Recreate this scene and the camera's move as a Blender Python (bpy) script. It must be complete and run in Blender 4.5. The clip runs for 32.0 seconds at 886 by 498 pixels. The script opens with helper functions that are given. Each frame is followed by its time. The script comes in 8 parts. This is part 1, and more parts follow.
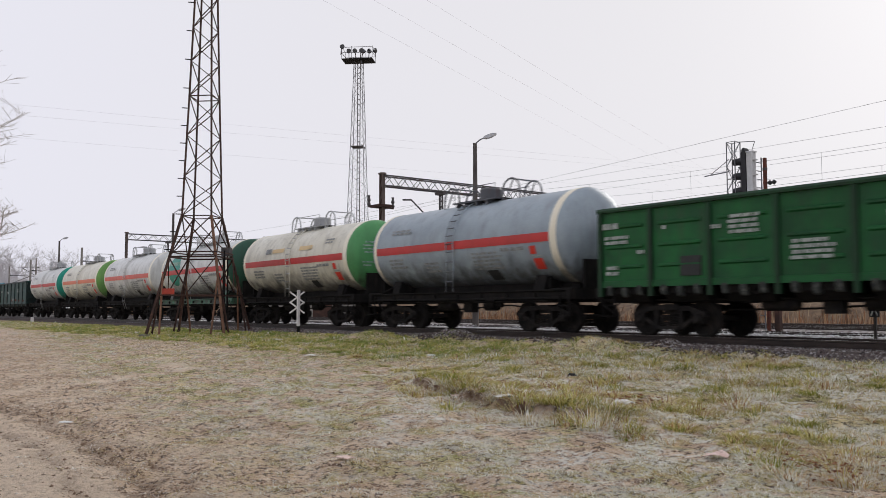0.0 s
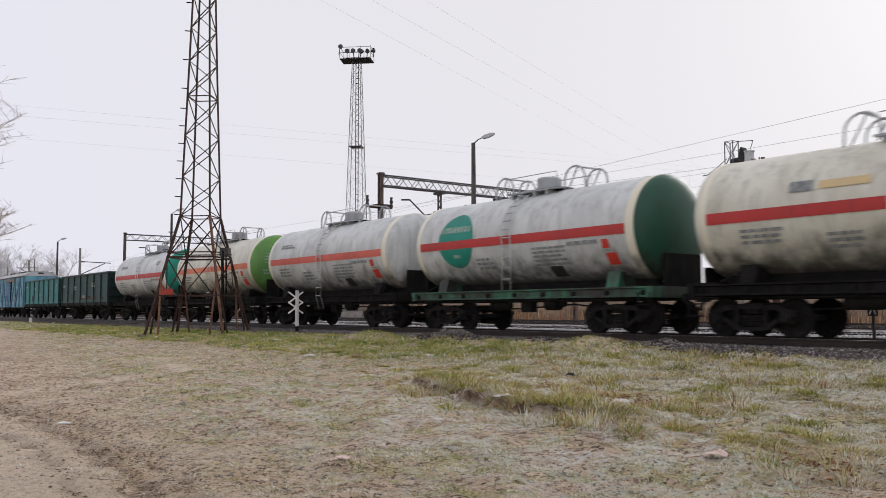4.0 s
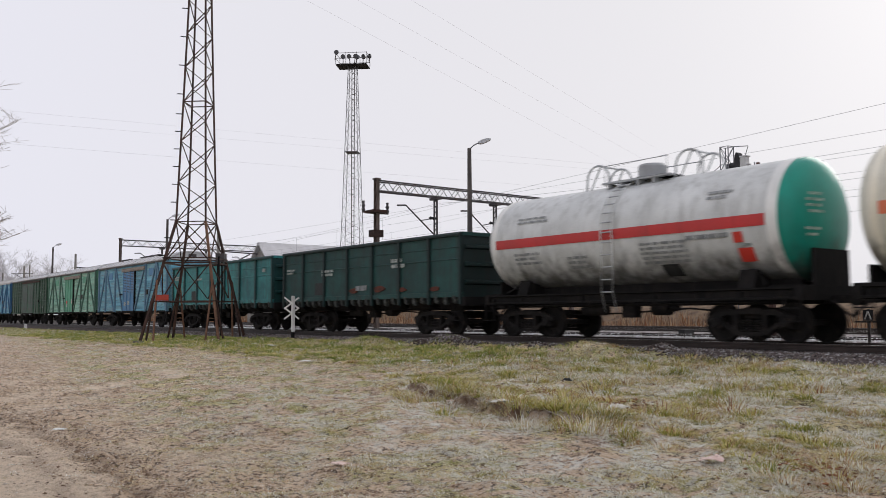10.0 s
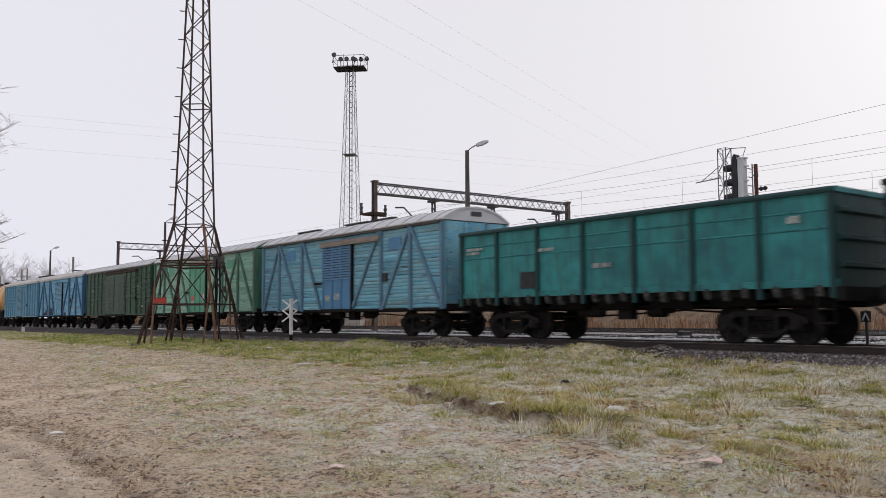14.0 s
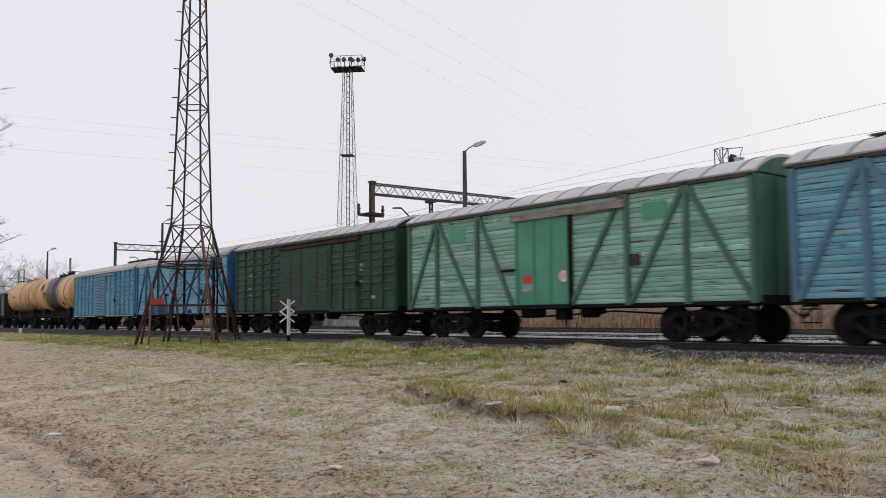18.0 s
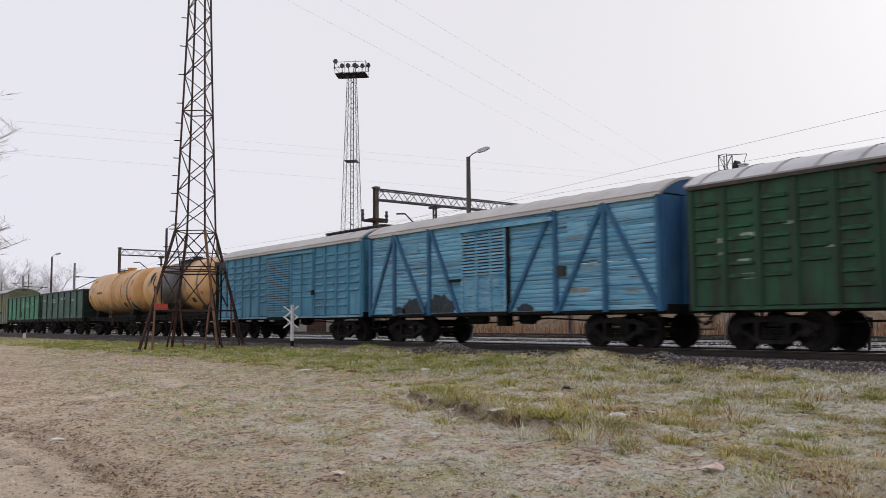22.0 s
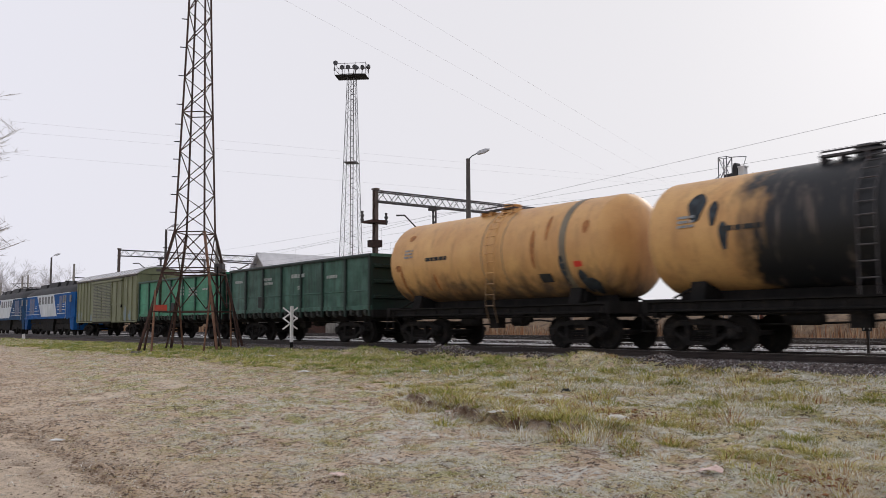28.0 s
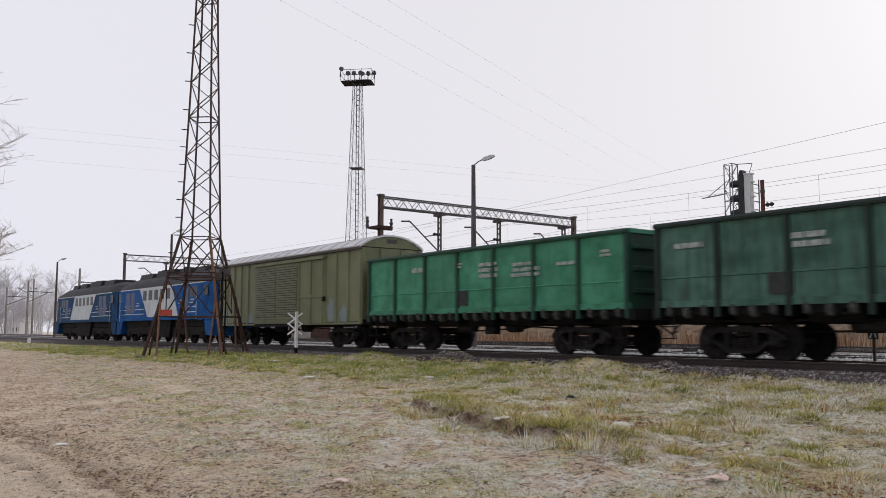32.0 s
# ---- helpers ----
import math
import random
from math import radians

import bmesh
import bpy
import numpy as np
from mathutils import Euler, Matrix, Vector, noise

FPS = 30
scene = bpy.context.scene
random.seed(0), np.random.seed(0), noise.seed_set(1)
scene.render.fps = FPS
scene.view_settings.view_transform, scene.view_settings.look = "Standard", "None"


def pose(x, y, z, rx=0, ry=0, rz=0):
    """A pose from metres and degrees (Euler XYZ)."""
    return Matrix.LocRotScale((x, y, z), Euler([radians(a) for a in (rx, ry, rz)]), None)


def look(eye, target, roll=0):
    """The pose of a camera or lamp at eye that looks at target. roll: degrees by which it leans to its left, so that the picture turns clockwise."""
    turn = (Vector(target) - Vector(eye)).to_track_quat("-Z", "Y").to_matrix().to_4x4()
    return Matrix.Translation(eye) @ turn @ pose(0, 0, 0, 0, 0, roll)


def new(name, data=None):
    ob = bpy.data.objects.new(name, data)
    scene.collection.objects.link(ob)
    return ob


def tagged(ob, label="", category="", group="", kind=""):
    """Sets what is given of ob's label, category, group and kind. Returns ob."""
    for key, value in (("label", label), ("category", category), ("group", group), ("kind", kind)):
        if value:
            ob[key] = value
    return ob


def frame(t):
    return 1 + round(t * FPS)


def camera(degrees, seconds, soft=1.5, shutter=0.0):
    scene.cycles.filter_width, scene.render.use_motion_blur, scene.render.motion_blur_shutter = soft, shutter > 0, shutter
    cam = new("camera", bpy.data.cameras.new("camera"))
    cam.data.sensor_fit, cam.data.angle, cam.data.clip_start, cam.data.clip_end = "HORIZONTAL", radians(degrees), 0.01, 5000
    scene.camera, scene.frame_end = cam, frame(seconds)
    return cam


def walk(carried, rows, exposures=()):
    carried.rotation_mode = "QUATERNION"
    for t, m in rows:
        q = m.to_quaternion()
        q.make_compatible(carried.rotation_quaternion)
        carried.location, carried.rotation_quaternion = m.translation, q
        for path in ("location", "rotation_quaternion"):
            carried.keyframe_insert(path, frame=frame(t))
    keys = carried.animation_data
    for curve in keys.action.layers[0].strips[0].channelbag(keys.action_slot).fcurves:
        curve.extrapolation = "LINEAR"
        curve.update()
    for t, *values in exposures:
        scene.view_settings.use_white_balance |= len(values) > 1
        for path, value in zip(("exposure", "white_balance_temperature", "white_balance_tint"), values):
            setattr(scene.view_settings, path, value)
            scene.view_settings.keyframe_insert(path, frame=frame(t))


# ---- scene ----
# ---------------------------------------------------------------- camera
EYE_Z = 0.70
TRACK_Y = 19.4
GROUND_FOOT = -0.88
cam = camera(54.87, 32.0, soft=0.85, shutter=0.6)


def view(yaw, pitch, roll):
    return pose(0, 0, EYE_Z, 90 + pitch, 0, yaw) @ pose(0, 0, 0, 0, 0, roll)


walk(cam, [(t, view(a, b, c)) for t, a, b, c in [
(0, 52.717, 4.058, -0.046), (0.5, 52.707, 4.020, -0.097), (1, 52.630, 3.971, -0.184), (1.5, 52.710, 4.048, -0.125),
(2, 52.647, 4.083, -0.111), (2.5, 52.611, 4.056, -0.198), (3, 52.613, 4.084, -0.093), (3.5, 52.641, 4.043, -0.152),
(5.5, 52.564, 4.079, -0.199), (6, 52.592, 4.070, -0.222), (6.5, 52.532, 4.109, -0.285), (7, 52.462, 4.209, -0.336),
(7.5, 52.482, 4.379, -0.125), (8, 52.504, 4.396, -0.234), (8.5, 52.514, 4.385, -0.184), (9, 52.388, 4.298, -0.244),
(9.5, 52.362, 4.420, -0.077), (10, 52.358, 4.407, -0.245), (10.5, 52.327, 4.403, -0.250), (11, 52.389, 4.477, -0.205),
(11.5, 52.365, 4.425, -0.373), (12, 52.341, 4.416, -0.236), (12.5, 52.330, 4.517, -0.261), (13, 52.270, 4.571, -0.274),
(13.5, 52.227, 4.570, -0.363), (14, 52.222, 4.559, -0.377), (14.5, 52.237, 4.502, -0.428), (16.5, 52.168, 4.569, -0.471),
(17, 52.101, 4.548, -0.540), (17.5, 52.100, 4.652, -0.390), (18, 52.056, 4.586, -0.495), (18.5, 52.052, 4.606, -0.455),
(19, 52.097, 4.688, -0.305), (19.5, 52.227, 4.802, -0.364), (20, 52.198, 4.859, -0.339), (20.5, 52.161, 4.923, -0.286),
(21, 52.235, 4.916, -0.400), (21.5, 52.272, 4.977, -0.303), (22, 52.303, 4.976, -0.370), (22.5, 52.305, 4.866, -0.458),
(23, 52.354, 5.040, -0.430), (23.5, 52.383, 5.036, -0.316), (24, 52.327, 5.164, -0.265), (24.5, 52.379, 5.163, -0.286),
(25, 52.381, 5.096, -0.300), (25.5, 52.328, 5.164, -0.271), (27.5, 52.327, 5.106, -0.269), (28, 52.272, 5.091, -0.236),
(28.5, 52.245, 5.122, -0.103), (29, 52.286, 5.136, -0.149), (29.5, 52.193, 5.131, -0.059), (30, 52.267, 5.264, -0.061),
(30.5, 52.428, 5.267, -0.002), (31, 52.435, 5.266, 0.024), (31.5, 52.493, 5.372, 0.005), (32, 52.608, 5.497, 0.025)
]])

# ---------------------------------------------------------------- world and light
world = bpy.data.worlds.new("overcast_sky")
scene.world = world
world.use_nodes = True
wn, wl = world.node_tree.nodes, world.node_tree.links
wn.clear()
sky = wn.new("ShaderNodeTexSky")
sky.sky_type = "NISHITA"
sky.sun_disc = False
sky.sun_elevation = radians(24)
sky.sun_rotation = radians(-15)
sky.dust_density = 6.0
grey = wn.new("ShaderNodeHueSaturation")
grey.inputs["Saturation"].default_value = 0.25
way = wn.new("ShaderNodeTexCoord")
dot = wn.new("ShaderNodeVectorMath")
dot.operation = "DOT_PRODUCT"
dot.inputs[1].default_value = (-0.16, 0.90, 0.40)
wl.new(way.outputs["Generated"], dot.inputs[0])
glow = wn.new("ShaderNodeMapRange")
glow.inputs["From Min"].default_value, glow.inputs["From Max"].default_value = 0.2, 0.95
wl.new(dot.outputs["Value"], glow.inputs["Value"])
haze = wn.new("ShaderNodeMix")
haze.data_type = "RGBA"
haze.inputs["A"].default_value = (8.25, 8.25, 9.25, 1)
haze.inputs["B"].default_value = (8.0, 7.85, 8.15, 1)
wl.new(glow.outputs["Result"], haze.inputs["Factor"])
cloud = wn.new("ShaderNodeMix")
cloud.data_type = "RGBA"
cloud.inputs["Factor"].default_value = 0.97
back = wn.new("ShaderNodeBackground")
back.inputs["Strength"].default_value = 0.1
out = wn.new("ShaderNodeOutputWorld")
wl.new(sky.outputs["Color"], grey.inputs["Color"])
wl.new(grey.outputs["Color"], cloud.inputs["A"])
wl.new(haze.outputs["Result"], cloud.inputs["B"])
wl.new(cloud.outputs["Result"], back.inputs["Color"])
wl.new(back.outputs["Background"], out.inputs["Surface"])
sun_data = bpy.data.lights.new("sun", "SUN")
sun_data.energy = 1.2
sun_data.angle = radians(25)
sun_data.color = (1.0, 0.97, 0.93)
sun = new("sun", sun_data)
sun.matrix_world = look((-26, 97, 45), (0, 0, 0))


# ---------------------------------------------------------------- materials
def rgb(r, g, b):
    """Linear colour from display values 0 to 255."""
    return tuple(((c / 255 + 0.055) / 1.055) ** 2.4 if c > 10 else c / 255 / 12.92 for c in (r, g, b)) + (1.0,)


def noise_node(nt, scale, detail=4.0, rough=0.55, stretch=(1, 1, 1), shift=True):
    n, l = nt.nodes, nt.links
    co = n.new("ShaderNodeTexCoord")
    mp = n.new("ShaderNodeMapping")
    mp.inputs["Scale"].default_value = stretch
    l.new(co.outputs["Object"], mp.inputs["Vector"])
    if shift:
        info = n.new("ShaderNodeObjectInfo")
        mul = n.new("ShaderNodeMath")
        mul.operation = "MULTIPLY"
        mul.inputs[1].default_value = 37.0
        l.new(info.outputs["Random"], mul.inputs[0])
        l.new(mul.outputs[0], mp.inputs["Location"])
    t = n.new("ShaderNodeTexNoise")
    t.inputs["Scale"].default_value = scale
    t.inputs["Detail"].default_value = detail
    t.inputs["Roughness"].default_value = rough
    l.new(mp.outputs[0], t.inputs["Vector"])
    return t.outputs["Fac"]


def ramp(nt, fac, lo, hi):
    r = nt.nodes.new("ShaderNodeMapRange")
    r.inputs["From Min"].default_value = lo
    r.inputs["From Max"].default_value = hi
    nt.links.new(fac, r.inputs["Value"])
    return r.outputs["Result"]


def mixc(nt, fac, a, b):
    m = nt.nodes.new("ShaderNodeMix")
    m.data_type = "RGBA"
    for sock, v in ((m.inputs["Factor"], fac), (m.inputs["A"], a), (m.inputs["B"], b)):
        if isinstance(v, (tuple, float, int)):
            sock.default_value = v
        else:
            nt.links.new(v, sock)
    return m.outputs["Result"]


def surface(name, base, second=None, dirt=None, dirt_at=(0.5, 0.75), streak=False, rough=0.6, metal=0.0,
            scale=1.2, grain=40.0, bump=0.02, amount=1.0, piece=0.0, two=(0.35, 0.7), gloss=0.3):
    """A worn surface: a base that drifts to a second colour, dirt or rust in patches or in upright streaks, fine grain and relief."""
    m = bpy.data.materials.new(name)
    m.use_nodes = True
    nt = m.node_tree
    n, l = nt.nodes, nt.links
    b = n["Principled BSDF"]
    second = second or tuple(c * 0.75 for c in base[:3]) + (1,)
    col = mixc(nt, ramp(nt, noise_node(nt, scale), *two), base, second)
    if dirt:
        st = {True: (2.5, 2.5, 0.22), False: (1, 1, 1), "plank": (0.35, 1, 5)}[streak]
        d = ramp(nt, noise_node(nt, scale * 1.7, 6, 0.65, st), *dirt_at)
        mul = n.new("ShaderNodeMath")
        mul.operation = "MULTIPLY"
        mul.inputs[1].default_value = amount
        l.new(d, mul.inputs[0])
        col = mixc(nt, mul.outputs[0], col, dirt)
        if streak == "plank":
            col = mixc(nt, ramp(nt, noise_node(nt, scale * 2.4, 5, 0.6, (0.5, 1, 7)), 0.60, 0.66), col, rgb(66, 62, 58))
            col = mixc(nt, ramp(nt, noise_node(nt, scale * 1.1, 7, 0.7), 0.60, 0.68), col, tuple(0.5 * c for c in second[:3]) + (1,))
    fine = noise_node(nt, grain, 3)
    hsv = n.new("ShaderNodeHueSaturation")
    l.new(ramp(nt, fine, 0.2, 0.8), hsv.inputs["Value"])
    hsv.inputs["Value"].default_value = 1
    mr = n.new("ShaderNodeMapRange")
    mr.inputs["To Min"].default_value, mr.inputs["To Max"].default_value = 0.82, 1.15
    l.new(fine, mr.inputs["Value"])
    l.new(mr.outputs[0], hsv.inputs["Value"])
    l.new(col, hsv.inputs["Color"])
    outc = hsv.outputs["Color"]
    if piece:
        info = n.new("ShaderNodeObjectInfo")
        pr = n.new("ShaderNodeMapRange")
        pr.inputs["To Min"].default_value, pr.inputs["To Max"].default_value = 1 - piece, 1 + piece
        l.new(info.outputs["Random"], pr.inputs["Value"])
        h2 = n.new("ShaderNodeHueSaturation")
        l.new(pr.outputs[0], h2.inputs["Value"])
        l.new(outc, h2.inputs["Color"])
        outc = h2.outputs["Color"]
    l.new(outc, b.inputs["Base Color"])
    b.inputs["Roughness"].default_value = rough
    b.inputs["Metallic"].default_value = metal
    b.inputs["Specular IOR Level"].default_value = gloss
    if bump:
        bp = n.new("ShaderNodeBump")
        bp.inputs["Strength"].default_value = 0.6
        bp.inputs["Distance"].default_value = bump
        l.new(fine, bp.inputs["Height"])
        l.new(bp.outputs[0], b.inputs["Normal"])
    return m


RUST = rgb(105, 68, 48)
GRIME = rgb(52, 48, 44)


def paint(name, r, g, b, fade=None, dirt=GRIME, at=(0.5, 0.8), amount=0.7, rough=0.55, piece=0.0, scale=0.9, streak=True, gloss=0.3):
    f = rgb(*fade) if fade else tuple(c * 0.8 for c in rgb(r, g, b)[:3]) + (1,)
    return surface(name, rgb(r, g, b), f, dirt, at, streak, rough, 0.0, scale, 30, 0.004, amount, piece, (0.3, 0.65), gloss)


M = {
    "dark_steel": surface("dark_running_gear", rgb(30, 29, 29), rgb(42, 40, 38), rgb(62, 55, 50), (0.52, 0.8), False, 0.8, 0.0, 3, 30, 0.01, gloss=0.08),
    "black_steel": surface("black_underframe", rgb(25, 25, 25), rgb(36, 34, 33), rgb(58, 51, 47), (0.54, 0.82), True, 0.8, 0.0, 2, 30, 0.006, gloss=0.08),
    "rail": surface("rusty_rail", rgb(62, 53, 49), rgb(46, 41, 39), None, (0.5, 0.8), False, 0.5, 0.4, 2, 40, 0.003),
    "rail_head": surface("worn_rail_head", rgb(120, 116, 114), rgb(90, 84, 80), None, (0.5, 0.8), False, 0.3, 0.9, 2, 40, 0.001),
    "concrete": surface("weathered_concrete", rgb(150, 146, 140), rgb(122, 118, 112), rgb(92, 86, 80), (0.5, 0.8), True, 0.9, 0, 1.4, 30, 0.01),
    "sleeper": surface("sleeper_concrete", rgb(120, 112, 104), rgb(92, 86, 80), rgb(70, 60, 52), (0.45, 0.8), False, 0.9, 0, 3, 30, 0.01),
    "rust": surface("rusted_lattice_steel", rgb(70, 50, 44), rgb(50, 40, 37), rgb(104, 76, 60), (0.52, 0.82), False, 0.85, 0.1, 1.5, 30, 0.004, 0.8, 0.2),
    "dark_lattice": surface("dark_lattice_steel", rgb(72, 70, 72), rgb(92, 88, 88), RUST, (0.55, 0.8), False, 0.8, 0.2, 1.5, 30, 0.004),
    "grey_lattice": surface("grey_galvanised_steel", rgb(122, 122, 126), rgb(98, 98, 102), RUST, (0.6, 0.85), False, 0.6, 0.3, 1.5, 30, 0.003),
    "red_plate": surface("red_warning_plate", rgb(176, 66, 50), rgb(146, 60, 48), rgb(110, 70, 58), (0.5, 0.85), False, 0.6, 0, 3, 30, 0.003),
    "white_post": surface("white_painted_post", rgb(226, 224, 222), rgb(200, 198, 196), rgb(140, 132, 124), (0.6, 0.85), True, 0.6, 0, 3, 30, 0.003),
    "lamp_head": surface("pale_lamp_housing", rgb(198, 200, 204), rgb(176, 178, 182), None, (0.5, 0.8), False, 0.4, 0, 3, 30, 0.001),
    "wire": surface("dark_wire", rgb(140, 138, 144), rgb(118, 118, 124), None, (0.5, 0.8), False, 0.6, 0.2, 3, 30, 0),
    "far_wire": surface("pale_far_wire", rgb(206, 204, 212), rgb(194, 192, 200), None, (0.5, 0.8), False, 0.7, 0.0, 3, 30, 0),
    "signal_black": surface("black_signal_board", rgb(36, 36, 38), rgb(50, 50, 52), None, (0.5, 0.8), False, 0.6, 0, 3, 30, 0.002),
    "signal_grey": surface("pale_grey_signal_case", rgb(206, 206, 206), rgb(186, 186, 184), rgb(130, 126, 120), (0.6, 0.85), True, 0.5, 0, 3, 30, 0.002),
    "white_mark": surface("white_stencil_paint", rgb(172, 178, 174), rgb(122, 132, 126), GRIME, (0.5, 0.75), False, 0.7, 0, 9, 40, 0, 0.85),
    "dark_mark": surface("dark_stencil_paint", rgb(112, 116, 118), rgb(162, 164, 162), None, (0.5, 0.8), False, 0.7, 0, 9, 40, 0),
    "placard": surface("black_placard", rgb(40, 42, 42), rgb(56, 56, 56), None, (0.5, 0.8), False, 0.7, 0, 6, 40, 0),
    "frost_roof": surface("frosted_grey_roof", rgb(206, 205, 206), rgb(184, 183, 184), rgb(140, 136, 132), (0.58, 0.85), False, 0.75, 0, 0.6, 25, 0.004, 0.6),
    "grey_roof": surface("dusty_grey_roof", rgb(196, 193, 190), rgb(178, 174, 170), rgb(120, 104, 90), (0.6, 0.8), False, 0.8, 0, 0.7, 25, 0.004, 0.6),
}

# ---------------------------------------------------------------- mesh building


class Shape:
    """Collects vertices and faces for one mesh."""

    def __init__(self):
        self.v, self.f = [], []

    def add(self, verts, faces):
        o = len(self.v)
        self.v += [tuple(p) for p in verts]
        self.f += [tuple(i + o for i in q) for q in faces]
        return self

    def box(self, x0, x1, y0, y1, z0, z1):
        v = [(x, y, z) for z in (z0, z1) for x, y in ((x0, y0), (x1, y0), (x1, y1), (x0, y1))]
        return self.add(v, [(3, 2, 1, 0), (4, 5, 6, 7), (0, 1, 5, 4), (1, 2, 6, 5), (2, 3, 7, 6), (3, 0, 4, 7)])

    def prism(self, profile, axis, a, b):
        """A closed profile drawn along an axis: profile pairs are the two other coordinates in order."""
        n = len(profile)
        put = {"x": lambda s, p: (s, p[0], p[1]), "y": lambda s, p: (p[0], s, p[1]), "z": lambda s, p: (p[0], p[1], s)}[axis]
        v = [put(a, p) for p in profile] + [put(b, p) for p in profile]
        f = [(i, (i + 1) % n, n + (i + 1) % n, n + i) for i in range(n)]
        f += [tuple(range(n))[::-1], tuple(range(n, 2 * n))]
        return self.add(v, f)

    def beam(self, p, q, w, d=None):
        """A square bar between two points."""
        p, q = Vector(p), Vector(q)
        ax = (q - p).normalized()
        side = ax.cross(Vector((0, 0, 1)) if abs(ax.z) < 0.9 else Vector((1, 0, 0))).normalized()
        up = side.cross(ax)
        s, u = side * w / 2, up * (d or w) / 2
        v = [e + k for e in (p, q) for k in (-s - u, s - u, s + u, -s + u)]
        return self.add(v, [(3, 2, 1, 0), (4, 5, 6, 7), (0, 1, 5, 4), (1, 2, 6, 5), (2, 3, 7, 6), (3, 0, 4, 7)])

    def rod(self, p, q, r, seg=8, r2=None):
        p, q = Vector(p), Vector(q)
        ax = (q - p).normalized()
        side = ax.cross(Vector((0, 0, 1)) if abs(ax.z) < 0.9 else Vector((1, 0, 0))).normalized()
        up = side.cross(ax)
        r2 = r if r2 is None else r2
        v = [e + (side * math.cos(k) + up * math.sin(k)) * rr for e, rr in ((p, r), (q, r2)) for k in [math.tau * i / seg for i in range(seg)]]
        f = [(i, (i + 1) % seg, seg + (i + 1) % seg, seg + i) for i in range(seg)]
        return self.add(v, f + [tuple(range(seg))[::-1], tuple(range(seg, 2 * seg))])

    def path(self, pts, r, seg=6):
        """One continuous round bar through points."""
        pts = [Vector(p) for p in pts]
        v, side = [], None
        for i, p in enumerate(pts):
            ax = (pts[min(i + 1, len(pts) - 1)] - pts[max(i - 1, 0)]).normalized()
            if side is None:
                side = ax.cross(Vector((0, 0, 1)) if abs(ax.z) < 0.9 else Vector((1, 0, 0)))
            side = (side - ax * side.dot(ax)).normalized()
            up = side.cross(ax)
            v += [p + (side * math.cos(k) + up * math.sin(k)) * r for k in [math.tau * (j + 0.5) / seg for j in range(seg)]]
        n = len(pts)
        f = [(i * seg + j, i * seg + (j + 1) % seg, (i + 1) * seg + (j + 1) % seg, (i + 1) * seg + j) for i in range(n - 1) for j in range(seg)]
        return self.add(v, f + [tuple(range(seg))[::-1], tuple(range((n - 1) * seg, n * seg))])

    def lathe(self, prof, axis="x", seg=28, centre=(0, 0, 0), a0=0.0, a1=math.tau):
        """Profile of (along, radius) turned round an axis."""
        full = abs(a1 - a0 - math.tau) < 1e-6
        cols = seg if full else seg + 1
        v = []
        for s, r in prof:
            for i in range(cols):
                a = a0 + (a1 - a0) * i / seg
                c, d = math.cos(a) * r, math.sin(a) * r
                q = {"x": (s, c, d), "y": (c, s, d), "z": (c, d, s)}[axis]
                v.append((q[0] + centre[0], q[1] + centre[1], q[2] + centre[2]))
        f = []
        for j in range(len(prof) - 1):
            for i in range(seg):
                k = (i + 1) % cols
                f.append((j * cols + i, j * cols + k, (j + 1) * cols + k, (j + 1) * cols + i))
        return self.add(v, f)

    def mesh(self, name):
        me = bpy.data.meshes.new(name)
        me.from_pydata(self.v, [], self.f)
        bm = bmesh.new()
        bm.from_mesh(me)
        bmesh.ops.recalc_face_normals(bm, faces=bm.faces)
        bm.to_mesh(me)
        bm.free()
        me.shade_smooth()
        me.set_sharp_from_angle(angle=radians(32))
        return me


def part(name, shape, material, parent, label="", at=None):
    me = shape if isinstance(shape, bpy.types.Mesh) else shape.mesh(name)
    if material and not me.materials:
        me.materials.append(material)
    ob = new(name, me)
    ob.parent = parent
    if at is not None:
        ob.matrix_basis = at
    if label:
        tagged(ob, label)
    return ob


def thing(name, label, category, group="", at=None, kind=""):
    ob = new(name)
    ob.empty_display_size = 0.3
    if at is not None:
        ob.matrix_basis = at
    return tagged(ob, label, category, group, kind)


def solo(name, shape, material, label, category="", kind="", group=""):
    return tagged(part(name, shape, material, None), label, category, group, kind)

# ---------------------------------------------------------------- ground
def sstep(a, b, x):
    t = np.clip((x - a) / (b - a), 0, 1)
    return t * t * (3 - 2 * t)


WAVES = np.random.RandomState(5).uniform(-1, 1, (4, 9, 4))


def drift(x, y, size, k=0):
    """Smooth pattern of about -1 to 1 with features of a given size in metres."""
    s = 0
    for i, (a, b, c, d) in enumerate(WAVES[k]):
        f = (0.6 + 0.22 * i) * math.tau / size
        ang = a * 3.1 + i * 0.7
        s = s + np.sin((x * math.cos(ang) + y * math.sin(ang)) * f + c * 9 + 1.7 * np.sin((y * math.cos(ang) - x * math.sin(ang)) * f * 0.6 + d * 7))
    return s / 3.6


GRAIN = np.random.RandomState(8).uniform(-1, 1, (4, 256, 256))


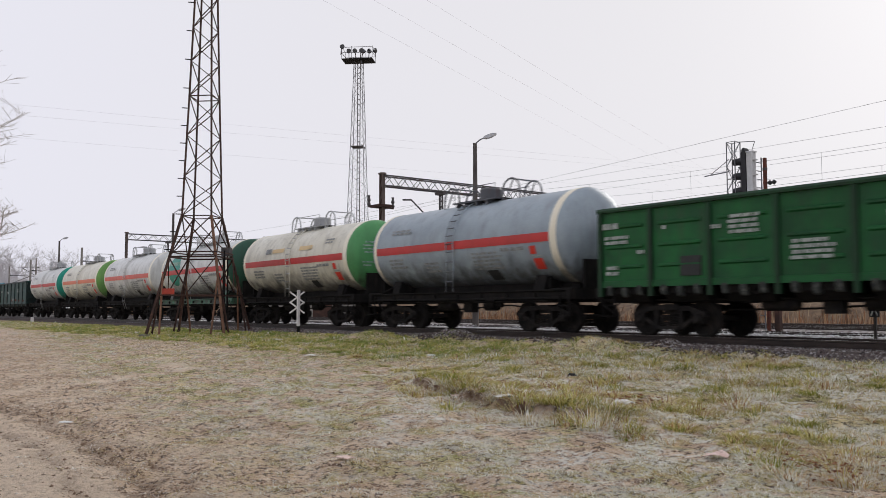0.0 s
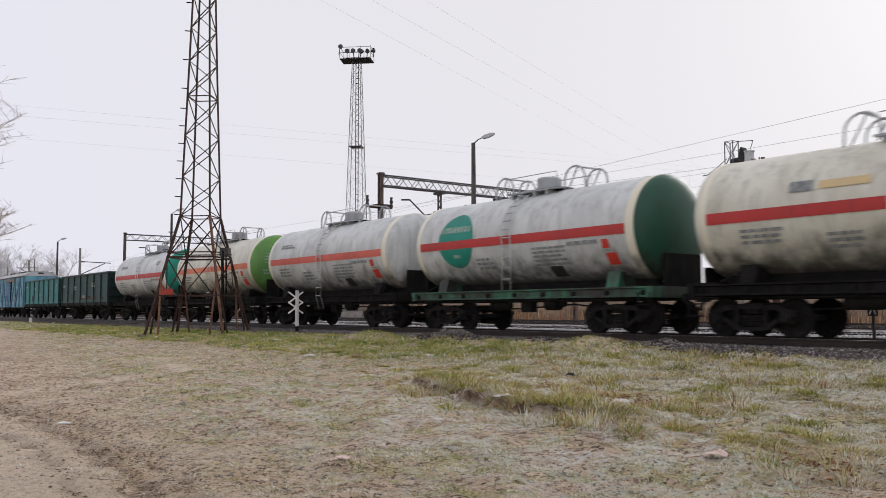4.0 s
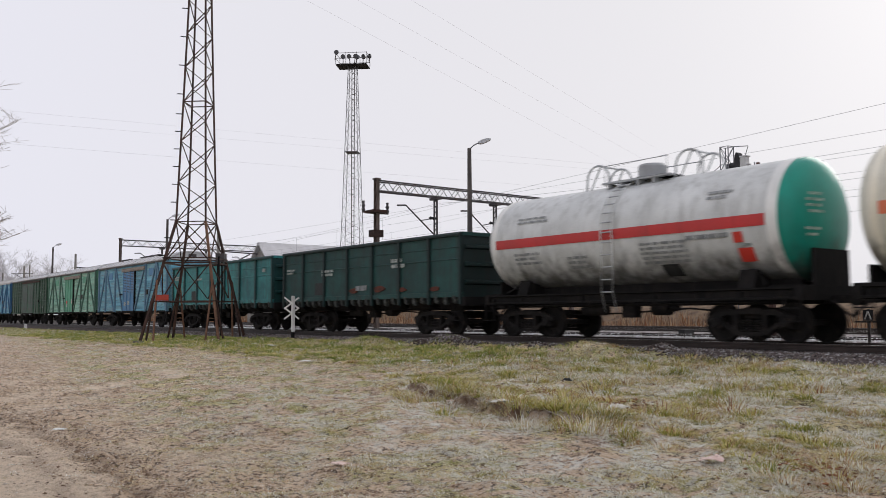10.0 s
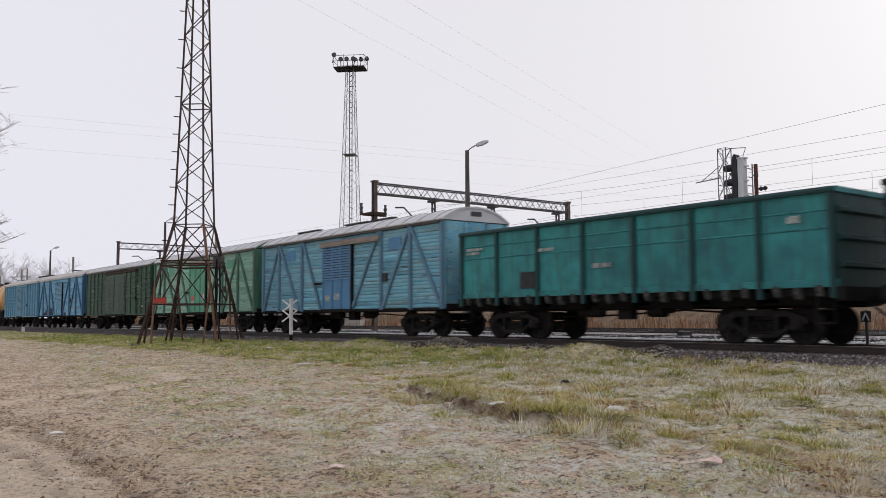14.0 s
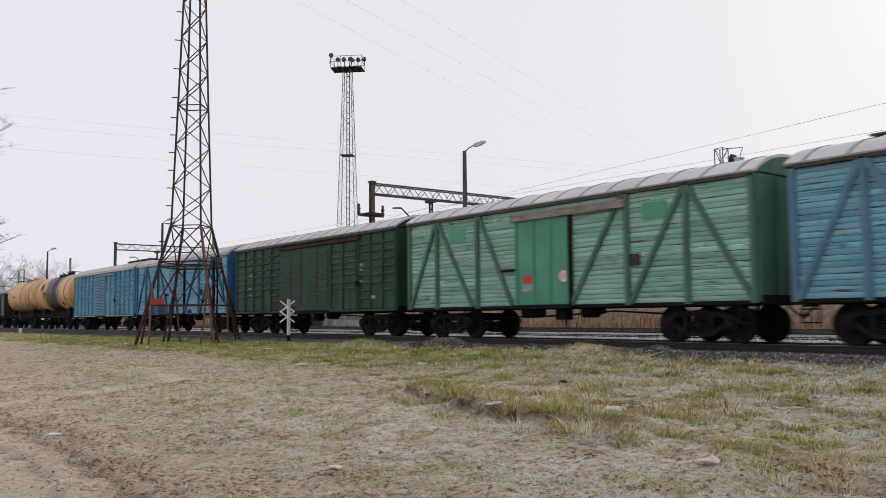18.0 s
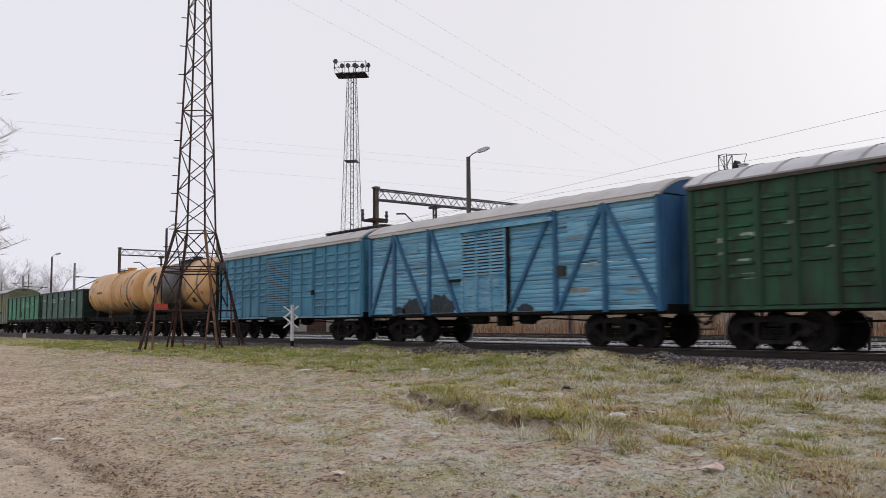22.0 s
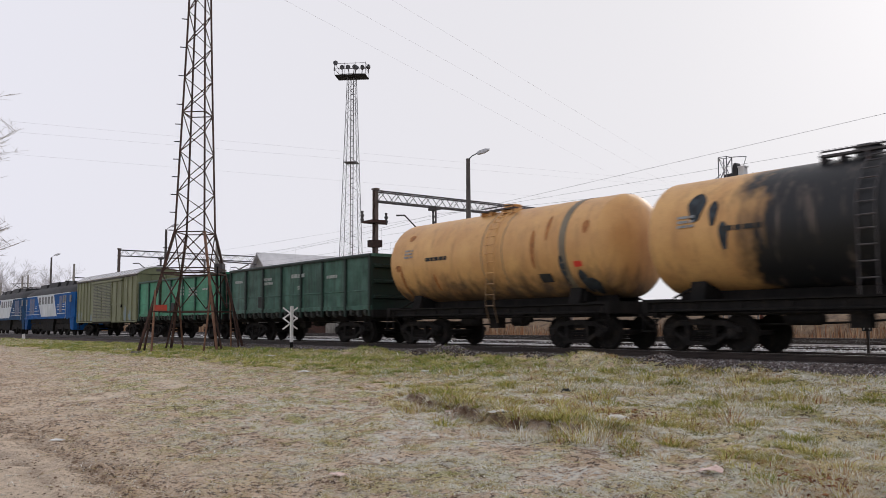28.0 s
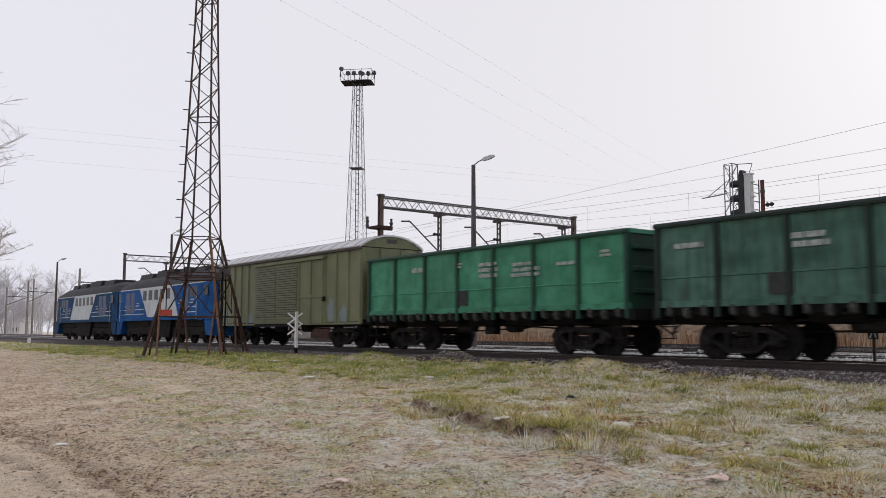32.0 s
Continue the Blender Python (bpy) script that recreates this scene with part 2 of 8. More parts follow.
def grit(x, y, size, k=0):
    """Uneven grain of about -1 to 1."""
    u, v = np.asarray(x) / size, np.asarray(y) / size
    i, j = np.floor(u).astype(int), np.floor(v).astype(int)
    a, b = u - i, v - j
    a, b = a * a * (3 - 2 * a), b * b * (3 - 2 * b)
    g = GRAIN[k]
    i0, i1, j0, j1 = i & 255, (i + 1) & 255, j & 255, (j + 1) & 255
    return (g[i0, j0] * (1 - a) + g[i1, j0] * a) * (1 - b) + (g[i0, j1] * (1 - a) + g[i1, j1] * a) * b


def edge_line(x):
    """Where the thick grass begins."""
    return np.interp(x, [-60, -32, -26, -19, -14, -12, -8.4, -5.5, -3.4, 2], [11.0, 11.3, 11.8, 11.2, 9.6, 8.6, 7.5, 7.7, 6.7, 5.5])


def rut_lines(x, y):
    """Tyre ruts in the bare soil."""
    u = y - np.interp(x, [-22, -13.1, -10.4, -7.4, -4], [2.2, 2.62, 2.73, 2.45, 1.6]) + 0.08 * drift(x, y, 1.5, 1)
    ruts = np.exp(-((u - 0.05) / 0.13) ** 2) + 0.7 * np.exp(-((u + 0.5) / 0.1) ** 2) + 0.6 * np.exp(-((u - 0.38) / 0.1) ** 2)
    return ruts * sstep(-24, -14, x) * sstep(-4.5, -6.5, x) * (0.6 + 0.4 * drift(x, y, 0.9, 2))


# heaps along the edge of the ballast: place, half lengths, height; the first two are bare rubble
HEAPS = ((-21.4, 16.75, 1.55, 0.34, 0.30), (-13.1, 16.75, 0.62, 0.34, 0.22), (-14.9, 16.15, 1.05, 0.5, 0.27), (-25.7, 16.6, 1.2, 0.4, 0.20), (-17.3, 16.6, 1.0, 0.35, 0.13), (-11.0, 16.7, 0.9, 0.3, 0.10))


def ground_z(x, y):
    base = np.interp(y, [-80, 0, 16.6, 17.3, 21.3, 22.0, 60, 400], [-0.95, -0.88, -0.33, -0.36, -0.42, -0.42, -0.45, -0.6])
    near = sstep(17.2, 16.2, y) * sstep(-70, -50, x)
    z = base + near * (0.035 * drift(x, y, 3.2) + 0.016 * drift(x, y, 0.9, 1) + 0.020 * grit(x, y, 0.34, 0) + 0.018 * grit(x, y, 0.16, 1))
    z = z + near * 0.14 * sstep(-0.02, 0.09, y - edge_line(x) - 0.1 * drift(x, y, 0.8, 1) - 0.08 * grit(x, y, 0.2, 2)) * sstep(1.6, 0.3, y - edge_line(x)) * sstep(-13.4, -11.6, x) * sstep(-6.0, -7.6, x)
    for cx, cy, sx, sy, h in HEAPS:
        z = z + h * np.exp(-((x - cx) / sx) ** 2 - ((y - cy) / sy) ** 2) * (1 + 0.25 * grit(x, y, 0.3, 1))
    z = z + 0.09 * np.exp(-((y - 16.3) / 0.6) ** 2) * sstep(-40, -26, x) * sstep(-11.5, -13.5, x)
    return z - near * 0.045 * rut_lines(x, y)


def cover(x, y):
    """Shares of thick grass, of frost and of bare pale path."""
    n1, n2, n3 = drift(x, y, 2.6, 3), drift(x, y, 0.8, 1), 0.7 * drift(x, y, 0.33, 0) + 0.5 * grit(x, y, 0.19, 3)
    thick = sstep(-0.6, 1.0, y - edge_line(x) + 0.7 * n1 + 0.45 * n2)
    thin = sstep(0.2, 0.8, 0.45 + 0.4 * n1 + 0.45 * n2 + 0.3 * n3) * sstep(2.0, 5.5, y + 0.16 * (x + 10)) * (0.62 + 0.16 * sstep(-8, -12, x))
    thin = thin * (1 - 0.75 * np.exp(-((x + 30) / 6) ** 2 - ((y - 10) / 0.9) ** 2))
    grass = np.clip(np.maximum(thick * (0.62 + 0.42 * n2 + 0.45 * n3), thin), 0, 1)
    frost = sstep(-0.45 - 0.4 * sstep(-14, -8, x), 0.8 - 0.3 * sstep(-14, -8, x), drift(x, y, 1.9, 2) + 0.5 * n2 + 0.3 * n3) * (0.35 + 0.65 * sstep(-19, -8, x)) * sstep(2.4, 5, y) * (1 - 0.7 * sstep(-13, -19, x) * sstep(9.5, 11.5, y)) * sstep(17.2, 15.5, y)
    frost = frost * (1 - 0.45 * sstep(7.0, 4.5, y))
    path_y = np.interp(x, [-40, -26, -18.6, -17.6, -17.0, -13], [9.6, 8.8, 7.1, 4.8, 3.2, -1.0])
    path = 1.0 * np.exp(-((y - path_y) / 0.5) ** 2) * 0.85 * sstep(-27, -20.5, x) * sstep(-15.0, -17.0, x) * sstep(-0.7, 0.5, 0.3 + n2)
    path = np.maximum(path, 0.5 * sstep(0.2, 0.9, n1 + 0.4 * n2) * sstep(6.0, 3.0, y))
    flat = y - np.interp(x, [-22, -13.1, -10.4, -7.4, -4], [2.2, 2.62, 2.73, 2.45, 1.6])
    path = np.maximum(path, 0.7 * sstep(0.0, -0.35, flat + 0.12 * n2)) * sstep(-6.0, -2.0, y + n1)
    thin = sstep(0.0, 1.0, 0.45 + 0.4 * n1 + 0.45 * n2 + 0.3 * n3) * sstep(-2.0, -6.0, y + n1)
    grass = np.maximum(grass, thin)
    grass = grass * (1 - 0.8 * np.clip(path, 0, 1)) * sstep(17.4, 16.9, y)
    for cx, cy, sx, sy, h in HEAPS[:2]:
        grass = grass * (1 - np.clip(1.6 * np.exp(-((x - cx) / sx) ** 2 - ((y - cy) / sy) ** 2), 0, 1))
    frost = np.maximum(frost, 0.8 * sstep(20.5, 21.5, y))
    # Painted shade along the undercut where the thick grass begins.
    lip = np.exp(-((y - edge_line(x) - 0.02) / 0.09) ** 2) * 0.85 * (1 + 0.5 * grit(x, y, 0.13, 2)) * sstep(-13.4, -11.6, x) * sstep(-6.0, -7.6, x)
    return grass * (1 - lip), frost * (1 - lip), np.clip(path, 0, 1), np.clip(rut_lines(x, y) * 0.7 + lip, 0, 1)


def sheet(name, xs, ys, zf, colour=None):
    gx, gy = np.meshgrid(xs, ys)
    co = np.stack([gx, gy, zf(gx, gy)], -1).reshape(-1, 3)
    nx, ny = len(xs), len(ys)
    i = (np.arange(ny - 1)[:, None] * nx + np.arange(nx - 1)).reshape(-1)
    quads = np.stack([i, i + 1, i + nx + 1, i + nx], -1)
    me = bpy.data.meshes.new(name)
    me.vertices.add(len(co))
    me.vertices.foreach_set("co", co.astype(np.float32).ravel())
    me.loops.add(quads.size)
    me.loops.foreach_set("vertex_index", quads.astype(np.int32).ravel())
    me.polygons.add(len(quads))
    me.polygons.foreach_set("loop_start", np.arange(0, quads.size, 4, dtype=np.int32))
    me.update(calc_edges=True)
    me.shade_smooth()
    if colour is not None:
        c = np.stack(colour(co[:, 0], co[:, 1]), -1)
        at = me.color_attributes.new("cover", "FLOAT_COLOR", "POINT")
        at.data.foreach_set("color", c.astype(np.float32).ravel())
    return me


def ground_material():
    m = bpy.data.materials.new("frosty_soil_and_turf")
    m.use_nodes = True
    nt = m.node_tree
    n, l = nt.nodes, nt.links
    b = n["Principled BSDF"]
    at = n.new("ShaderNodeAttribute")
    at.attribute_name = "cover"
    sep = n.new("ShaderNodeSeparateColor")
    l.new(at.outputs["Color"], sep.inputs[0])
    big, mid, fine = (noise_node(nt, s, 7, 0.68, shift=False) for s in (0.5, 2.6, 16.0))
    tiny = noise_node(nt, 60.0, 4, 0.6, shift=False)
    soil = mixc(nt, ramp(nt, mid, 0.36, 0.62), rgb(183, 156, 128), rgb(220, 197, 169))
    soil = mixc(nt, ramp(nt, fine, 0.475, 0.43), soil, rgb(86, 68, 54))
    soil = mixc(nt, ramp(nt, noise_node(nt, 5.0, 8, 0.75, shift=False), 0.55, 0.60), soil, rgb(134, 108, 88))
    soil = mixc(nt, ramp(nt, tiny, 0.56, 0.62), soil, rgb(228, 217, 202))
    soil = mixc(nt, sep.outputs[2], soil, mixc(nt, ramp(nt, fine, 0.3, 0.7), rgb(208, 188, 163), rgb(234, 217, 196)))
    turf = mixc(nt, ramp(nt, mid, 0.40, 0.56), rgb(164, 157, 102), rgb(216, 196, 150))
    turf = mixc(nt, ramp(nt, big, 0.46, 0.6), turf, rgb(156, 155, 92))
    turf = mixc(nt, ramp(nt, fine, 0.475, 0.43), turf, rgb(60, 51, 34))
    turf = mixc(nt, ramp(nt, noise_node(nt, 3.6, 8, 0.78, shift=False), 0.52, 0.59), turf, rgb(80, 65, 45))
    turf = mixc(nt, ramp(nt, tiny, 0.54, 0.60), turf, rgb(230, 221, 186))
    add = n.new("ShaderNodeMath")
    add.operation = "ADD"
    l.new(sep.outputs[0], add.inputs[0])
    l.new(ramp(nt, fine, -0.9, 1.9), add.inputs[1])
    col = mixc(nt, ramp(nt, add.outputs[0], 0.62, 1.05), soil, turf)
    fr = n.new("ShaderNodeMath")
    fr.operation = "MULTIPLY"
    l.new(sep.outputs[1], fr.inputs[0])
    fn = noise_node(nt, 11.0, 9, 0.78, shift=False)
    l.new(ramp(nt, fn, 0.47, 0.53), fr.inputs[1])
    col = mixc(nt, fr.outputs[0], col, rgb(226, 224, 214))
    # Dark soil in the ruts, and the shade painted along the grass lip.
    rut_lip_dark = n.new("ShaderNodeMath")
    rut_lip_dark.operation = "MULTIPLY"
    l.new(at.outputs["Alpha"], rut_lip_dark.inputs[0])
    l.new(ramp(nt, fine, 0.2, 0.45), rut_lip_dark.inputs[1])
    col = mixc(nt, rut_lip_dark.outputs[0], col, rgb(100, 79, 63))
    l.new(col, b.inputs["Base Color"])
    b.inputs["Roughness"].default_value = 0.95
    b.inputs["Specular IOR Level"].default_value = 0.2
    hgt = n.new("ShaderNodeMath")
    hgt.operation = "ADD"
    l.new(fine, hgt.inputs[0])
    l.new(fn, hgt.inputs[1])
    bp = n.new("ShaderNodeBump")
    bp.inputs["Strength"].default_value = 1.0
    bp.inputs["Distance"].default_value = 0.06
    l.new(hgt.outputs[0], bp.inputs["Height"])
    l.new(bp.outputs[0], b.inputs["Normal"])
    return m


gx = np.concatenate([np.linspace(-1500, -140, 12), np.linspace(-120, -46, 60), np.arange(-45, -20, 0.13), np.arange(-20, 3, 0.065), np.linspace(5, 60, 20), np.linspace(90, 1500, 10)])
gy = np.concatenate([np.linspace(-600, -20, 8), np.linspace(-15, 0, 16), np.arange(0.4, 17.6, 0.065), np.linspace(18.2, 60, 24), np.linspace(80, 2600, 14)])
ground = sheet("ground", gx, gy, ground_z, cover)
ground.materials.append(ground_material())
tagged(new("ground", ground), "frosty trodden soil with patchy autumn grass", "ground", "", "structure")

# ---------------------------------------------------------------- tracks
M["ballast"] = surface("dark_ballast", rgb(112, 102, 98), rgb(84, 76, 74), rgb(58, 52, 50), (0.45, 0.65), False, 0.95, 0, 4, 14, 0.07, gloss=0.1)
M["frost_ballast"] = surface("frosted_ballast_bed", rgb(170, 166, 163), rgb(132, 126, 123), rgb(88, 80, 77), (0.45, 0.6), False, 0.95, 0, 5, 14, 0.06, gloss=0.1)
M["stone"] = surface("ballast_stone", rgb(122, 112, 108), rgb(92, 84, 82), rgb(172, 172, 172), (0.62, 0.75), False, 0.95, 0, 3, 30, 0.01, 0.7)
M["dry_field"] = surface("dry_field_grass", rgb(150, 130, 100), rgb(116, 98, 78), rgb(88, 76, 64), (0.5, 0.75), False, 1.0, 0, 0.8, 9, 0.05)


def rail_profile(y):
    h = 0.172
    return [(y - 0.066, -h), (y + 0.066, -h), (y + 0.062, -h + 0.015), (y + 0.012, -h + 0.03), (y + 0.012, -0.045), (y + 0.035, -0.035), (y + 0.034, -0.003),
            (y - 0.034, -0.003), (y - 0.035, -0.035), (y - 0.012, -0.045), (y - 0.012, -h + 0.03), (y - 0.062, -h + 0.015)]


def railway(number, yc, x0, x1, lift=0.0, fill=-0.2):
    bed = Shape().prism([(yc - 2.75, -0.46 + lift), (yc + 2.75, -0.46 + lift), (yc + 1.75, fill + lift), (yc - 1.75, fill + lift)], "x", x0, x1)
    track = thing("railway_track_%d" % number, "ballasted railway track with rusty rails on sleepers", "railway track", "", None, "structure")
    part("ballast_bed", bed, M["ballast" if number == 1 else "frost_ballast"], track)
    for s in (-1, 1):
        part("rail", Shape().prism([(a, b + lift) for a, b in rail_profile(yc + s * 0.795)], "x", x0, x1), M["rail"], track)
        part("rail_head", Shape().box(x0, x1, yc + s * 0.795 - 0.03, yc + s * 0.795 + 0.03, -0.004 + lift, 0.001 + lift), M["rail_head"], track, "shiny running surface")
    return track


tracks = [railway(1, TRACK_Y, -420, 230), railway(2, 24.3, -420, 230, 0.0, -0.06), railway(3, 31.2, -420, 230, 0.0, -0.06), railway(4, 36.0, -420, 230, -0.04, -0.08), railway(5, 41.2, -420, 230, -0.04, -0.08)]

# ---------------------------------------------------------------- rolling stock: running gear
def wheelset_mesh(r=0.475):
    s = Shape().rod((0, -0.95, 0), (0, 0.95, 0), 0.075, 12)
    for k in (-1, 1):
        prof = [(0.72, 0.08), (0.715, r + 0.027), (0.735, r + 0.03), (0.75, r), (0.85, r - 0.006), (0.855, r - 0.06), (0.82, r - 0.075), (0.80, 0.2), (0.84, 0.13), (0.86, 0.08)]
        s.lathe([(k * a, b) for a, b in prof], "y", 30)
    return s.mesh("wheelset")


WHEEL = wheelset_mesh()
WHEEL.materials.append(M["dark_steel"])
LOCO_WHEEL = wheelset_mesh(0.525)
LOCO_WHEEL.materials.append(M["dark_steel"])


def side_frame_mesh():
    s = Shape()
    for k in (-1, 1):
        s.prism([(k * 0.3, 0.78), (k * 0.62, 0.80), (k * 1.16, 0.62), (k * 1.18, 0.50), (k * 0.98, 0.50), (k * 0.66, 0.66), (k * 0.3, 0.66)], "y", -0.08, 0.08)
        s.prism([(k * 0.28, 0.20), (k * 0.42, 0.18), (k * 0.80, 0.44), (k * 0.74, 0.50), (k * 0.40, 0.30), (k * 0.28, 0.30)], "y", -0.08, 0.08)
        s.box(min(k * 0.34, k * 0.44), max(k * 0.34, k * 0.44), -0.09, 0.09, 0.28, 0.68)
        s.box(k * 0.925 - 0.15, k * 0.925 + 0.15, -0.10, 0.12, 0.34, 0.60)
        s.lathe([(-0.16, 0.0), (-0.16, 0.10), (-0.12, 0.125), (0.1, 0.125)], "y", 14, (k * 0.925, 0, 0.475))
    s.box(-0.34, 0.34, -0.09, 0.09, 0.68, 0.82)
    s.box(-0.34, 0.34, -0.11, 0.11, 0.17, 0.26)
    for x in (-0.2, 0.0, 0.2):
        for j in range(5):
            s.lathe([(0.27 + j * 0.055, 0.055), (0.285 + j * 0.055, 0.085), (0.305 + j * 0.055, 0.085), (0.325 + j * 0.055, 0.055)], "z", 10, (x, 0, 0))
    return s.mesh("side_frame")


FRAME_SIDE = side_frame_mesh()
FRAME_SIDE.materials.append(M["dark_steel"])
BOLSTER = Shape().box(-0.22, 0.22, -1.0, 1.0, 0.58, 0.84).box(-1.0, -0.82, -0.6, 0.6, 0.42, 0.52).box(0.82, 1.0, -0.6, 0.6, 0.42, 0.52).mesh("bogie")
BOLSTER.materials.append(M["dark_steel"])
MOVERS, WHEELS = [], []


def bogie(parent, x):
    b = part("bogie", BOLSTER, None, parent, "dark cast three-piece bogie", pose(x, 0, 0))
    for k in (-1, 1):
        part("side_frame", FRAME_SIDE, None, b, "", pose(0, k * 1.03, 0) @ (pose(0, 0, 0, 0, 0, 180) if k > 0 else Matrix()))
        WHEELS.append((part("wheelset", WHEEL, None, b, "steel wheelset", pose(k * 0.925, 0, 0.475)), k * 0.925, 0.475))


def coupler(parent, x, k):
    s = Shape().box(min(x - k * 0.5, x), max(x - k * 0.5, x), -0.09, 0.09, 0.93, 1.11)
    s.prism([(x - k * 0.05, -0.2), (x + k * 0.12, -0.22), (x + k * 0.10, -0.05), (x + k * 0.02, 0.02), (x + k * 0.12, 0.2), (x - k * 0.05, 0.2)], "z", 0.88, 1.16)
    s.path([(x - k * 0.4, -0.35, 1.0), (x - k * 0.1, -0.38, 0.75), (x + k * 0.05, -0.3, 0.62), (x + k * 0.12, -0.15, 0.7)], 0.03)
    part("coupler", s, M["dark_steel"], parent, "dark automatic coupler with air hose")


def underframe(parent, half, low=0.92, gear=True):
    part("centre_sill", Shape().box(-half, half, -0.28, 0.28, low, 1.22), M["black_steel"], parent)
    for x in np.linspace(-half + 0.2, half - 0.2, 9):
        for k in (-1, 1):
            part("cross_bearer", Shape().box(x - 0.06, x + 0.06, *sorted((k * 0.285, k * 1.4)), low + 0.14, 1.2), M["black_steel"], parent)
    if not gear:
        return
    c = Shape().lathe([(-0.25, 0.0), (-0.25, 0.19), (0.28, 0.19), (0.3, 0.1), (0.55, 0.08)], "x", 16, (0.9, -0.55, 0.85))
    part("brake_cylinder", c, M["dark_steel"], parent)
    c = Shape().lathe([(-0.5, 0.0), (-0.48, 0.1), (-0.4, 0.16), (0.4, 0.16), (0.48, 0.1), (0.5, 0)], "x", 16, (-1.3, -0.75, 0.82))
    part("air_reservoir", c, M["dark_steel"], parent)
    r = Shape().path([(-half + 1.5, -0.3, 0.66), (-0.5, -0.5, 0.72), (1.8, -0.55, 0.84), (half - 1.5, -0.3, 0.66)], 0.025)
    r.box(-0.2, 0.25, -0.9, -0.6, 0.6, 0.95).rod((-half + 1, -0.9, 0.95), (half - 1, -0.9, 0.95), 0.03)
    part("brake_rigging", r, M["dark_steel"], parent)


def steps(parent, x, y=-1.45):
    s = Shape()
    for z in (0.5, 0.8):
        s.box(x - 0.2, x + 0.2, y - 0.1, y + 0.1, z, z + 0.03)
    for d in (-0.2, 0.2):
        s.box(x + d - 0.015, x + d + 0.015, y - 0.02, y + 0.02, 0.5, 1.15)
    part("step", s, M["black_steel"], parent)


def bars(rng, x0, x1, z0, z1, y, rows, gap=0.35, out=0.006):
    """Short painted bars in rows, where stencilled writing stands."""
    made = []
    h = (z1 - z0) / rows
    for i in range(rows):
        x = x0 + rng.uniform(0, 0.08)
        end = x1 - rng.uniform(0, 0.3) * (x1 - x0)
        while x < end - 0.02:
            w = min(rng.uniform(0.12, 0.34), end - x)
            made.append(Shape().box(x, x + w, y - out, y + 0.002, z0 + i * h + h * gap * 0.5, z0 + (i + 1) * h - h * gap * 0.5))
            x += w + rng.uniform(0.03, 0.06)
    return made


def vehicle(name, label, category, group, length, shift=0.0, yaw=0):
    v = thing(name, label, category, group)
    MOVERS.append((v, length, shift, yaw))
    return v


# ---------------------------------------------------------------- gondolas
M["dusty_latch"] = surface("dusty_hatch_latch", rgb(58, 62, 59), rgb(40, 42, 41), rgb(98, 98, 92), (0.5, 0.72), False, 0.85, 0, 5, 30, 0.003)
LUG = Shape().prism([(-1.30, 1.34), (-1.53, 1.34), (-1.545, 1.24), (-1.50, 1.10), (-1.42, 1.07), (-1.30, 1.15)], "x", -0.075, 0.075).mesh("hatch_latch")
LUG.materials.append(M["dusty_latch"])
HATCH = Shape().prism([(-0.3, 1.30), (-1.40, 1.30), (-1.40, 1.12), (-1.15, 0.90), (-0.3, 0.86)], "x", -0.62, 0.62).mesh("floor_hatch")
HATCH.materials.append(M["black_steel"])


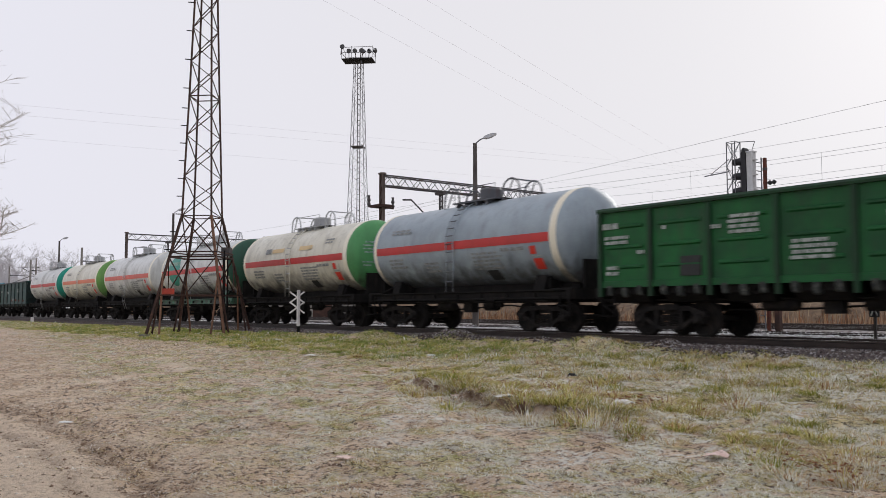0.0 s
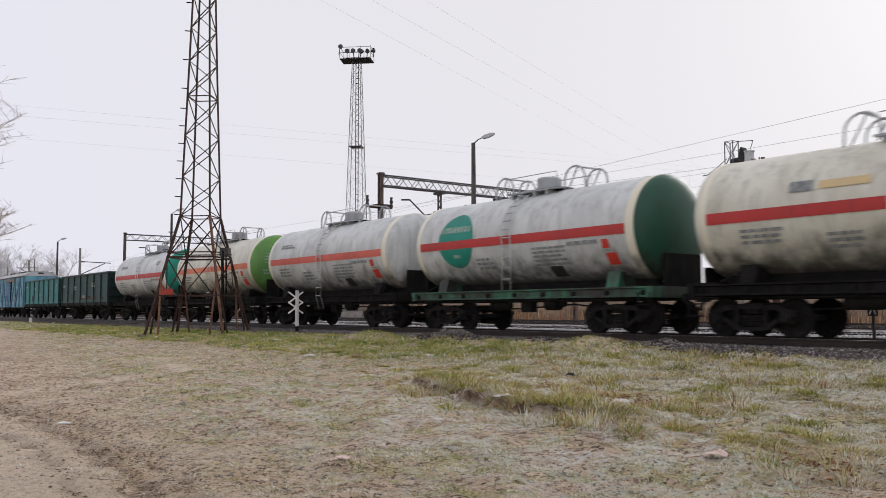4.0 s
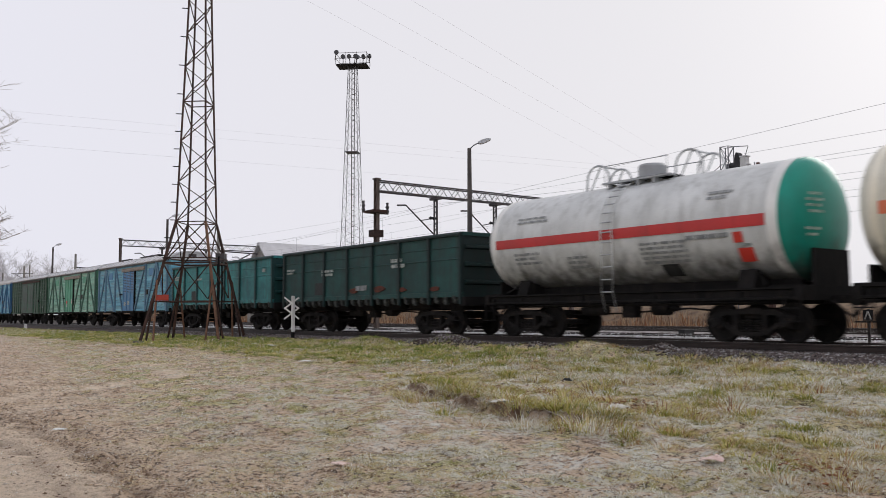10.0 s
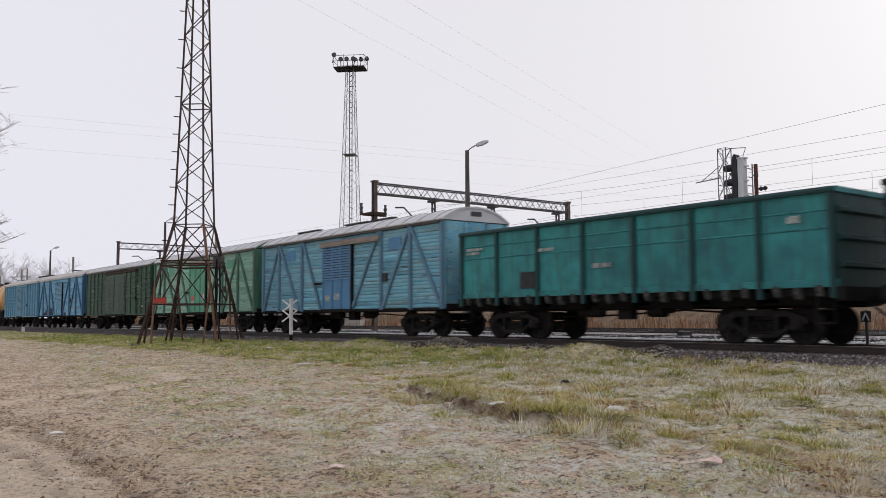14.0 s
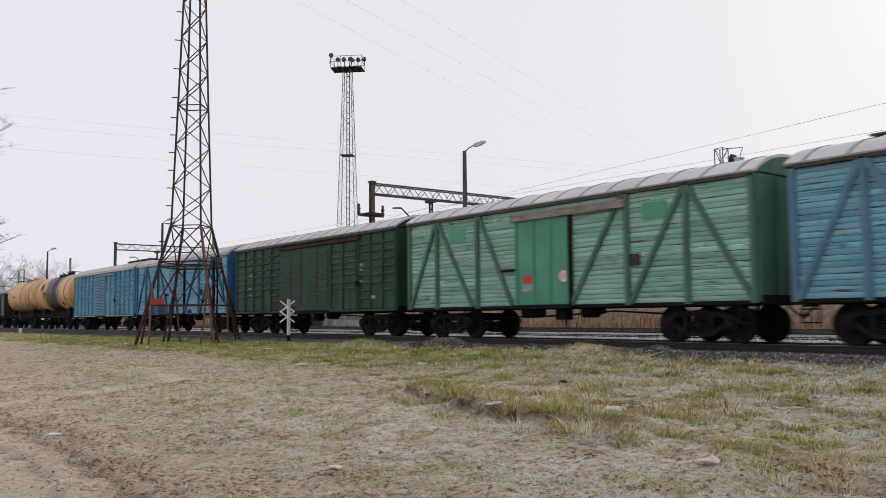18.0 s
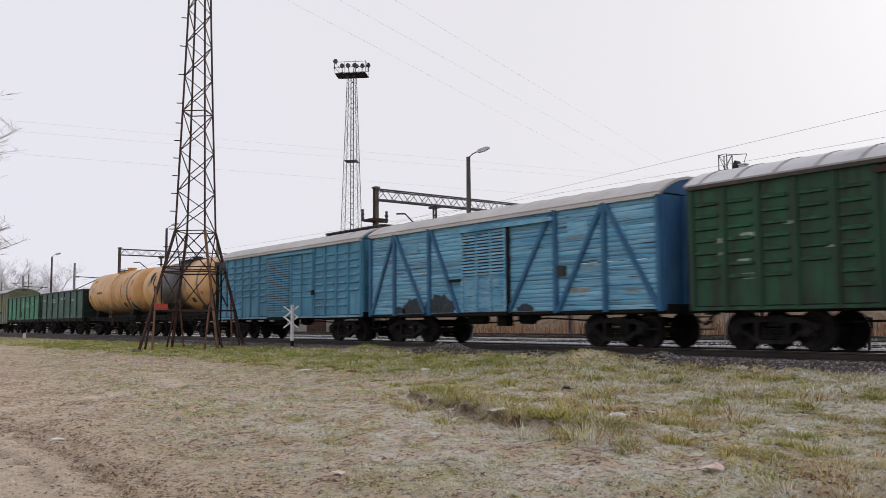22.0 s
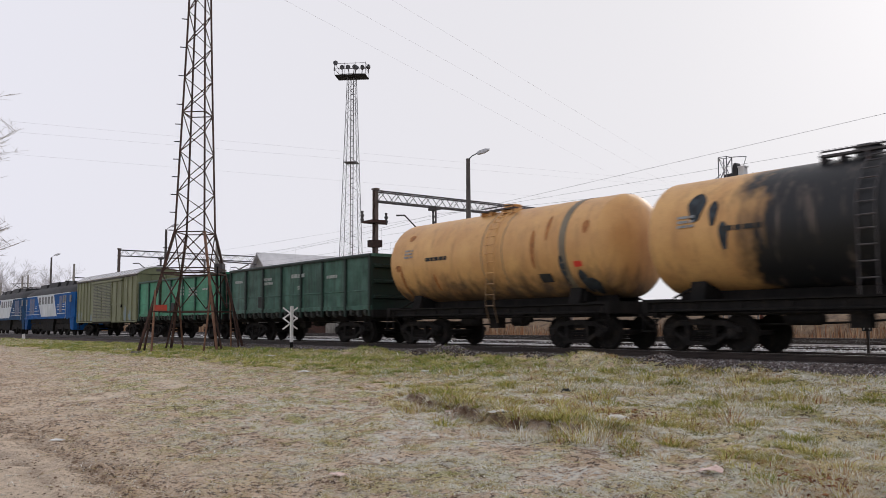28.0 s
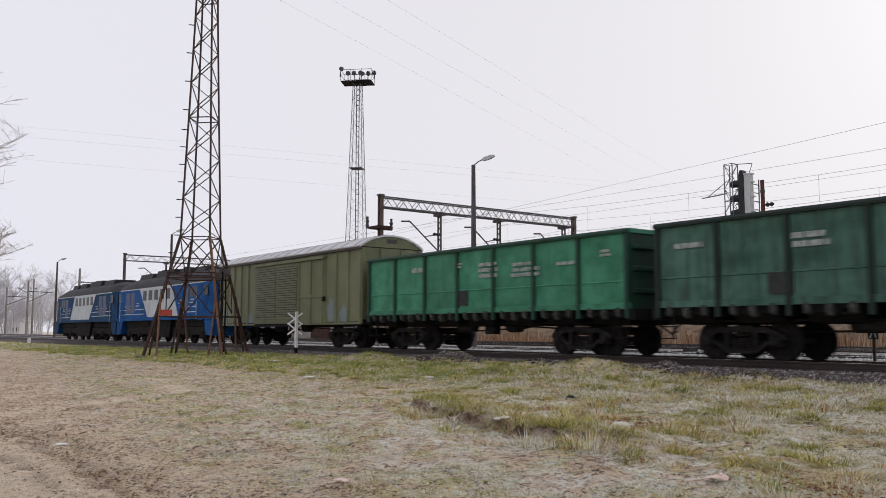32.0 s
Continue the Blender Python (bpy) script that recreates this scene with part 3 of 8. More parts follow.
def gondola(label, col, inset, seed, marks, sill_col=None, post_col=None, rusty=()):
    rng = random.Random(seed)
    length = 13.92
    v = vehicle("gondola_wagon", label, "freight wagon", "wagons of the train", length)
    hb = length / 2 - inset
    yo = 1.565
    sill = sill_col or col
    part("floor", Shape().box(-hb + 0.05, hb - 0.05, -1.44, 1.44, 1.36, 1.44), M["black_steel"], v)
    bays = 7
    w = 2 * hb / bays
    panel = Shape().prism([(-1.472, 1.46), (-1.484, 1.46), (-1.484, 3.38), (-1.472, 3.38)], "x", 0.07, w - 0.07)
    if seed == 1:
        rib, heights = Shape().prism([(-1.482, -0.05), (-1.525, -0.01), (-1.525, 0.03), (-1.482, 0.07)], "x", 0.27, w - 0.27).mesh("panel_rib"), (1.84, 2.38, 2.94)
    else:
        rib, heights = Shape().prism([(-1.482, -0.022), (-1.505, -0.012), (-1.505, 0.004), (-1.482, 0.03)], "x", 0.09, w - 0.09).mesh("panel_rib"), (2.58, 2.98) if seed < 4 else (2.05,)
    rib.materials.append(col)
    panel = panel.mesh("side_panel")
    panel.materials.append(col)
    post = Shape().prism([(-0.075, -yo + 0.085), (-0.055, -yo), (0.055, -yo), (0.075, -yo + 0.085)], "z", 1.05, 3.4).mesh("side_post")
    post.materials.append(post_col or col)
    for k in (1, -1):
        turn = Matrix() if k > 0 else pose(0, 0, 0, 0, 0, 180)
        for i in range(bays):
            pan = part("side_panel", panel, None, v, "", turn @ pose(-hb + i * w, 0, 0))
            for z in heights:
                part("panel_rib", rib, None, pan, "", pose(0, 0, z))
        for i in range(bays + 1):
            part("side_post", post, None, v, "", turn @ pose(min(max(-hb + i * w, -hb + 0.08), hb - 0.08), 0, 0))
        part("top_rail", Shape().prism([(-k * a, b) for a, b in ((1.46, 3.36), (1.58, 3.36), (1.59, 3.42), (1.56, 3.48), (1.46, 3.48))], "x", -hb, hb), post_col or col, v)
        part("side_sill", Shape().prism([(-k * a, b) for a, b in ((1.42, 1.30), (1.52, 1.30), (1.52, 1.46), (1.42, 1.48))], "x", -hb, hb), sill, v)
        for i in range(bays):
            for dx in (0.22, 0.5, 0.78):
                part("hatch_latch", LUG, None, v, "", turn @ pose(-hb + (i + dx) * w, 0, -0.05 * (dx == 0.5)))
            part("floor_hatch", HATCH, None, v, "", turn @ pose(-hb + (i + 0.5) * w, 0, 0))
    for k in (-1, 1):
        e = Shape().box(min(k * hb, k * (hb - 0.05)), max(k * hb, k * (hb - 0.05)), -1.47, 1.47, 1.3, 3.36)
        part("end_wall", e, post_col or col, v)
        for z in (1.7, 2.3, 2.9):
            part("end_rib", Shape().prism([(k * hb, z), (k * (hb + 0.1), z + 0.05), (k * (hb + 0.1), z + 0.13), (k * hb, z + 0.18)], "y", -1.4, 1.4), post_col or col, v)
        part("end_top_rail", Shape().box(min(k * (hb - 0.06), k * (hb + 0.06)), max(k * (hb - 0.06), k * (hb + 0.06)), -1.5, 1.5, 3.36, 3.48), col, v)
        part("end_sill", Shape().box(min(k * (hb - 0.12), k * (hb + 0.14)), max(k * (hb - 0.12), k * (hb + 0.14)), -1.5, 1.5, 1.0, 1.3), M["black_steel"], v)
        coupler(v, k * (length / 2 - 0.06), k)
        bogie(v, k * 4.325)
        steps(v, k * (hb - 0.3))
    underframe(v, hb)
    for x0, x1, z0, z1, rows, kind in marks:
        for b in bars(rng, x0, x1, z0, z1, -1.522, rows):
            part("lettering", b, M[kind], v, "worn white stencilled lettering" if kind == "white_mark" else "dark stencil")
    for x0, z0, w, h in rusty:
        pts = [(x0 + w * math.cos(q) * (1 + 0.2 * math.sin(3 * q + x0)), z0 + h * math.sin(q) * (1 + 0.15 * math.sin(2 * q))) for q in np.linspace(0, math.tau, 15)[:-1]]
        part("rust_patch", Shape().prism(pts, "y", -1.522, -1.484), M["rust_patch"], v, "orange rust patch")
    x = marks[0][0] + 2.6 if marks else 0
    part("placard", Shape().box(x, x + 0.62, -1.524, -1.484, 1.55, 2.05), M["placard"], v, "black square placard")
    return v


G = {
    "bright": paint("bright_green_paint", 20, 90, 42, (16, 68, 36), GRIME, (0.52, 0.82), 0.55, 0.55, 0.14, 1.6),
    "dark": paint("dark_teal_green_paint", 25, 72, 68, (22, 52, 50), rgb(34, 38, 37), (0.48, 0.72), 0.65, 0.55, 0.14, 1.6),
    "teal": paint("teal_paint", 50, 136, 134, (36, 104, 108), rgb(52, 56, 54), (0.48, 0.74), 0.75, 0.55, 0.14, 1.6),
    "forest": paint("faded_dark_green_paint", 36, 74, 60, (72, 108, 96), rgb(30, 27, 25), (0.45, 0.7), 0.75, 0.55, 0.14, 1.6),
    "green": paint("mid_green_paint", 36, 104, 76, (66, 138, 108), rgb(50, 46, 42), (0.5, 0.85), 0.55, 0.55, 0.14, 1.6),
}
# Posts, top rails and end walls take a darker version of each body colour.
for key, (r, g, b) in (("dark", (18, 42, 41)), ("teal", (26, 68, 68)), ("forest", (23, 44, 37)), ("green", (27, 68, 53)), ("bright", (22, 62, 36))):
    G[key + "_post"] = paint("sooty_%s_post_paint" % key, r, g, b, None, rgb(30, 28, 27), (0.42, 0.75), 0.75)
MK = {
    "g1": [(-6.2, -5.4, 2.85, 3.1, 1, "white_mark"), (-6.15, -5.05, 2.45, 2.72, 2, "white_mark"), (-5.0, -4.7, 2.15, 2.3, 1, "white_mark"), (-6.1, -5.6, 1.6, 1.9, 2, "white_mark"),
           (-4.2, -4.0, 2.75, 2.9, 1, "white_mark"), (-2.8, -2.3, 2.65, 2.8, 1, "white_mark"), (-2.2, -1.2, 2.5, 3.0, 4, "white_mark"), (-0.6, 0.6, 1.8, 2.3, 4, "white_mark"), (1.6, 2.8, 2.4, 2.8, 2, "white_mark")],
    "g2": [(-6.1, -5.2, 2.5, 2.75, 2, "white_mark"), (-3.0, -1.8, 2.3, 2.6, 2, "white_mark"), (-0.3, 0.8, 1.6, 1.9, 1, "dark_mark"), (2.2, 3.2, 2.4, 2.8, 2, "white_mark")],
    "g3": [(-6.1, -5.2, 2.7, 2.95, 2, "white_mark"), (-2.8, -1.8, 2.6, 2.75, 1, "white_mark"), (5.3, 5.65, 2.7, 2.95, 1, "white_mark"), (-0.6, 0.4, 2.0, 2.2, 1, "dark_mark")],
    "g4": [(-5.9, -5.0, 2.75, 2.95, 1, "white_mark"), (-2.7, -1.7, 2.55, 2.95, 2, "white_mark"), (0.0, 1.3, 2.75, 3.0, 1, "white_mark"), (0.6, 0.9, 2.25, 2.45, 2, "white_mark"), (3.1, 4.0, 2.6, 2.8, 1, "white_mark")],
    "g5": [(-3.6, -2.5, 2.75, 3.0, 1, "white_mark"), (-1.0, -0.6, 2.8, 3.0, 2, "white_mark"), (0.2, 1.5, 2.4, 2.95, 3, "white_mark"), (1.8, 3.1, 2.35, 2.85, 3, "white_mark"), (3.8, 5.0, 2.6, 2.75, 1, "white_mark"), (5.5, 5.9, 2.75, 2.98, 2, "white_mark")],
}


# ---------------------------------------------------------------- tank wagons
def tank_wagon(label, body, ring, head, stripe=None, frame=None, radius=1.50, zc=2.95, half=5.02, dome=True, hoops=True, seed=1, extra=None, fit=None):
    ladder_x = -0.15 if hoops else 0.6
    rng = random.Random(seed)
    fit = fit or M["tank_grey" if hoops else "dark_lattice"]
    length = 12.02
    v = vehicle("tank_wagon", label, "tank wagon", "wagons of the train", length)
    R = radius
    heads = [(math.cos(a) * 0.52, math.sin(a) * R) for a in np.linspace(0, math.pi / 2, 11)]
    cut = half - 0.38 if ring else half
    prof = [(-half - a, b) for a, b in heads] + [(-half + 0.02, R)] + [(x, R) for x in np.linspace(-half + 1.5, cut, 6)]
    part("barrel", Shape().lathe(prof, "x", 48, (0, 0, zc)), body, v)
    if ring:
        part("ring_band", Shape().lathe([(cut, R), (cut, R + 0.012), (cut + 0.28, R + 0.012), (cut + 0.28, R)], "x", 48, (0, 0, zc)), ring, v, "pale painted ring")
        part("barrel_end", Shape().lathe([(cut + 0.28, R), (half - 0.08, R)] + [(half - 0.08 + a, b) for a, b in heads[::-1][1:]], "x", 48, (0, 0, zc)), head, v, "painted barrel end")
        part("ring_band", Shape().lathe([(-half + 0.02, R), (-half + 0.02, R + 0.01), (-half + 0.2, R + 0.01), (-half + 0.2, R)], "x", 48, (0, 0, zc)), ring, v, "pale painted ring")
    else:
        part("barrel_end", Shape().lathe([(half, R)] + [(half + a, b) for a, b in heads[::-1]], "x", 48, (0, 0, zc)), head, v)
    if stripe:
        for side in (1, -1):
            a = math.pi if side > 0 else 0.0
            part("stripe", Shape().lathe([(-half + 0.22, R + 0.018), (cut - 0.02, R + 0.018)], "x", 8, (0, 0, zc), a - 0.092 + 0.045 * side, a + 0.092 + 0.045 * side), stripe, v, "broad coloured stripe")
    fr = frame or M["black_steel"]
    for k in (-1, 1):
        part("side_sill", Shape().prism([(-k * 1.25, 1.02), (-k * 1.42, 1.02), (-k * 1.42, 1.06), (-k * 1.34, 1.08), (-k * 1.34, 1.24), (-k * 1.42, 1.26), (-k * 1.42, 1.3), (-k * 1.25, 1.3)], "x", -5.4, 5.4), fr, v)
        sad = Shape().prism([(-1.25, 1.25), (1.25, 1.25), (1.1, zc - R * 0.80), (0.9, zc - R * 0.86), (0.0, zc - R * 0.99), (-0.9, zc - R * 0.86), (-1.1, zc - R * 0.80)], "x", k * 3.9 - 0.22, k * 3.9 + 0.22)
        part("saddle", sad, fr, v)
        part("cradle_beam", Shape().box(-4.9, 4.9, *sorted((-k * 0.35, -k * 0.5)), 1.22, zc - R * 0.95), M["black_steel"], v)
        part("end_sill", Shape().box(min(k * 5.25, k * 5.45), max(k * 5.25, k * 5.45), -1.45, 1.45, 1.0, 1.3), fr, v)
        # Added dark plates fill the end gaps, standing for shaded heads and end gear.
        if hoops:
            part("brake_guard", Shape().box(min(k * 5.33, k * 5.40), max(k * 5.33, k * 5.40), -0.8, 0.8, 1.34, 2.2 if k > 0 else 1.75), M["black_steel"], v, "dark plate added to fill the gap at the tank end")
        part("end_platform", Shape().box(min(k * 4.6, k * 5.45), max(k * 4.6, k * 5.45), -1.4, 1.4, 1.3, 1.34), M["black_steel"], v)
        coupler(v, k * (length / 2 - 0.06), k)
        bogie(v, k * 3.9)
        steps(v, k * 5.2)
        for y in (-1.35, 1.35):
            part("strut", Shape().rod((k * 4.0, y * 0.6, zc - R * 0.8), (k * 4.5, y, 1.35), 0.03), M["black_steel"], v)
    underframe(v, 5.3)
    if not stripe:
        part("strap_band", Shape().lathe([(3.62, R), (3.62, R + 0.012), (3.88, R + 0.012), (3.88, R)], "x", 40, (0, 0, zc)), M["tank_band"], v, "dull grey strap band")
    top = zc + R
    if dome:
        d = Shape().lathe([(top - 0.1, 0.40), (top + 0.42, 0.40), (top + 0.48, 0.36), (top + 0.5, 0.0)], "z", 22, (0.25, 0, 0))
        d.lathe([(top + 0.07, 0.38), (top + 0.07, 0.48), (top + 0.12, 0.48), (top + 0.12, 0.38)], "z", 22, (0.25, 0, 0))
        part("dome", d, fit, v, "grey valve dome")
    else:
        part("hatch", Shape().lathe([(top - 0.1, 0.3), (top + 0.16, 0.3), (top + 0.2, 0.34), (top + 0.24, 0.3), (top + 0.25, 0)], "z", 18, (0, 0, 0)), body, v, "round loading hatch")
    for y in (-0.75, 0.55):
        part("walkway", Shape().box(*((-1.0, 1.4) if hoops else (-0.8, 0.9)), y, y + 0.2, top - 0.02, top + 0.03), fit if hoops else M["dark_lattice"], v, "narrow top walkway")
    for x in (-0.75, -0.3, 0.3, 0.85):
        part("walkway_bearer", Shape().box(x - 0.03, x + 0.03, -0.75, 0.75, top - 0.16, top - 0.02), fit, v)
    if hoops:
        for xc in (-1.35, 1.85):
            for y in (-0.5, 0.5):
                pts = [(xc - 0.44, y, top - 0.1)] + [(xc + 0.42 * math.cos(a), y, top + 0.22 + 0.40 * math.sin(a)) for a in np.linspace(math.pi, 0.0, 11)] + [(xc + 0.44, y, top - 0.1)]
                part("guard_hoop", Shape().path(pts, 0.032), fit, v, "curved tubular guard rail")
                part("guard_strut", Shape().rod((xc - 0.3, y, top - 0.14), (xc + 0.12, y, top + 0.6), 0.024), fit, v)
            part("guard_crossbar", Shape().rod((xc, -0.5, top + 0.61), (xc, 0.5, top + 0.61), 0.025), fit, v)
        for y in (-0.78, 0.78):
            part("walkway_rail", Shape().path([(-0.85, y, top), (-0.85, y, top + 0.5), (1.35, y, top + 0.5), (1.35, y, top)], 0.014, 5), fit, v, "thin walkway rail")
        part("guard_plate", Shape().box(-0.75, 1.25, -0.62, 0.62, top + 0.035, top + 0.06), M["black_steel"], v, "dark plate round the dome")
    else:
        for y in (-0.75, 0.75):
            part("handrail", Shape().path([(-0.75, y, top - 0.1), (-0.75, y, top + 0.1), (0.85, y, top + 0.1), (0.85, y, top - 0.1)], 0.022), M["dark_lattice"], v, "low dark handrail")
    for side in (-1, 1):
        arc = [(ladder_x, side * math.sin(a) * (R + 0.08), zc + math.cos(a) * (R + 0.08)) for a in np.linspace(0.35, 1.75, 9)]
        arc += [(ladder_x, side * (R + 0.06), 1.3)] + ([(ladder_x, side * (R - 0.1), 0.75)] if seed in (14, 16, 18) else [])
        for dx in (-0.2, 0.2):
            part("ladder_rail", Shape().path([(p[0] + dx, p[1], p[2]) for p in arc], 0.018), body if hoops else fit, v)
        zs = []
        for p, q in zip(arc, arc[1:]):
            m = max(1, int((Vector(q) - Vector(p)).length / 0.3))
            zs += [Vector(p).lerp(Vector(q), j / m) for j in range(m)]
        for p in zs[1:]:
            part("ladder_rung", Shape().rod((p[0] - 0.2, p[1], p[2]), (p[0] + 0.2, p[1], p[2]), 0.02, 6), fit, v)
    def patch(x0, x1, z0, z1, mat, name, label):
        a0, a1 = (math.pi - math.asin(max(-1, min(1, (z - zc) / R))) for z in (z1, z0))
        part(name, Shape().lathe([(x0, R + 0.024), (x1, R + 0.024)], "x", 6, (0, 0, zc), a0, a1), mat, v, label)
    def words(x0, x1, z0, z1, rows, mat="dark_mark"):
        h = (z1 - z0) / rows
        for i in range(rows):
            x = x0
            end = x1 - rng.uniform(0, 0.25) * (x1 - x0)
            za, zb = z0 + i * h + h * 0.22, z0 + (i + 1) * h - h * 0.22
            a0, a1 = (math.pi - math.asin((z - zc) / R) for z in (zb, za))
            while x < end:
                w = rng.uniform(0.12, 0.34)
                part("lettering", Shape().lathe([(x, R + 0.022), (min(x + w, x1), R + 0.022)], "x", 3, (0, 0, zc), a0, a1), M[mat], v)
                x += w + rng.uniform(0.03, 0.06)
    if not stripe:
        words(-2.9, -1.7, zc - 0.1, zc + 0.12, 1, "placard")
        words(-4.2, -3.7, zc + 0.1, zc + 0.45, 3, "dark_mark")
        patch(2.6, 3.1, zc - 1.0, zc - 0.75, M["placard"], "placard", "black square placard")
        patch(4.15, 4.45, zc - 0.62, zc - 0.46, M["hazard"], "hazard_label", "small red hazard label")
        if extra:
            extra(v, patch, words, R, zc)
        return v
    if not extra:
        words(-3.9, -2.6, zc + 0.5, zc + 0.72, 2)
        words(-4.0, -2.9, zc - 0.75, zc - 0.35, 3)
    words(0.9, 2.4, zc - 0.95, zc - 0.35, 5)
    if seed in (12, 16):
        words(3.0, 3.7, zc + 0.52, zc + 0.78, 2)
    words(-1.8, -1.0, zc - 0.95, zc - 0.55, 3)
    words(2.4, 3.6, zc - 0.45, zc - 0.25, 1)
    patch(1.4, 1.95, zc - 1.25, zc - 0.95, M["placard"], "placard", "black square placard")
    patch(3.75, 4.0, zc - 0.55, zc - 0.3, M["hazard"], "hazard_label", "small red hazard label")
    patch(3.8, 4.2, zc - 1.0, zc - 0.68, M["hazard"], "hazard_label", "small red hazard label")
    patch(3.8, 4.2, zc - 0.64, zc - 0.58, M["white_mark"], "label_edge", "")
    if head is not body and seed != 13:
        for i, (dz, y0, y1) in enumerate(((0.52, -0.85, -0.4), (0.38, -0.95, -0.35), (0.24, -0.95, -0.45), (0.10, -0.9, -0.4), (-0.3, -1.0, -0.5), (-0.44, -0.95, -0.6))):
            bow = [(y, half - 0.068 + 0.52 * math.sqrt(1 - (y * y + dz * dz) / (R * R))) for y in np.linspace(y0, y1, 6)]
            vv = [(x, y, zc + dz + q) for q in (-0.032, 0.032) for y, x in bow]
            part("lettering", Shape().add(vv, [(j, j + 1, j + 7, j + 6) for j in range(5)]), M["head_mark"], v, "pale worn stencilled lettering")
    if extra:
        extra(v, patch, words, R, zc)
    return v


M["head_mark"] = surface("pale_stencil_on_barrel_end", rgb(176, 196, 186), rgb(120, 156, 140), rgb(90, 120, 104), (0.45, 0.65), False, 0.7, 0, 8, 40, 0)
M["tank_grey"] = paint("pale_grey_fittings", 176, 180, 182, (150, 152, 154), RUST, (0.6, 0.85), 0.5)
M["tank_band"] = paint("dull_grey_band", 136, 126, 106, (108, 98, 82), rgb(72, 62, 54), (0.5, 0.8), 0.6)
M["pink_label"] = paint("pink_and_white_label", 214, 150, 160, (224, 214, 214), rgb(150, 110, 110), (0.55, 0.8), 0.5, 0.7, 0.0, 6.0)
M["char"] = surface("charred_soot", rgb(48, 52, 56), rgb(66, 74, 80), rgb(34, 34, 36), (0.5, 0.7), False, 0.9, 0, 5, 30, 0.003)
M["bare_wood"] = surface("bare_grey_wood", rgb(150, 150, 144), rgb(124, 112, 100), rgb(96, 80, 70), (0.5, 0.7), "plank", 0.9, 0, 4, 30, 0.003)
M["blue_patch"] = paint("faded_blue_patch", 104, 128, 146, (124, 134, 132), rgb(120, 122, 104), (0.45, 0.7), 0.8, 0.7, 0.0, 3.0)
M["rust_patch"] = surface("orange_rust", rgb(108, 56, 42), rgb(78, 46, 38), rgb(60, 44, 40), (0.45, 0.7), False, 0.85, 0, 6, 30, 0.003)
M["buff"] = paint("faded_yellow_patch", 218, 192, 140, (206, 182, 140), rgb(150, 140, 120), (0.55, 0.8), 0.5)
M["hazard"] = paint("red_hazard_paint", 214, 66, 52, (196, 60, 50), GRIME, (0.6, 0.85), 0.3)


def shade_and_grime(m, low=1.45):
    """Underside shade painted with oily grime over old paint, with a ragged upper edge."""
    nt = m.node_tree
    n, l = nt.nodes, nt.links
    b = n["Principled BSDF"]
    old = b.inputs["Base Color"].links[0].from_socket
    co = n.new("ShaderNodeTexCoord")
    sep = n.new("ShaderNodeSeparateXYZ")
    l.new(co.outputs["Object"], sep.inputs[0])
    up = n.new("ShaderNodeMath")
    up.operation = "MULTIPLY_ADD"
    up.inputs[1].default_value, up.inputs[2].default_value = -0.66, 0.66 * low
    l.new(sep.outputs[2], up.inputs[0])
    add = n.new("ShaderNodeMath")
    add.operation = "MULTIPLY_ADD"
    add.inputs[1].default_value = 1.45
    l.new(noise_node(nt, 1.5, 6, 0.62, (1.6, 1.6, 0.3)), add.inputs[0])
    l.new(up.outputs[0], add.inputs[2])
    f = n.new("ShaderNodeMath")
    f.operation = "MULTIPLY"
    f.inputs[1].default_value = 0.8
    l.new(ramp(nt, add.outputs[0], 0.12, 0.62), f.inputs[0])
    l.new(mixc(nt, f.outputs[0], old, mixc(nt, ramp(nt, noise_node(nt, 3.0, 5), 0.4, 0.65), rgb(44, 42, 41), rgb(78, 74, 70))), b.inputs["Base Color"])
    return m


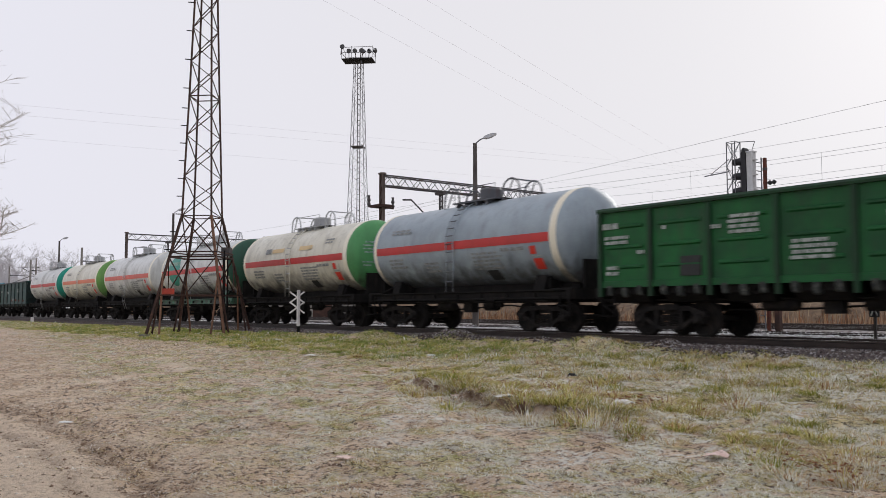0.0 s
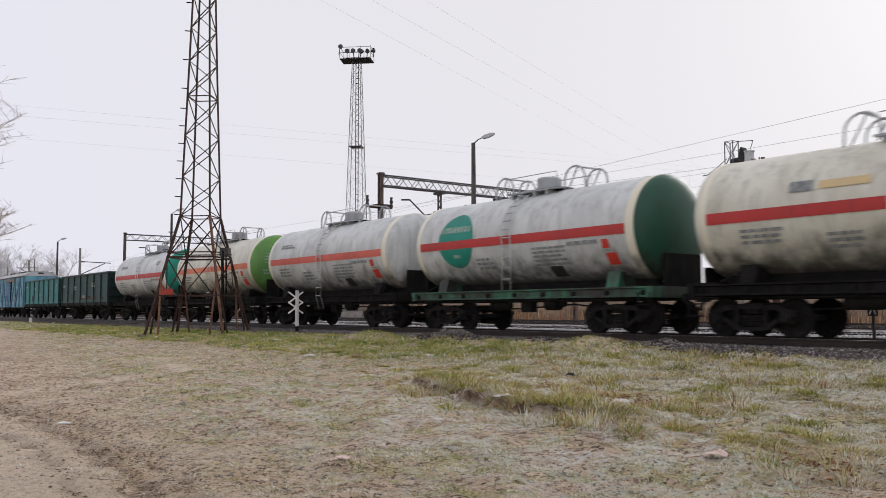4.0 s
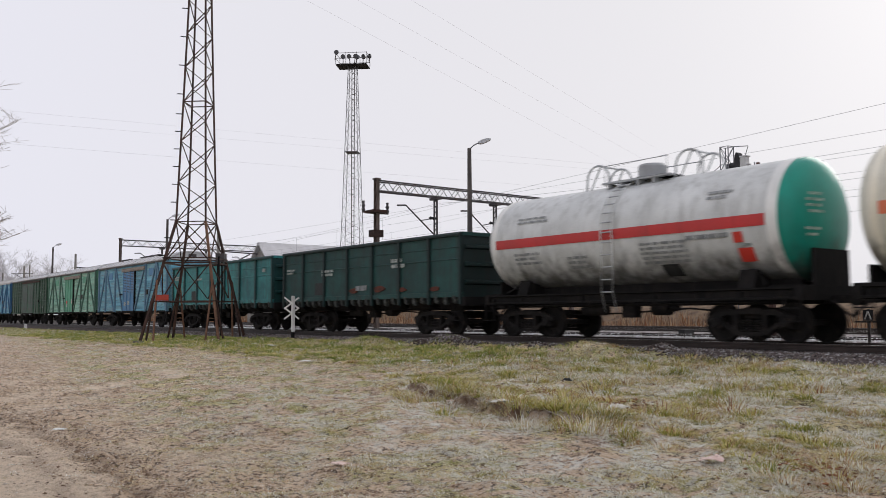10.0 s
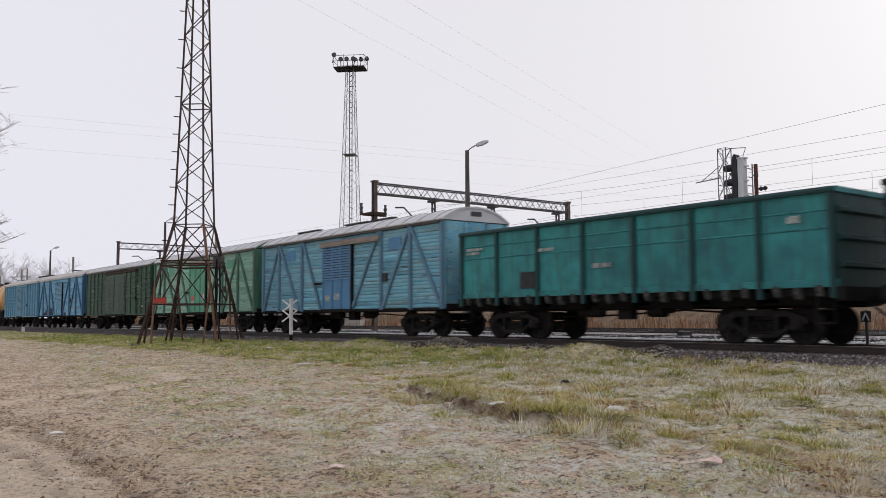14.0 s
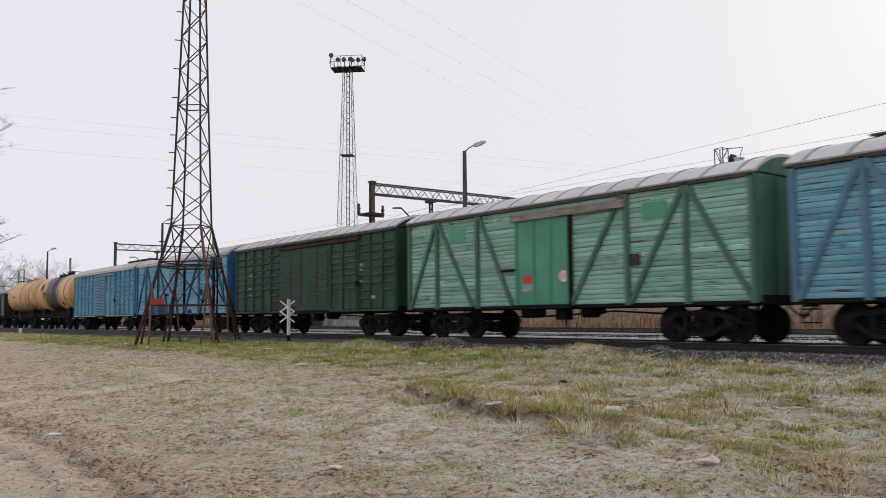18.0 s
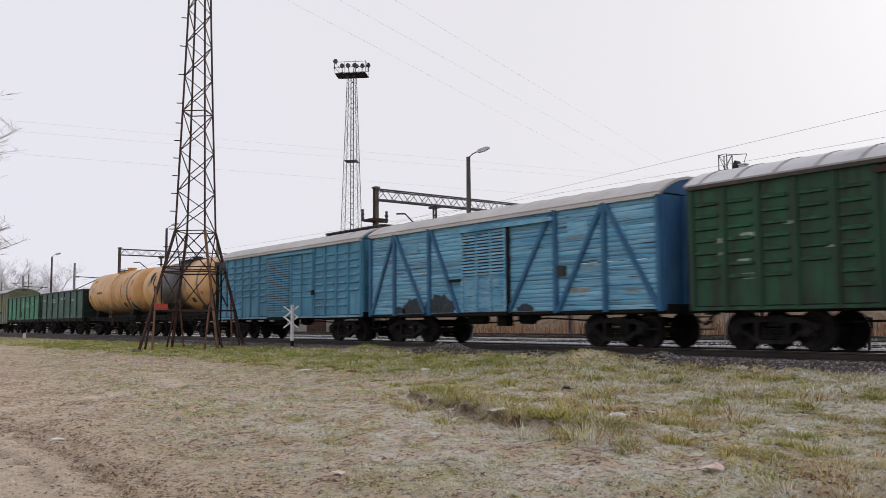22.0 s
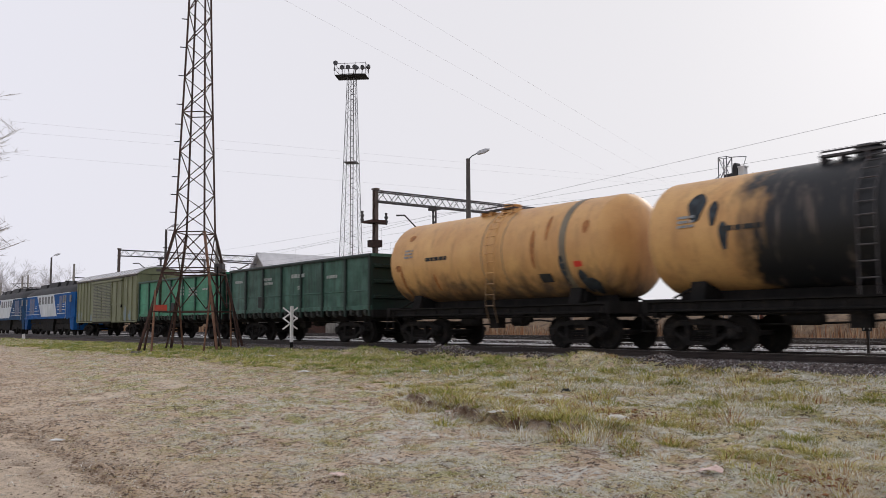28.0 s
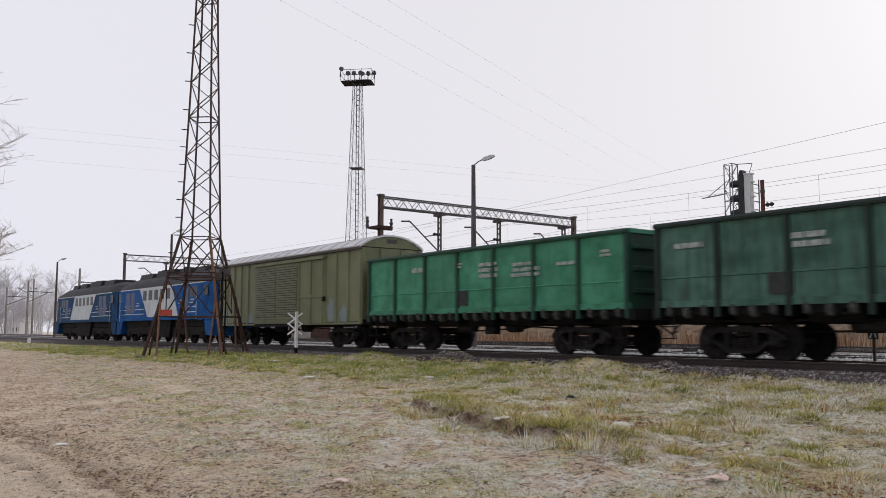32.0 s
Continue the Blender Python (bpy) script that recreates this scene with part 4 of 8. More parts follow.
TK = {
    "fitting": paint("dark_grey_fittings", 98, 102, 108, (76, 78, 84), RUST, (0.55, 0.8), 0.5),
    "grey": paint("blue_grey_tank_paint", 156, 168, 176, (136, 148, 157), rgb(96, 92, 88), (0.5, 0.85), 0.5, 0.4),
    "cream": paint("cream_tank_paint", 220, 218, 204, (200, 196, 180), rgb(120, 114, 102), (0.48, 0.75), 0.5, 0.4),
    "white": paint("dirty_white_tank_paint", 214, 216, 214, (190, 192, 190), rgb(110, 108, 102), (0.48, 0.75), 0.5, 0.4),
    "ring": paint("cream_ring_paint", 232, 228, 212, (222, 214, 192), rgb(160, 148, 124), (0.6, 0.85), 0.3, 0.4),
    "whitering": paint("white_ring_paint", 230, 230, 226, (214, 214, 210), rgb(150, 146, 140), (0.55, 0.85), 0.4, 0.4),
    "green": paint("mid_green_end_paint", 88, 158, 98, (76, 138, 86), rgb(70, 80, 66), (0.5, 0.85), 0.5, 0.4),
    "olive": paint("leaf_green_end_paint", 112, 160, 84, (98, 144, 76), rgb(70, 80, 60), (0.5, 0.85), 0.5, 0.4),
    "deep": paint("deep_green_end_paint", 40, 84, 66, (36, 72, 58), GRIME, (0.5, 0.85), 0.5, 0.4),
    "teal": paint("teal_end_paint", 24, 148, 128, (28, 128, 112), GRIME, (0.55, 0.85), 0.4, 0.4),
    "red": paint("red_stripe_paint", 196, 58, 58, (176, 60, 58), GRIME, (0.55, 0.85), 0.4, 0.45),
    "orange": paint("orange_stripe_paint", 222, 124, 88, (206, 110, 80), GRIME, (0.55, 0.85), 0.4, 0.45),
    "salmon": paint("faded_red_stripe_paint", 218, 108, 92, (200, 96, 84), GRIME, (0.55, 0.85), 0.4, 0.45),
    "greenframe": paint("green_frame_paint", 60, 130, 100, (60, 60, 56), rgb(56, 52, 48), (0.42, 0.6), 0.9),
    "yellow": paint("ochre_tank_paint", 210, 166, 108, (190, 144, 92), rgb(120, 92, 66), (0.5, 0.85), 0.6, 0.45),
}

# Barrels and ends darken downwards: painted underside shade with some grime.
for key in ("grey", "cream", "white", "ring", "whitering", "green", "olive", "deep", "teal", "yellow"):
    shade_and_grime(TK[key])


# ---------------------------------------------------------------- boxcars
M["roof_rib"] = surface("worn_roof_rib", rgb(134, 132, 130), rgb(104, 100, 98), rgb(80, 74, 70), (0.5, 0.75), False, 0.8, 0, 2, 25, 0.003)
def roof_profile(half_w, z0, z1, n=12, t=0.05):
    pts = []
    for i in range(n + 1):
        a = math.pi * i / n
        pts.append((-half_w * math.cos(a), z0 + (z1 - z0) * (1 - abs(math.cos(a)) ** 2.3)))
    return pts


M["door_board"] = surface("weathered_door_board", rgb(150, 141, 132), rgb(124, 114, 106), rgb(96, 84, 76), (0.5, 0.75), "plank", 0.9, 0, 2.0, 30, 0.004)
# Dark colour for eave rails, also used as painted shade behind louvres.
M["eave"] = paint("dark_eave_and_gap_paint", 66, 66, 62, (48, 46, 44), RUST, (0.5, 0.75), 0.6)


def boxcar_base(label, length, hb, col, roof, ribs, eave=4.1, top=4.6, end_col=None, shift=0.0):
    v = vehicle("covered_wagon", label, "freight wagon", "wagons of the train", length, shift)
    arc = roof_profile(1.56, eave, top)
    inner = [(y * 0.975, eave - 0.06 + (z - eave) * 0.97) for y, z in arc]
    part("roof", Shape().prism(arc + inner[::-1], "x", -hb - 0.06, hb + 0.06), roof, v, "curved sheet roof dusted with frost")
    arc2 = [(y * 1.006, eave + (z - eave) * 1.03) for y, z in arc]
    for x in ribs:
        part("roof_rib", Shape().prism(arc2 + [(y * 0.96, eave + (z - eave) * 0.96) for y, z in arc][::-1], "x", x - 0.035, x + 0.035), M["roof_rib"] if roof is M["frost_roof"] else roof, v)
    part("floor", Shape().box(-hb + 0.02, hb - 0.02, -1.4, 1.4, 1.12, 1.2), M["black_steel"], v)
    for k in (-1, 1):
        ec = end_col or col
        part("end_wall", Shape().box(min(k * (hb - 0.06), k * (hb - 0.01)), max(k * (hb - 0.06), k * (hb - 0.01)), -1.42, 1.42, 1.0, eave - 0.06), ec, v)
        part("gable", Shape().prism([(a * 0.985, b - 0.03) for a, b in arc], "x", k * hb - 0.02, k * hb + 0.02), roof if end_col is None or end_col is BX["sky"] else ec, v)
        part("gable_vent", Shape().box(min(k * hb, k * (hb + 0.03)), max(k * hb, k * (hb + 0.03)), -0.25, 0.25, eave + 0.15, eave + 0.32), M["dark_lattice"], v)
        for y in (-1.38, -0.5, 0.5, 1.38):
            part("end_post", Shape().box(min(k * (hb - 0.02), k * (hb + 0.06)), max(k * (hb - 0.02), k * (hb + 0.06)), y - 0.06, y + 0.06, 1.0, eave - 0.08), ec, v)
        part("end_sill", Shape().box(min(k * (hb - 0.1), k * (hb + 0.1)), max(k * (hb - 0.1), k * (hb + 0.1)), -1.42, 1.42, 0.94, 1.16), M["black_steel"], v)
        part("side_sill", Shape().box(-hb, hb, min(-k * 1.30, -k * 1.44), max(-k * 1.30, -k * 1.44), 0.95, 1.08), M["black_steel"], v)
        part("eave_rail", Shape().box(-hb, hb, min(-k * 1.40, -k * 1.55), max(-k * 1.40, -k * 1.55), eave - 0.13, eave - 0.04), M["eave"] if roof is M["frost_roof"] else roof, v, "eave rail under the roof edge")
        coupler(v, k * (length / 2 - 0.06), k)
        bogie(v, k * 5.0)
        steps(v, k * (hb - 0.35), -1.4)
    underframe(v, hb - 0.1)
    return v


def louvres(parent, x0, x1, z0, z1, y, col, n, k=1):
    # Dark backing panel painted as the shade in the gaps between slats.
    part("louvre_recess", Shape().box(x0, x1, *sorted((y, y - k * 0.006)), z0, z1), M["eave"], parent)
    for i in range(n):
        z = z0 + (z1 - z0) * (i + 0.5) / n
        h = (z1 - z0) / n
        part("louvre", Shape().prism([(y, z - h * 0.42), (y - k * 0.05, z - h * 0.44), (y - k * 0.025, z + h * 0.14), (y, z + h * 0.22)], "x", x0, x1), col, parent)


def wooden_boxcar(label, col, brace, door_col, roof, seed, louvred=False, posters=False, charred=False, end_col=None):
    rng = random.Random(seed)
    length, hb = 14.73, 6.93
    v = boxcar_base(label, length, hb, col, roof, np.linspace(-hb + 0.4, hb - 0.4, 14), end_col=end_col)
    z0, z1, yo = 1.04, 3.97, 1.46
    n = 22
    h = (z1 - z0) / n
    plank = Shape().prism([(-1.40, 0.0), (-1.452, 0.002), (-1.463, h * 0.25), (-1.460, h - 0.02), (-1.452, h - 0.007), (-1.40, h - 0.007)], "x", 0, 1).mesh("plank")
    plank.materials.append(col)
    joints = (-hb + 0.01, -5.25, -3.1, 0.0, 3.1, 5.0, hb - 0.01)
    for k in (1, -1):
        turn = Matrix() if k > 0 else pose(0, 0, 0, 0, 0, 180)
        for i in range(n):
            for a, b in zip(joints, joints[1:]):
                if k > 0 or i % 2 == 0:
                    part("plank", plank, None, v, "", turn @ pose(a, rng.uniform(-0.006, 0.004), z0 + i * h + rng.uniform(-0.004, 0.003)) @ Matrix.Diagonal((b - a, 1, 1 if k > 0 else 2, 1)))
        ym = -k

        def bar(x, w=0.09, name="post"):
            part(name, Shape().prism([(x - w, ym * 1.455), (x - w * 0.75, ym * 1.55), (x + w * 0.75, ym * 1.55), (x + w, ym * 1.455)], "z", z0 - 0.06, z1 + 0.04), brace, v)

        def diag(xa, za, xb, zb):
            part("brace", Shape().beam((xa, ym * 1.50, za), (xb, ym * 1.50, zb), 0.08, 0.13), brace, v)
        for x in (-hb + 0.07, -5.25, -3.1, 3.1, 5.0, hb - 0.07):
            bar(x)
        diag(-hb + 0.15, z0, -5.3, z1)
        diag(-5.2, z1, -3.35, z0)
        diag(-3.0, z1, -1.45, z0)
        diag(3.2, z0, 4.95, z1)
        diag(5.05, z1, hb - 0.1, z0)
        diag(1.05, z0, 2.95, z1)
        # sliding door in two leaves
        y0, y1 = sorted((ym * 1.46, ym * 1.53))
        part("door_rail", Shape().box(-1.4, 3.1, *sorted((ym * 1.46, ym * 1.62)), z1 - (0.28 if charred else 0.36), z1 - 0.14), col if charred else M["door_board"], v, "weathered projecting door rail")
        leaf = part("door", Shape().box(-1.25, 1.0, y0, y1, z0 + 0.02, z1 - 0.3), door_col, v, "sheet metal sliding door leaf")
        for x in (-1.2, -0.45, 0.25, 0.95):
            part("door_rib", Shape().box(x - 0.04, x + 0.04, *sorted((ym * 1.53, ym * 1.57)), z0 + 0.02, z1 - 0.3), door_col, leaf)
        if louvred:
            for x0, x1 in ((-1.15, -0.5), (-0.4, 0.2), (0.3, 0.9)):
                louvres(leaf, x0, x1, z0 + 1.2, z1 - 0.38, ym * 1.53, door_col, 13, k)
        part("door_sill", Shape().box(-1.3, 1.05, *sorted((ym * 1.44, ym * 1.58)), z0 - 0.1, z0 + 0.01), M["black_steel"], v)
        part("door_edge", Shape().box(0.98, 1.1, *sorted((ym * 1.46, ym * 1.56)), z0, z1 - 0.25), M["black_steel"], v)
        part("side_hatch", Shape().box(-4.6, -3.8, *sorted((ym * 1.46, ym * 1.485)), z1 - 0.75, z1 - 0.3), door_col, v, "small shuttered hatch")
        part("side_hatch", Shape().box(3.6, 4.4, *sorted((ym * 1.46, ym * 1.485)), z1 - 0.75, z1 - 0.3), door_col, v, "small shuttered hatch")
        part("latch", Shape().box(-1.9, -1.2, *sorted((ym * 1.5, ym * 1.58)), z0 + 1.05, z0 + 1.13), M["black_steel"], v)
        part("latch", Shape().box(3.2, 3.5, *sorted((ym * 1.46, ym * 1.53)), z0 + 1.0, z0 + 1.3), M["placard"], v, "dark square stencil plate")
    if posters:
        part("poster", Shape().box(-0.95, -0.5, -1.545, -1.536, z0 + 0.68, z0 + 0.88), M["hazard"], v, "red paper label")
        part("poster", Shape().box(-0.95, -0.5, -1.545, -1.536, z0 + 0.42, z0 + 0.64), M["white_mark"], v, "white paper label")
        disc = Shape().lathe([(-1.546, 0.0), (-1.546, 0.17), (-1.536, 0.17)], "y", 18, (0.78, 0, z0 + 0.82))
        part("poster", disc, M["pink_label"], v, "round pink and white label")
    if louvred and not charred:
        part("poster", Shape().box(-1.0, -0.65, -1.545, -1.536, z0 + 0.34, z0 + 0.58), M["white_mark"], v, "pale peeling paper label")
        part("poster", Shape().box(-0.3, 0.1, -1.545, -1.536, z0 + 0.4, z0 + 0.64), M["white_mark"], v, "pale peeling paper label")
        for x0, x1 in ((-5.6, -3.6), (-1.4, 0.5), (0.7, 2.3)):
            part("running_board", Shape().box(x0, x1, -0.42, -0.18, 4.64, 4.68), M["dark_lattice"], v, "dark roof running board")
            for x in (x0 + 0.15, x1 - 0.15):
                part("board_bracket", Shape().box(x - 0.03, x + 0.03, -0.4, -0.2, 4.5, 4.64), M["dark_lattice"], v)
    if charred:
        for x, w, h in ((-4.1, 0.62, 0.52), (-2.55, 0.8, 0.62), (-5.0, 0.4, 0.25), (1.75, 0.35, 0.22)):
            pts = [(x + w * math.cos(a) * (1 + 0.12 * math.sin(a * 5)), z0 + 0.02 + h * math.sin(a) ** 0.8 * (1 + 0.08 * math.sin(a * 9 + x) + 0.05 * math.sin(a * 17))) for a in np.linspace(0, math.pi, 25)]
            part("charred_patch", Shape().prism(pts, "y", -1.472, -1.464), M["char"], v, "sooty charred patch on the planks")
        for x, z, w, h in ((-5.9, 2.9, 0.5, 0.06), (-4.3, 1.9, 0.7, 0.05), (-3.6, 2.4, 0.4, 0.05), (3.6, 1.55, 0.8, 0.12), (4.2, 2.2, 0.6, 0.05), (5.7, 1.5, 0.5, 0.08), (3.7, 3.1, 0.5, 0.05)):
            part("bare_patch", Shape().box(x, x + w, -1.470, -1.463, z, z + h), M["bare_wood"], v, "bare grey wood where paint peeled")
    return v


M["dust_lip"] = paint("dusty_blue_lip", 138, 176, 192, (104, 146, 168), rgb(92, 96, 98), (0.5, 0.75), 0.7)


def scrawl(v, x, z, y):
    """A faded looping chalk scrawl."""
    for i, (dx, w, h) in enumerate(((0.0, 0.16, 0.13), (0.26, 0.13, 0.15), (0.5, 0.15, 0.12), (0.72, 0.1, 0.1))):
        pts = [(x + dx + w * math.cos(a), y, z + h * math.sin(a + 0.4 * i)) for a in np.linspace(0.3 * i, 0.3 * i + 5.2, 15)]
        part("scrawl", Shape().path(pts, 0.013, 4), M["white_mark"], v, "faded pale chalk scrawl")


def metal_boxcar(label, col, roof, seed, length=14.73, shift=0.0, board=False, posts=None, louvre_cols=((-2.4, -1.62), (-1.54, -0.78), (-0.7, 0.05)), rib_rows=9, plain=False, ribs=14, post_col=None, door=(-2.5, 0.13, 2.45), bays=(5, 5)):
    rng = random.Random(seed)
    hb = length / 2 - 0.43
    v = boxcar_base(label, length, hb, col, roof, np.linspace(-hb + 0.4, hb - 0.4, ribs), end_col=col, shift=shift)
    if board:
        for y in (-0.28, 0.0, 0.28):
            part("running_board", Shape().box(2.2, 6.8, y - 0.11, y + 0.11, 4.68, 4.72), M["dark_lattice"], v, "dark roof running board")
        for x in (2.4, 3.8, 5.2, 6.6):
            part("board_bracket", Shape().box(x - 0.04, x + 0.04, -0.42, 0.42, 4.52, 4.68), M["dark_lattice"], v)
        for k in (-1, 1):
            for z in np.linspace(1.3, 3.5, 8):
                part("end_rib", Shape().box(*sorted((k * (hb - 0.01), k * (hb + 0.035))), -1.3, 1.3, z, z + 0.06), col, v)
    z0, z1 = 1.0, 3.96
    for k in (1, -1):
        ym = -k
        part("side_sheet", Shape().box(-hb, hb, *sorted((ym * 1.38, ym * 1.43)), z0, z1 + 0.05), col, v)
        d0, d1, d2 = door
        left, right = np.linspace(-hb + 0.06, d0 - 0.1, bays[0] + 1), np.linspace(d2 + 0.05, hb - 0.06, bays[1] + 1)
        xs = list(left) + list(right)
        for x in xs:
            part("side_post", Shape().prism([(x - 0.07, ym * 1.43), (x - 0.05, ym * 1.49), (x + 0.05, ym * 1.49), (x + 0.07, ym * 1.43)], "z", z0, z1), post_col or col, v)
        if not plain:
            rib = Shape().prism([(ym * 1.43, 0.0), (ym * 1.495, 0.02), (ym * 1.495, 0.045), (ym * 1.43, 0.11)], "x", 0.11, 0.74).mesh("pressed_rib")
            rib.materials.append(col)
            for a, b in list(zip(left, left[1:])) + list(zip(right, right[1:])):
                for i in range(rng.choice((1, 2, 2, 3)), rib_rows):
                    part("pressed_rib", rib, None, v, "", pose(a, 0, z0 + 0.12 + i * (z1 - z0 - 0.25) / rib_rows))
        part("door_rail", Shape().box(d0 - 0.1, d2 + 0.15, *sorted((ym * 1.42, ym * 1.60)), z1 - 0.2, z1 - 0.08), M["rust"] if seed == 3 else col, v, "projecting door rail")
        a = part("door", Shape().box(d0, d1 - 0.03, *sorted((ym * 1.43, ym * 1.50)), z0 + 0.05, z1 - 0.22), col, v, "louvred sliding door leaf")
        for x0, x1 in louvre_cols:
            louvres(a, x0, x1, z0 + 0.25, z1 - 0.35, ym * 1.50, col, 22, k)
        b = part("door", Shape().box(d1 + 0.03, d2, *sorted((ym * 1.43, ym * 1.48)), z0 + 0.05, z1 - 0.22), col, v, "ribbed sliding door leaf")
        for x in (d1 + 0.08, (d1 + d2) / 2, d2 - 0.05):
            part("door_rib", Shape().box(x - 0.045, x + 0.045, *sorted((ym * 1.48, ym * 1.53)), z0 + 0.05, z1 - 0.22), col, b)
        part("door_rib", Shape().box(d1 + 0.07, d2 - 0.05, *sorted((ym * 1.48, ym * 1.52)), z0 + 1.15, z0 + 1.25), col, b)
        if not plain:
            ridge = Shape().prism([(ym * 1.48, 0.0), (ym * 1.53, 0.02), (ym * 1.53, 0.04), (ym * 1.48, 0.1)], "x", 0.0, (d2 - d1) / 2 - 0.28).mesh("pressed_rib")
            ridge.materials.append(col)
            for x in (d1 + 0.2, (d1 + d2) / 2 + 0.13):
                for i in range(7):
                    part("pressed_rib", ridge, None, b, "", pose(x, 0, z0 + 0.85 + i * 0.24 + 0.08 * (i > 1)))
        part("bottom_lip", Shape().prism([(ym * 1.43, z0 - 0.03), (ym * 1.475, z0 - 0.03), (ym * 1.475, z0 + 0.03), (ym * 1.43, z0 + 0.06)], "x", -hb, hb), M["dust_lip"] if board else col, v, "dusty bottom lip of the side")
        part("latch", Shape().box(d2 - 0.03, d2 + 0.15, *sorted((ym * 1.49, ym * 1.56)), z0 + 0.95, z0 + 1.15), M["black_steel"], v)
        if plain and k > 0:
            for x, z, w, h in ((3.35, 1.2, 0.55, 0.7), (4.3, 1.2, 0.5, 0.95), (5.3, 1.7, 0.6, 0.6), (-6.6, 1.2, 0.9, 0.8), (-3.6, 1.2, 0.6, 0.5)):
                pts = [(x + w * (0.5 + 0.5 * math.cos(q) * (1 + 0.12 * math.sin(3 * q + x) + 0.06 * math.sin(7 * q))), 1.04 + h * 1.1 * (0.5 + 0.5 * math.sin(q)) * (1 + 0.08 * math.sin(5 * q + x))) for q in np.linspace(0, math.tau, 33)[:-1]]
                part("painted_patch", Shape().prism(pts, "y", -1.438, -1.431), M["blue_patch"], v, "faded blue painted patch")
        if board and k > 0:
            scrawl(v, 3.3, 1.5, -1.447)
        if seed == 3 and k > 0:
            for x, z, w, h in ((-6.2, 2.6, 0.3, 0.12), (-6.2, 2.3, 0.3, 0.08), (-5.5, 1.7, 0.3, 0.14), (5.1, 2.6, 0.3, 0.1), (-1.0, 1.15, 0.5, 0.14), (3.2, 1.3, 0.35, 0.1), (4.2, 2.75, 0.42, 0.10), (4.25, 2.55, 0.36, 0.12), (4.2, 2.34, 0.3, 0.1), (4.22, 2.1, 0.34, 0.07), (5.1, 1.45, 0.4, 0.12), (3.0, 2.5, 0.3, 0.06), (-3.4, 2.3, 0.3, 0.05), (-4.4, 2.9, 0.34, 0.08), (-5.6, 2.1, 0.3, 0.08), (-5.5, 2.7, 0.34, 0.1)):
                part("lettering", Shape().box(x, x + w, -1.4385, -1.431, z, z + h), M["white_mark"], v, "worn white stencilled lettering")
            part("rust_strip", Shape().box(d0 + 0.1, d1, -1.446, -1.431, z1 - 0.06, z1 + 0.03), M["rust"], v, "rusty brown strip above the door")
        part("door_sill", Shape().box(d0, d1 - 0.1, *sorted((ym * 1.44, ym * 1.52)), z0 - 0.1, z0 + 0.03), M["black_steel"], v)
    return v


BX = {
    "sky": paint("pale_blue_paint", 126, 180, 194, (90, 150, 174), rgb(132, 146, 144), (0.48, 0.66), 0.8, 0.7, 0.17, 1.4, "plank"),
    "skybrace": paint("blue_grey_brace_paint", 96, 130, 150, (80, 112, 134), GRIME, (0.52, 0.8), 0.5),
    "skydoor": paint("blue_door_paint", 82, 134, 170, (72, 118, 156), rgb(96, 92, 88), (0.52, 0.8), 0.6),
    "mint": paint("mint_green_paint", 146, 190, 172, (112, 162, 142), rgb(166, 172, 160), (0.48, 0.68), 0.75, 0.7, 0.17, 1.4, "plank"),
    "mintbrace": paint("dark_mint_brace_paint", 82, 114, 100, (66, 98, 84), GRIME, (0.52, 0.8), 0.4),
    "mintdoor": paint("green_door_paint", 90, 156, 128, (78, 138, 112), GRIME, (0.55, 0.85), 0.3),
    "pine": paint("dark_green_paint", 42, 90, 62, (32, 66, 48), rgb(42, 36, 31), (0.44, 0.64), 0.85),
    "blue": paint("worn_blue_paint", 84, 150, 182, (130, 174, 194), rgb(60, 106, 138), (0.48, 0.66), 0.8, 0.7, 0.17, 1.4, "plank"),
    "bluebrace": paint("dark_blue_brace_paint", 50, 100, 134, (46, 90, 124), GRIME, (0.52, 0.8), 0.5),
    "deepblue": paint("deep_blue_end_paint", 60, 112, 158, (52, 92, 136), rgb(70, 78, 84), (0.5, 0.75), 0.6),
    "mintdark": paint("dull_green_end_paint", 84, 128, 104, (70, 108, 90), GRIME, (0.5, 0.75), 0.5),
    "azure": paint("steel_blue_paint", 90, 152, 176, (66, 126, 154), rgb(84, 92, 98), (0.48, 0.7), 0.65),
    # Side posts of the steel wagons, darker than their body paint.
    "pinepost": paint("darker_green_post_paint", 38, 70, 52, None, rgb(36, 32, 28), (0.42, 0.7), 0.7),
    "azurepost": paint("darker_blue_post_paint", 74, 130, 160, None, rgb(56, 62, 68), (0.5, 0.78), 0.6),
    "olive": paint("olive_drab_paint", 116, 120, 90, (100, 104, 78), rgb(80, 72, 58), (0.5, 0.8), 0.6),
}

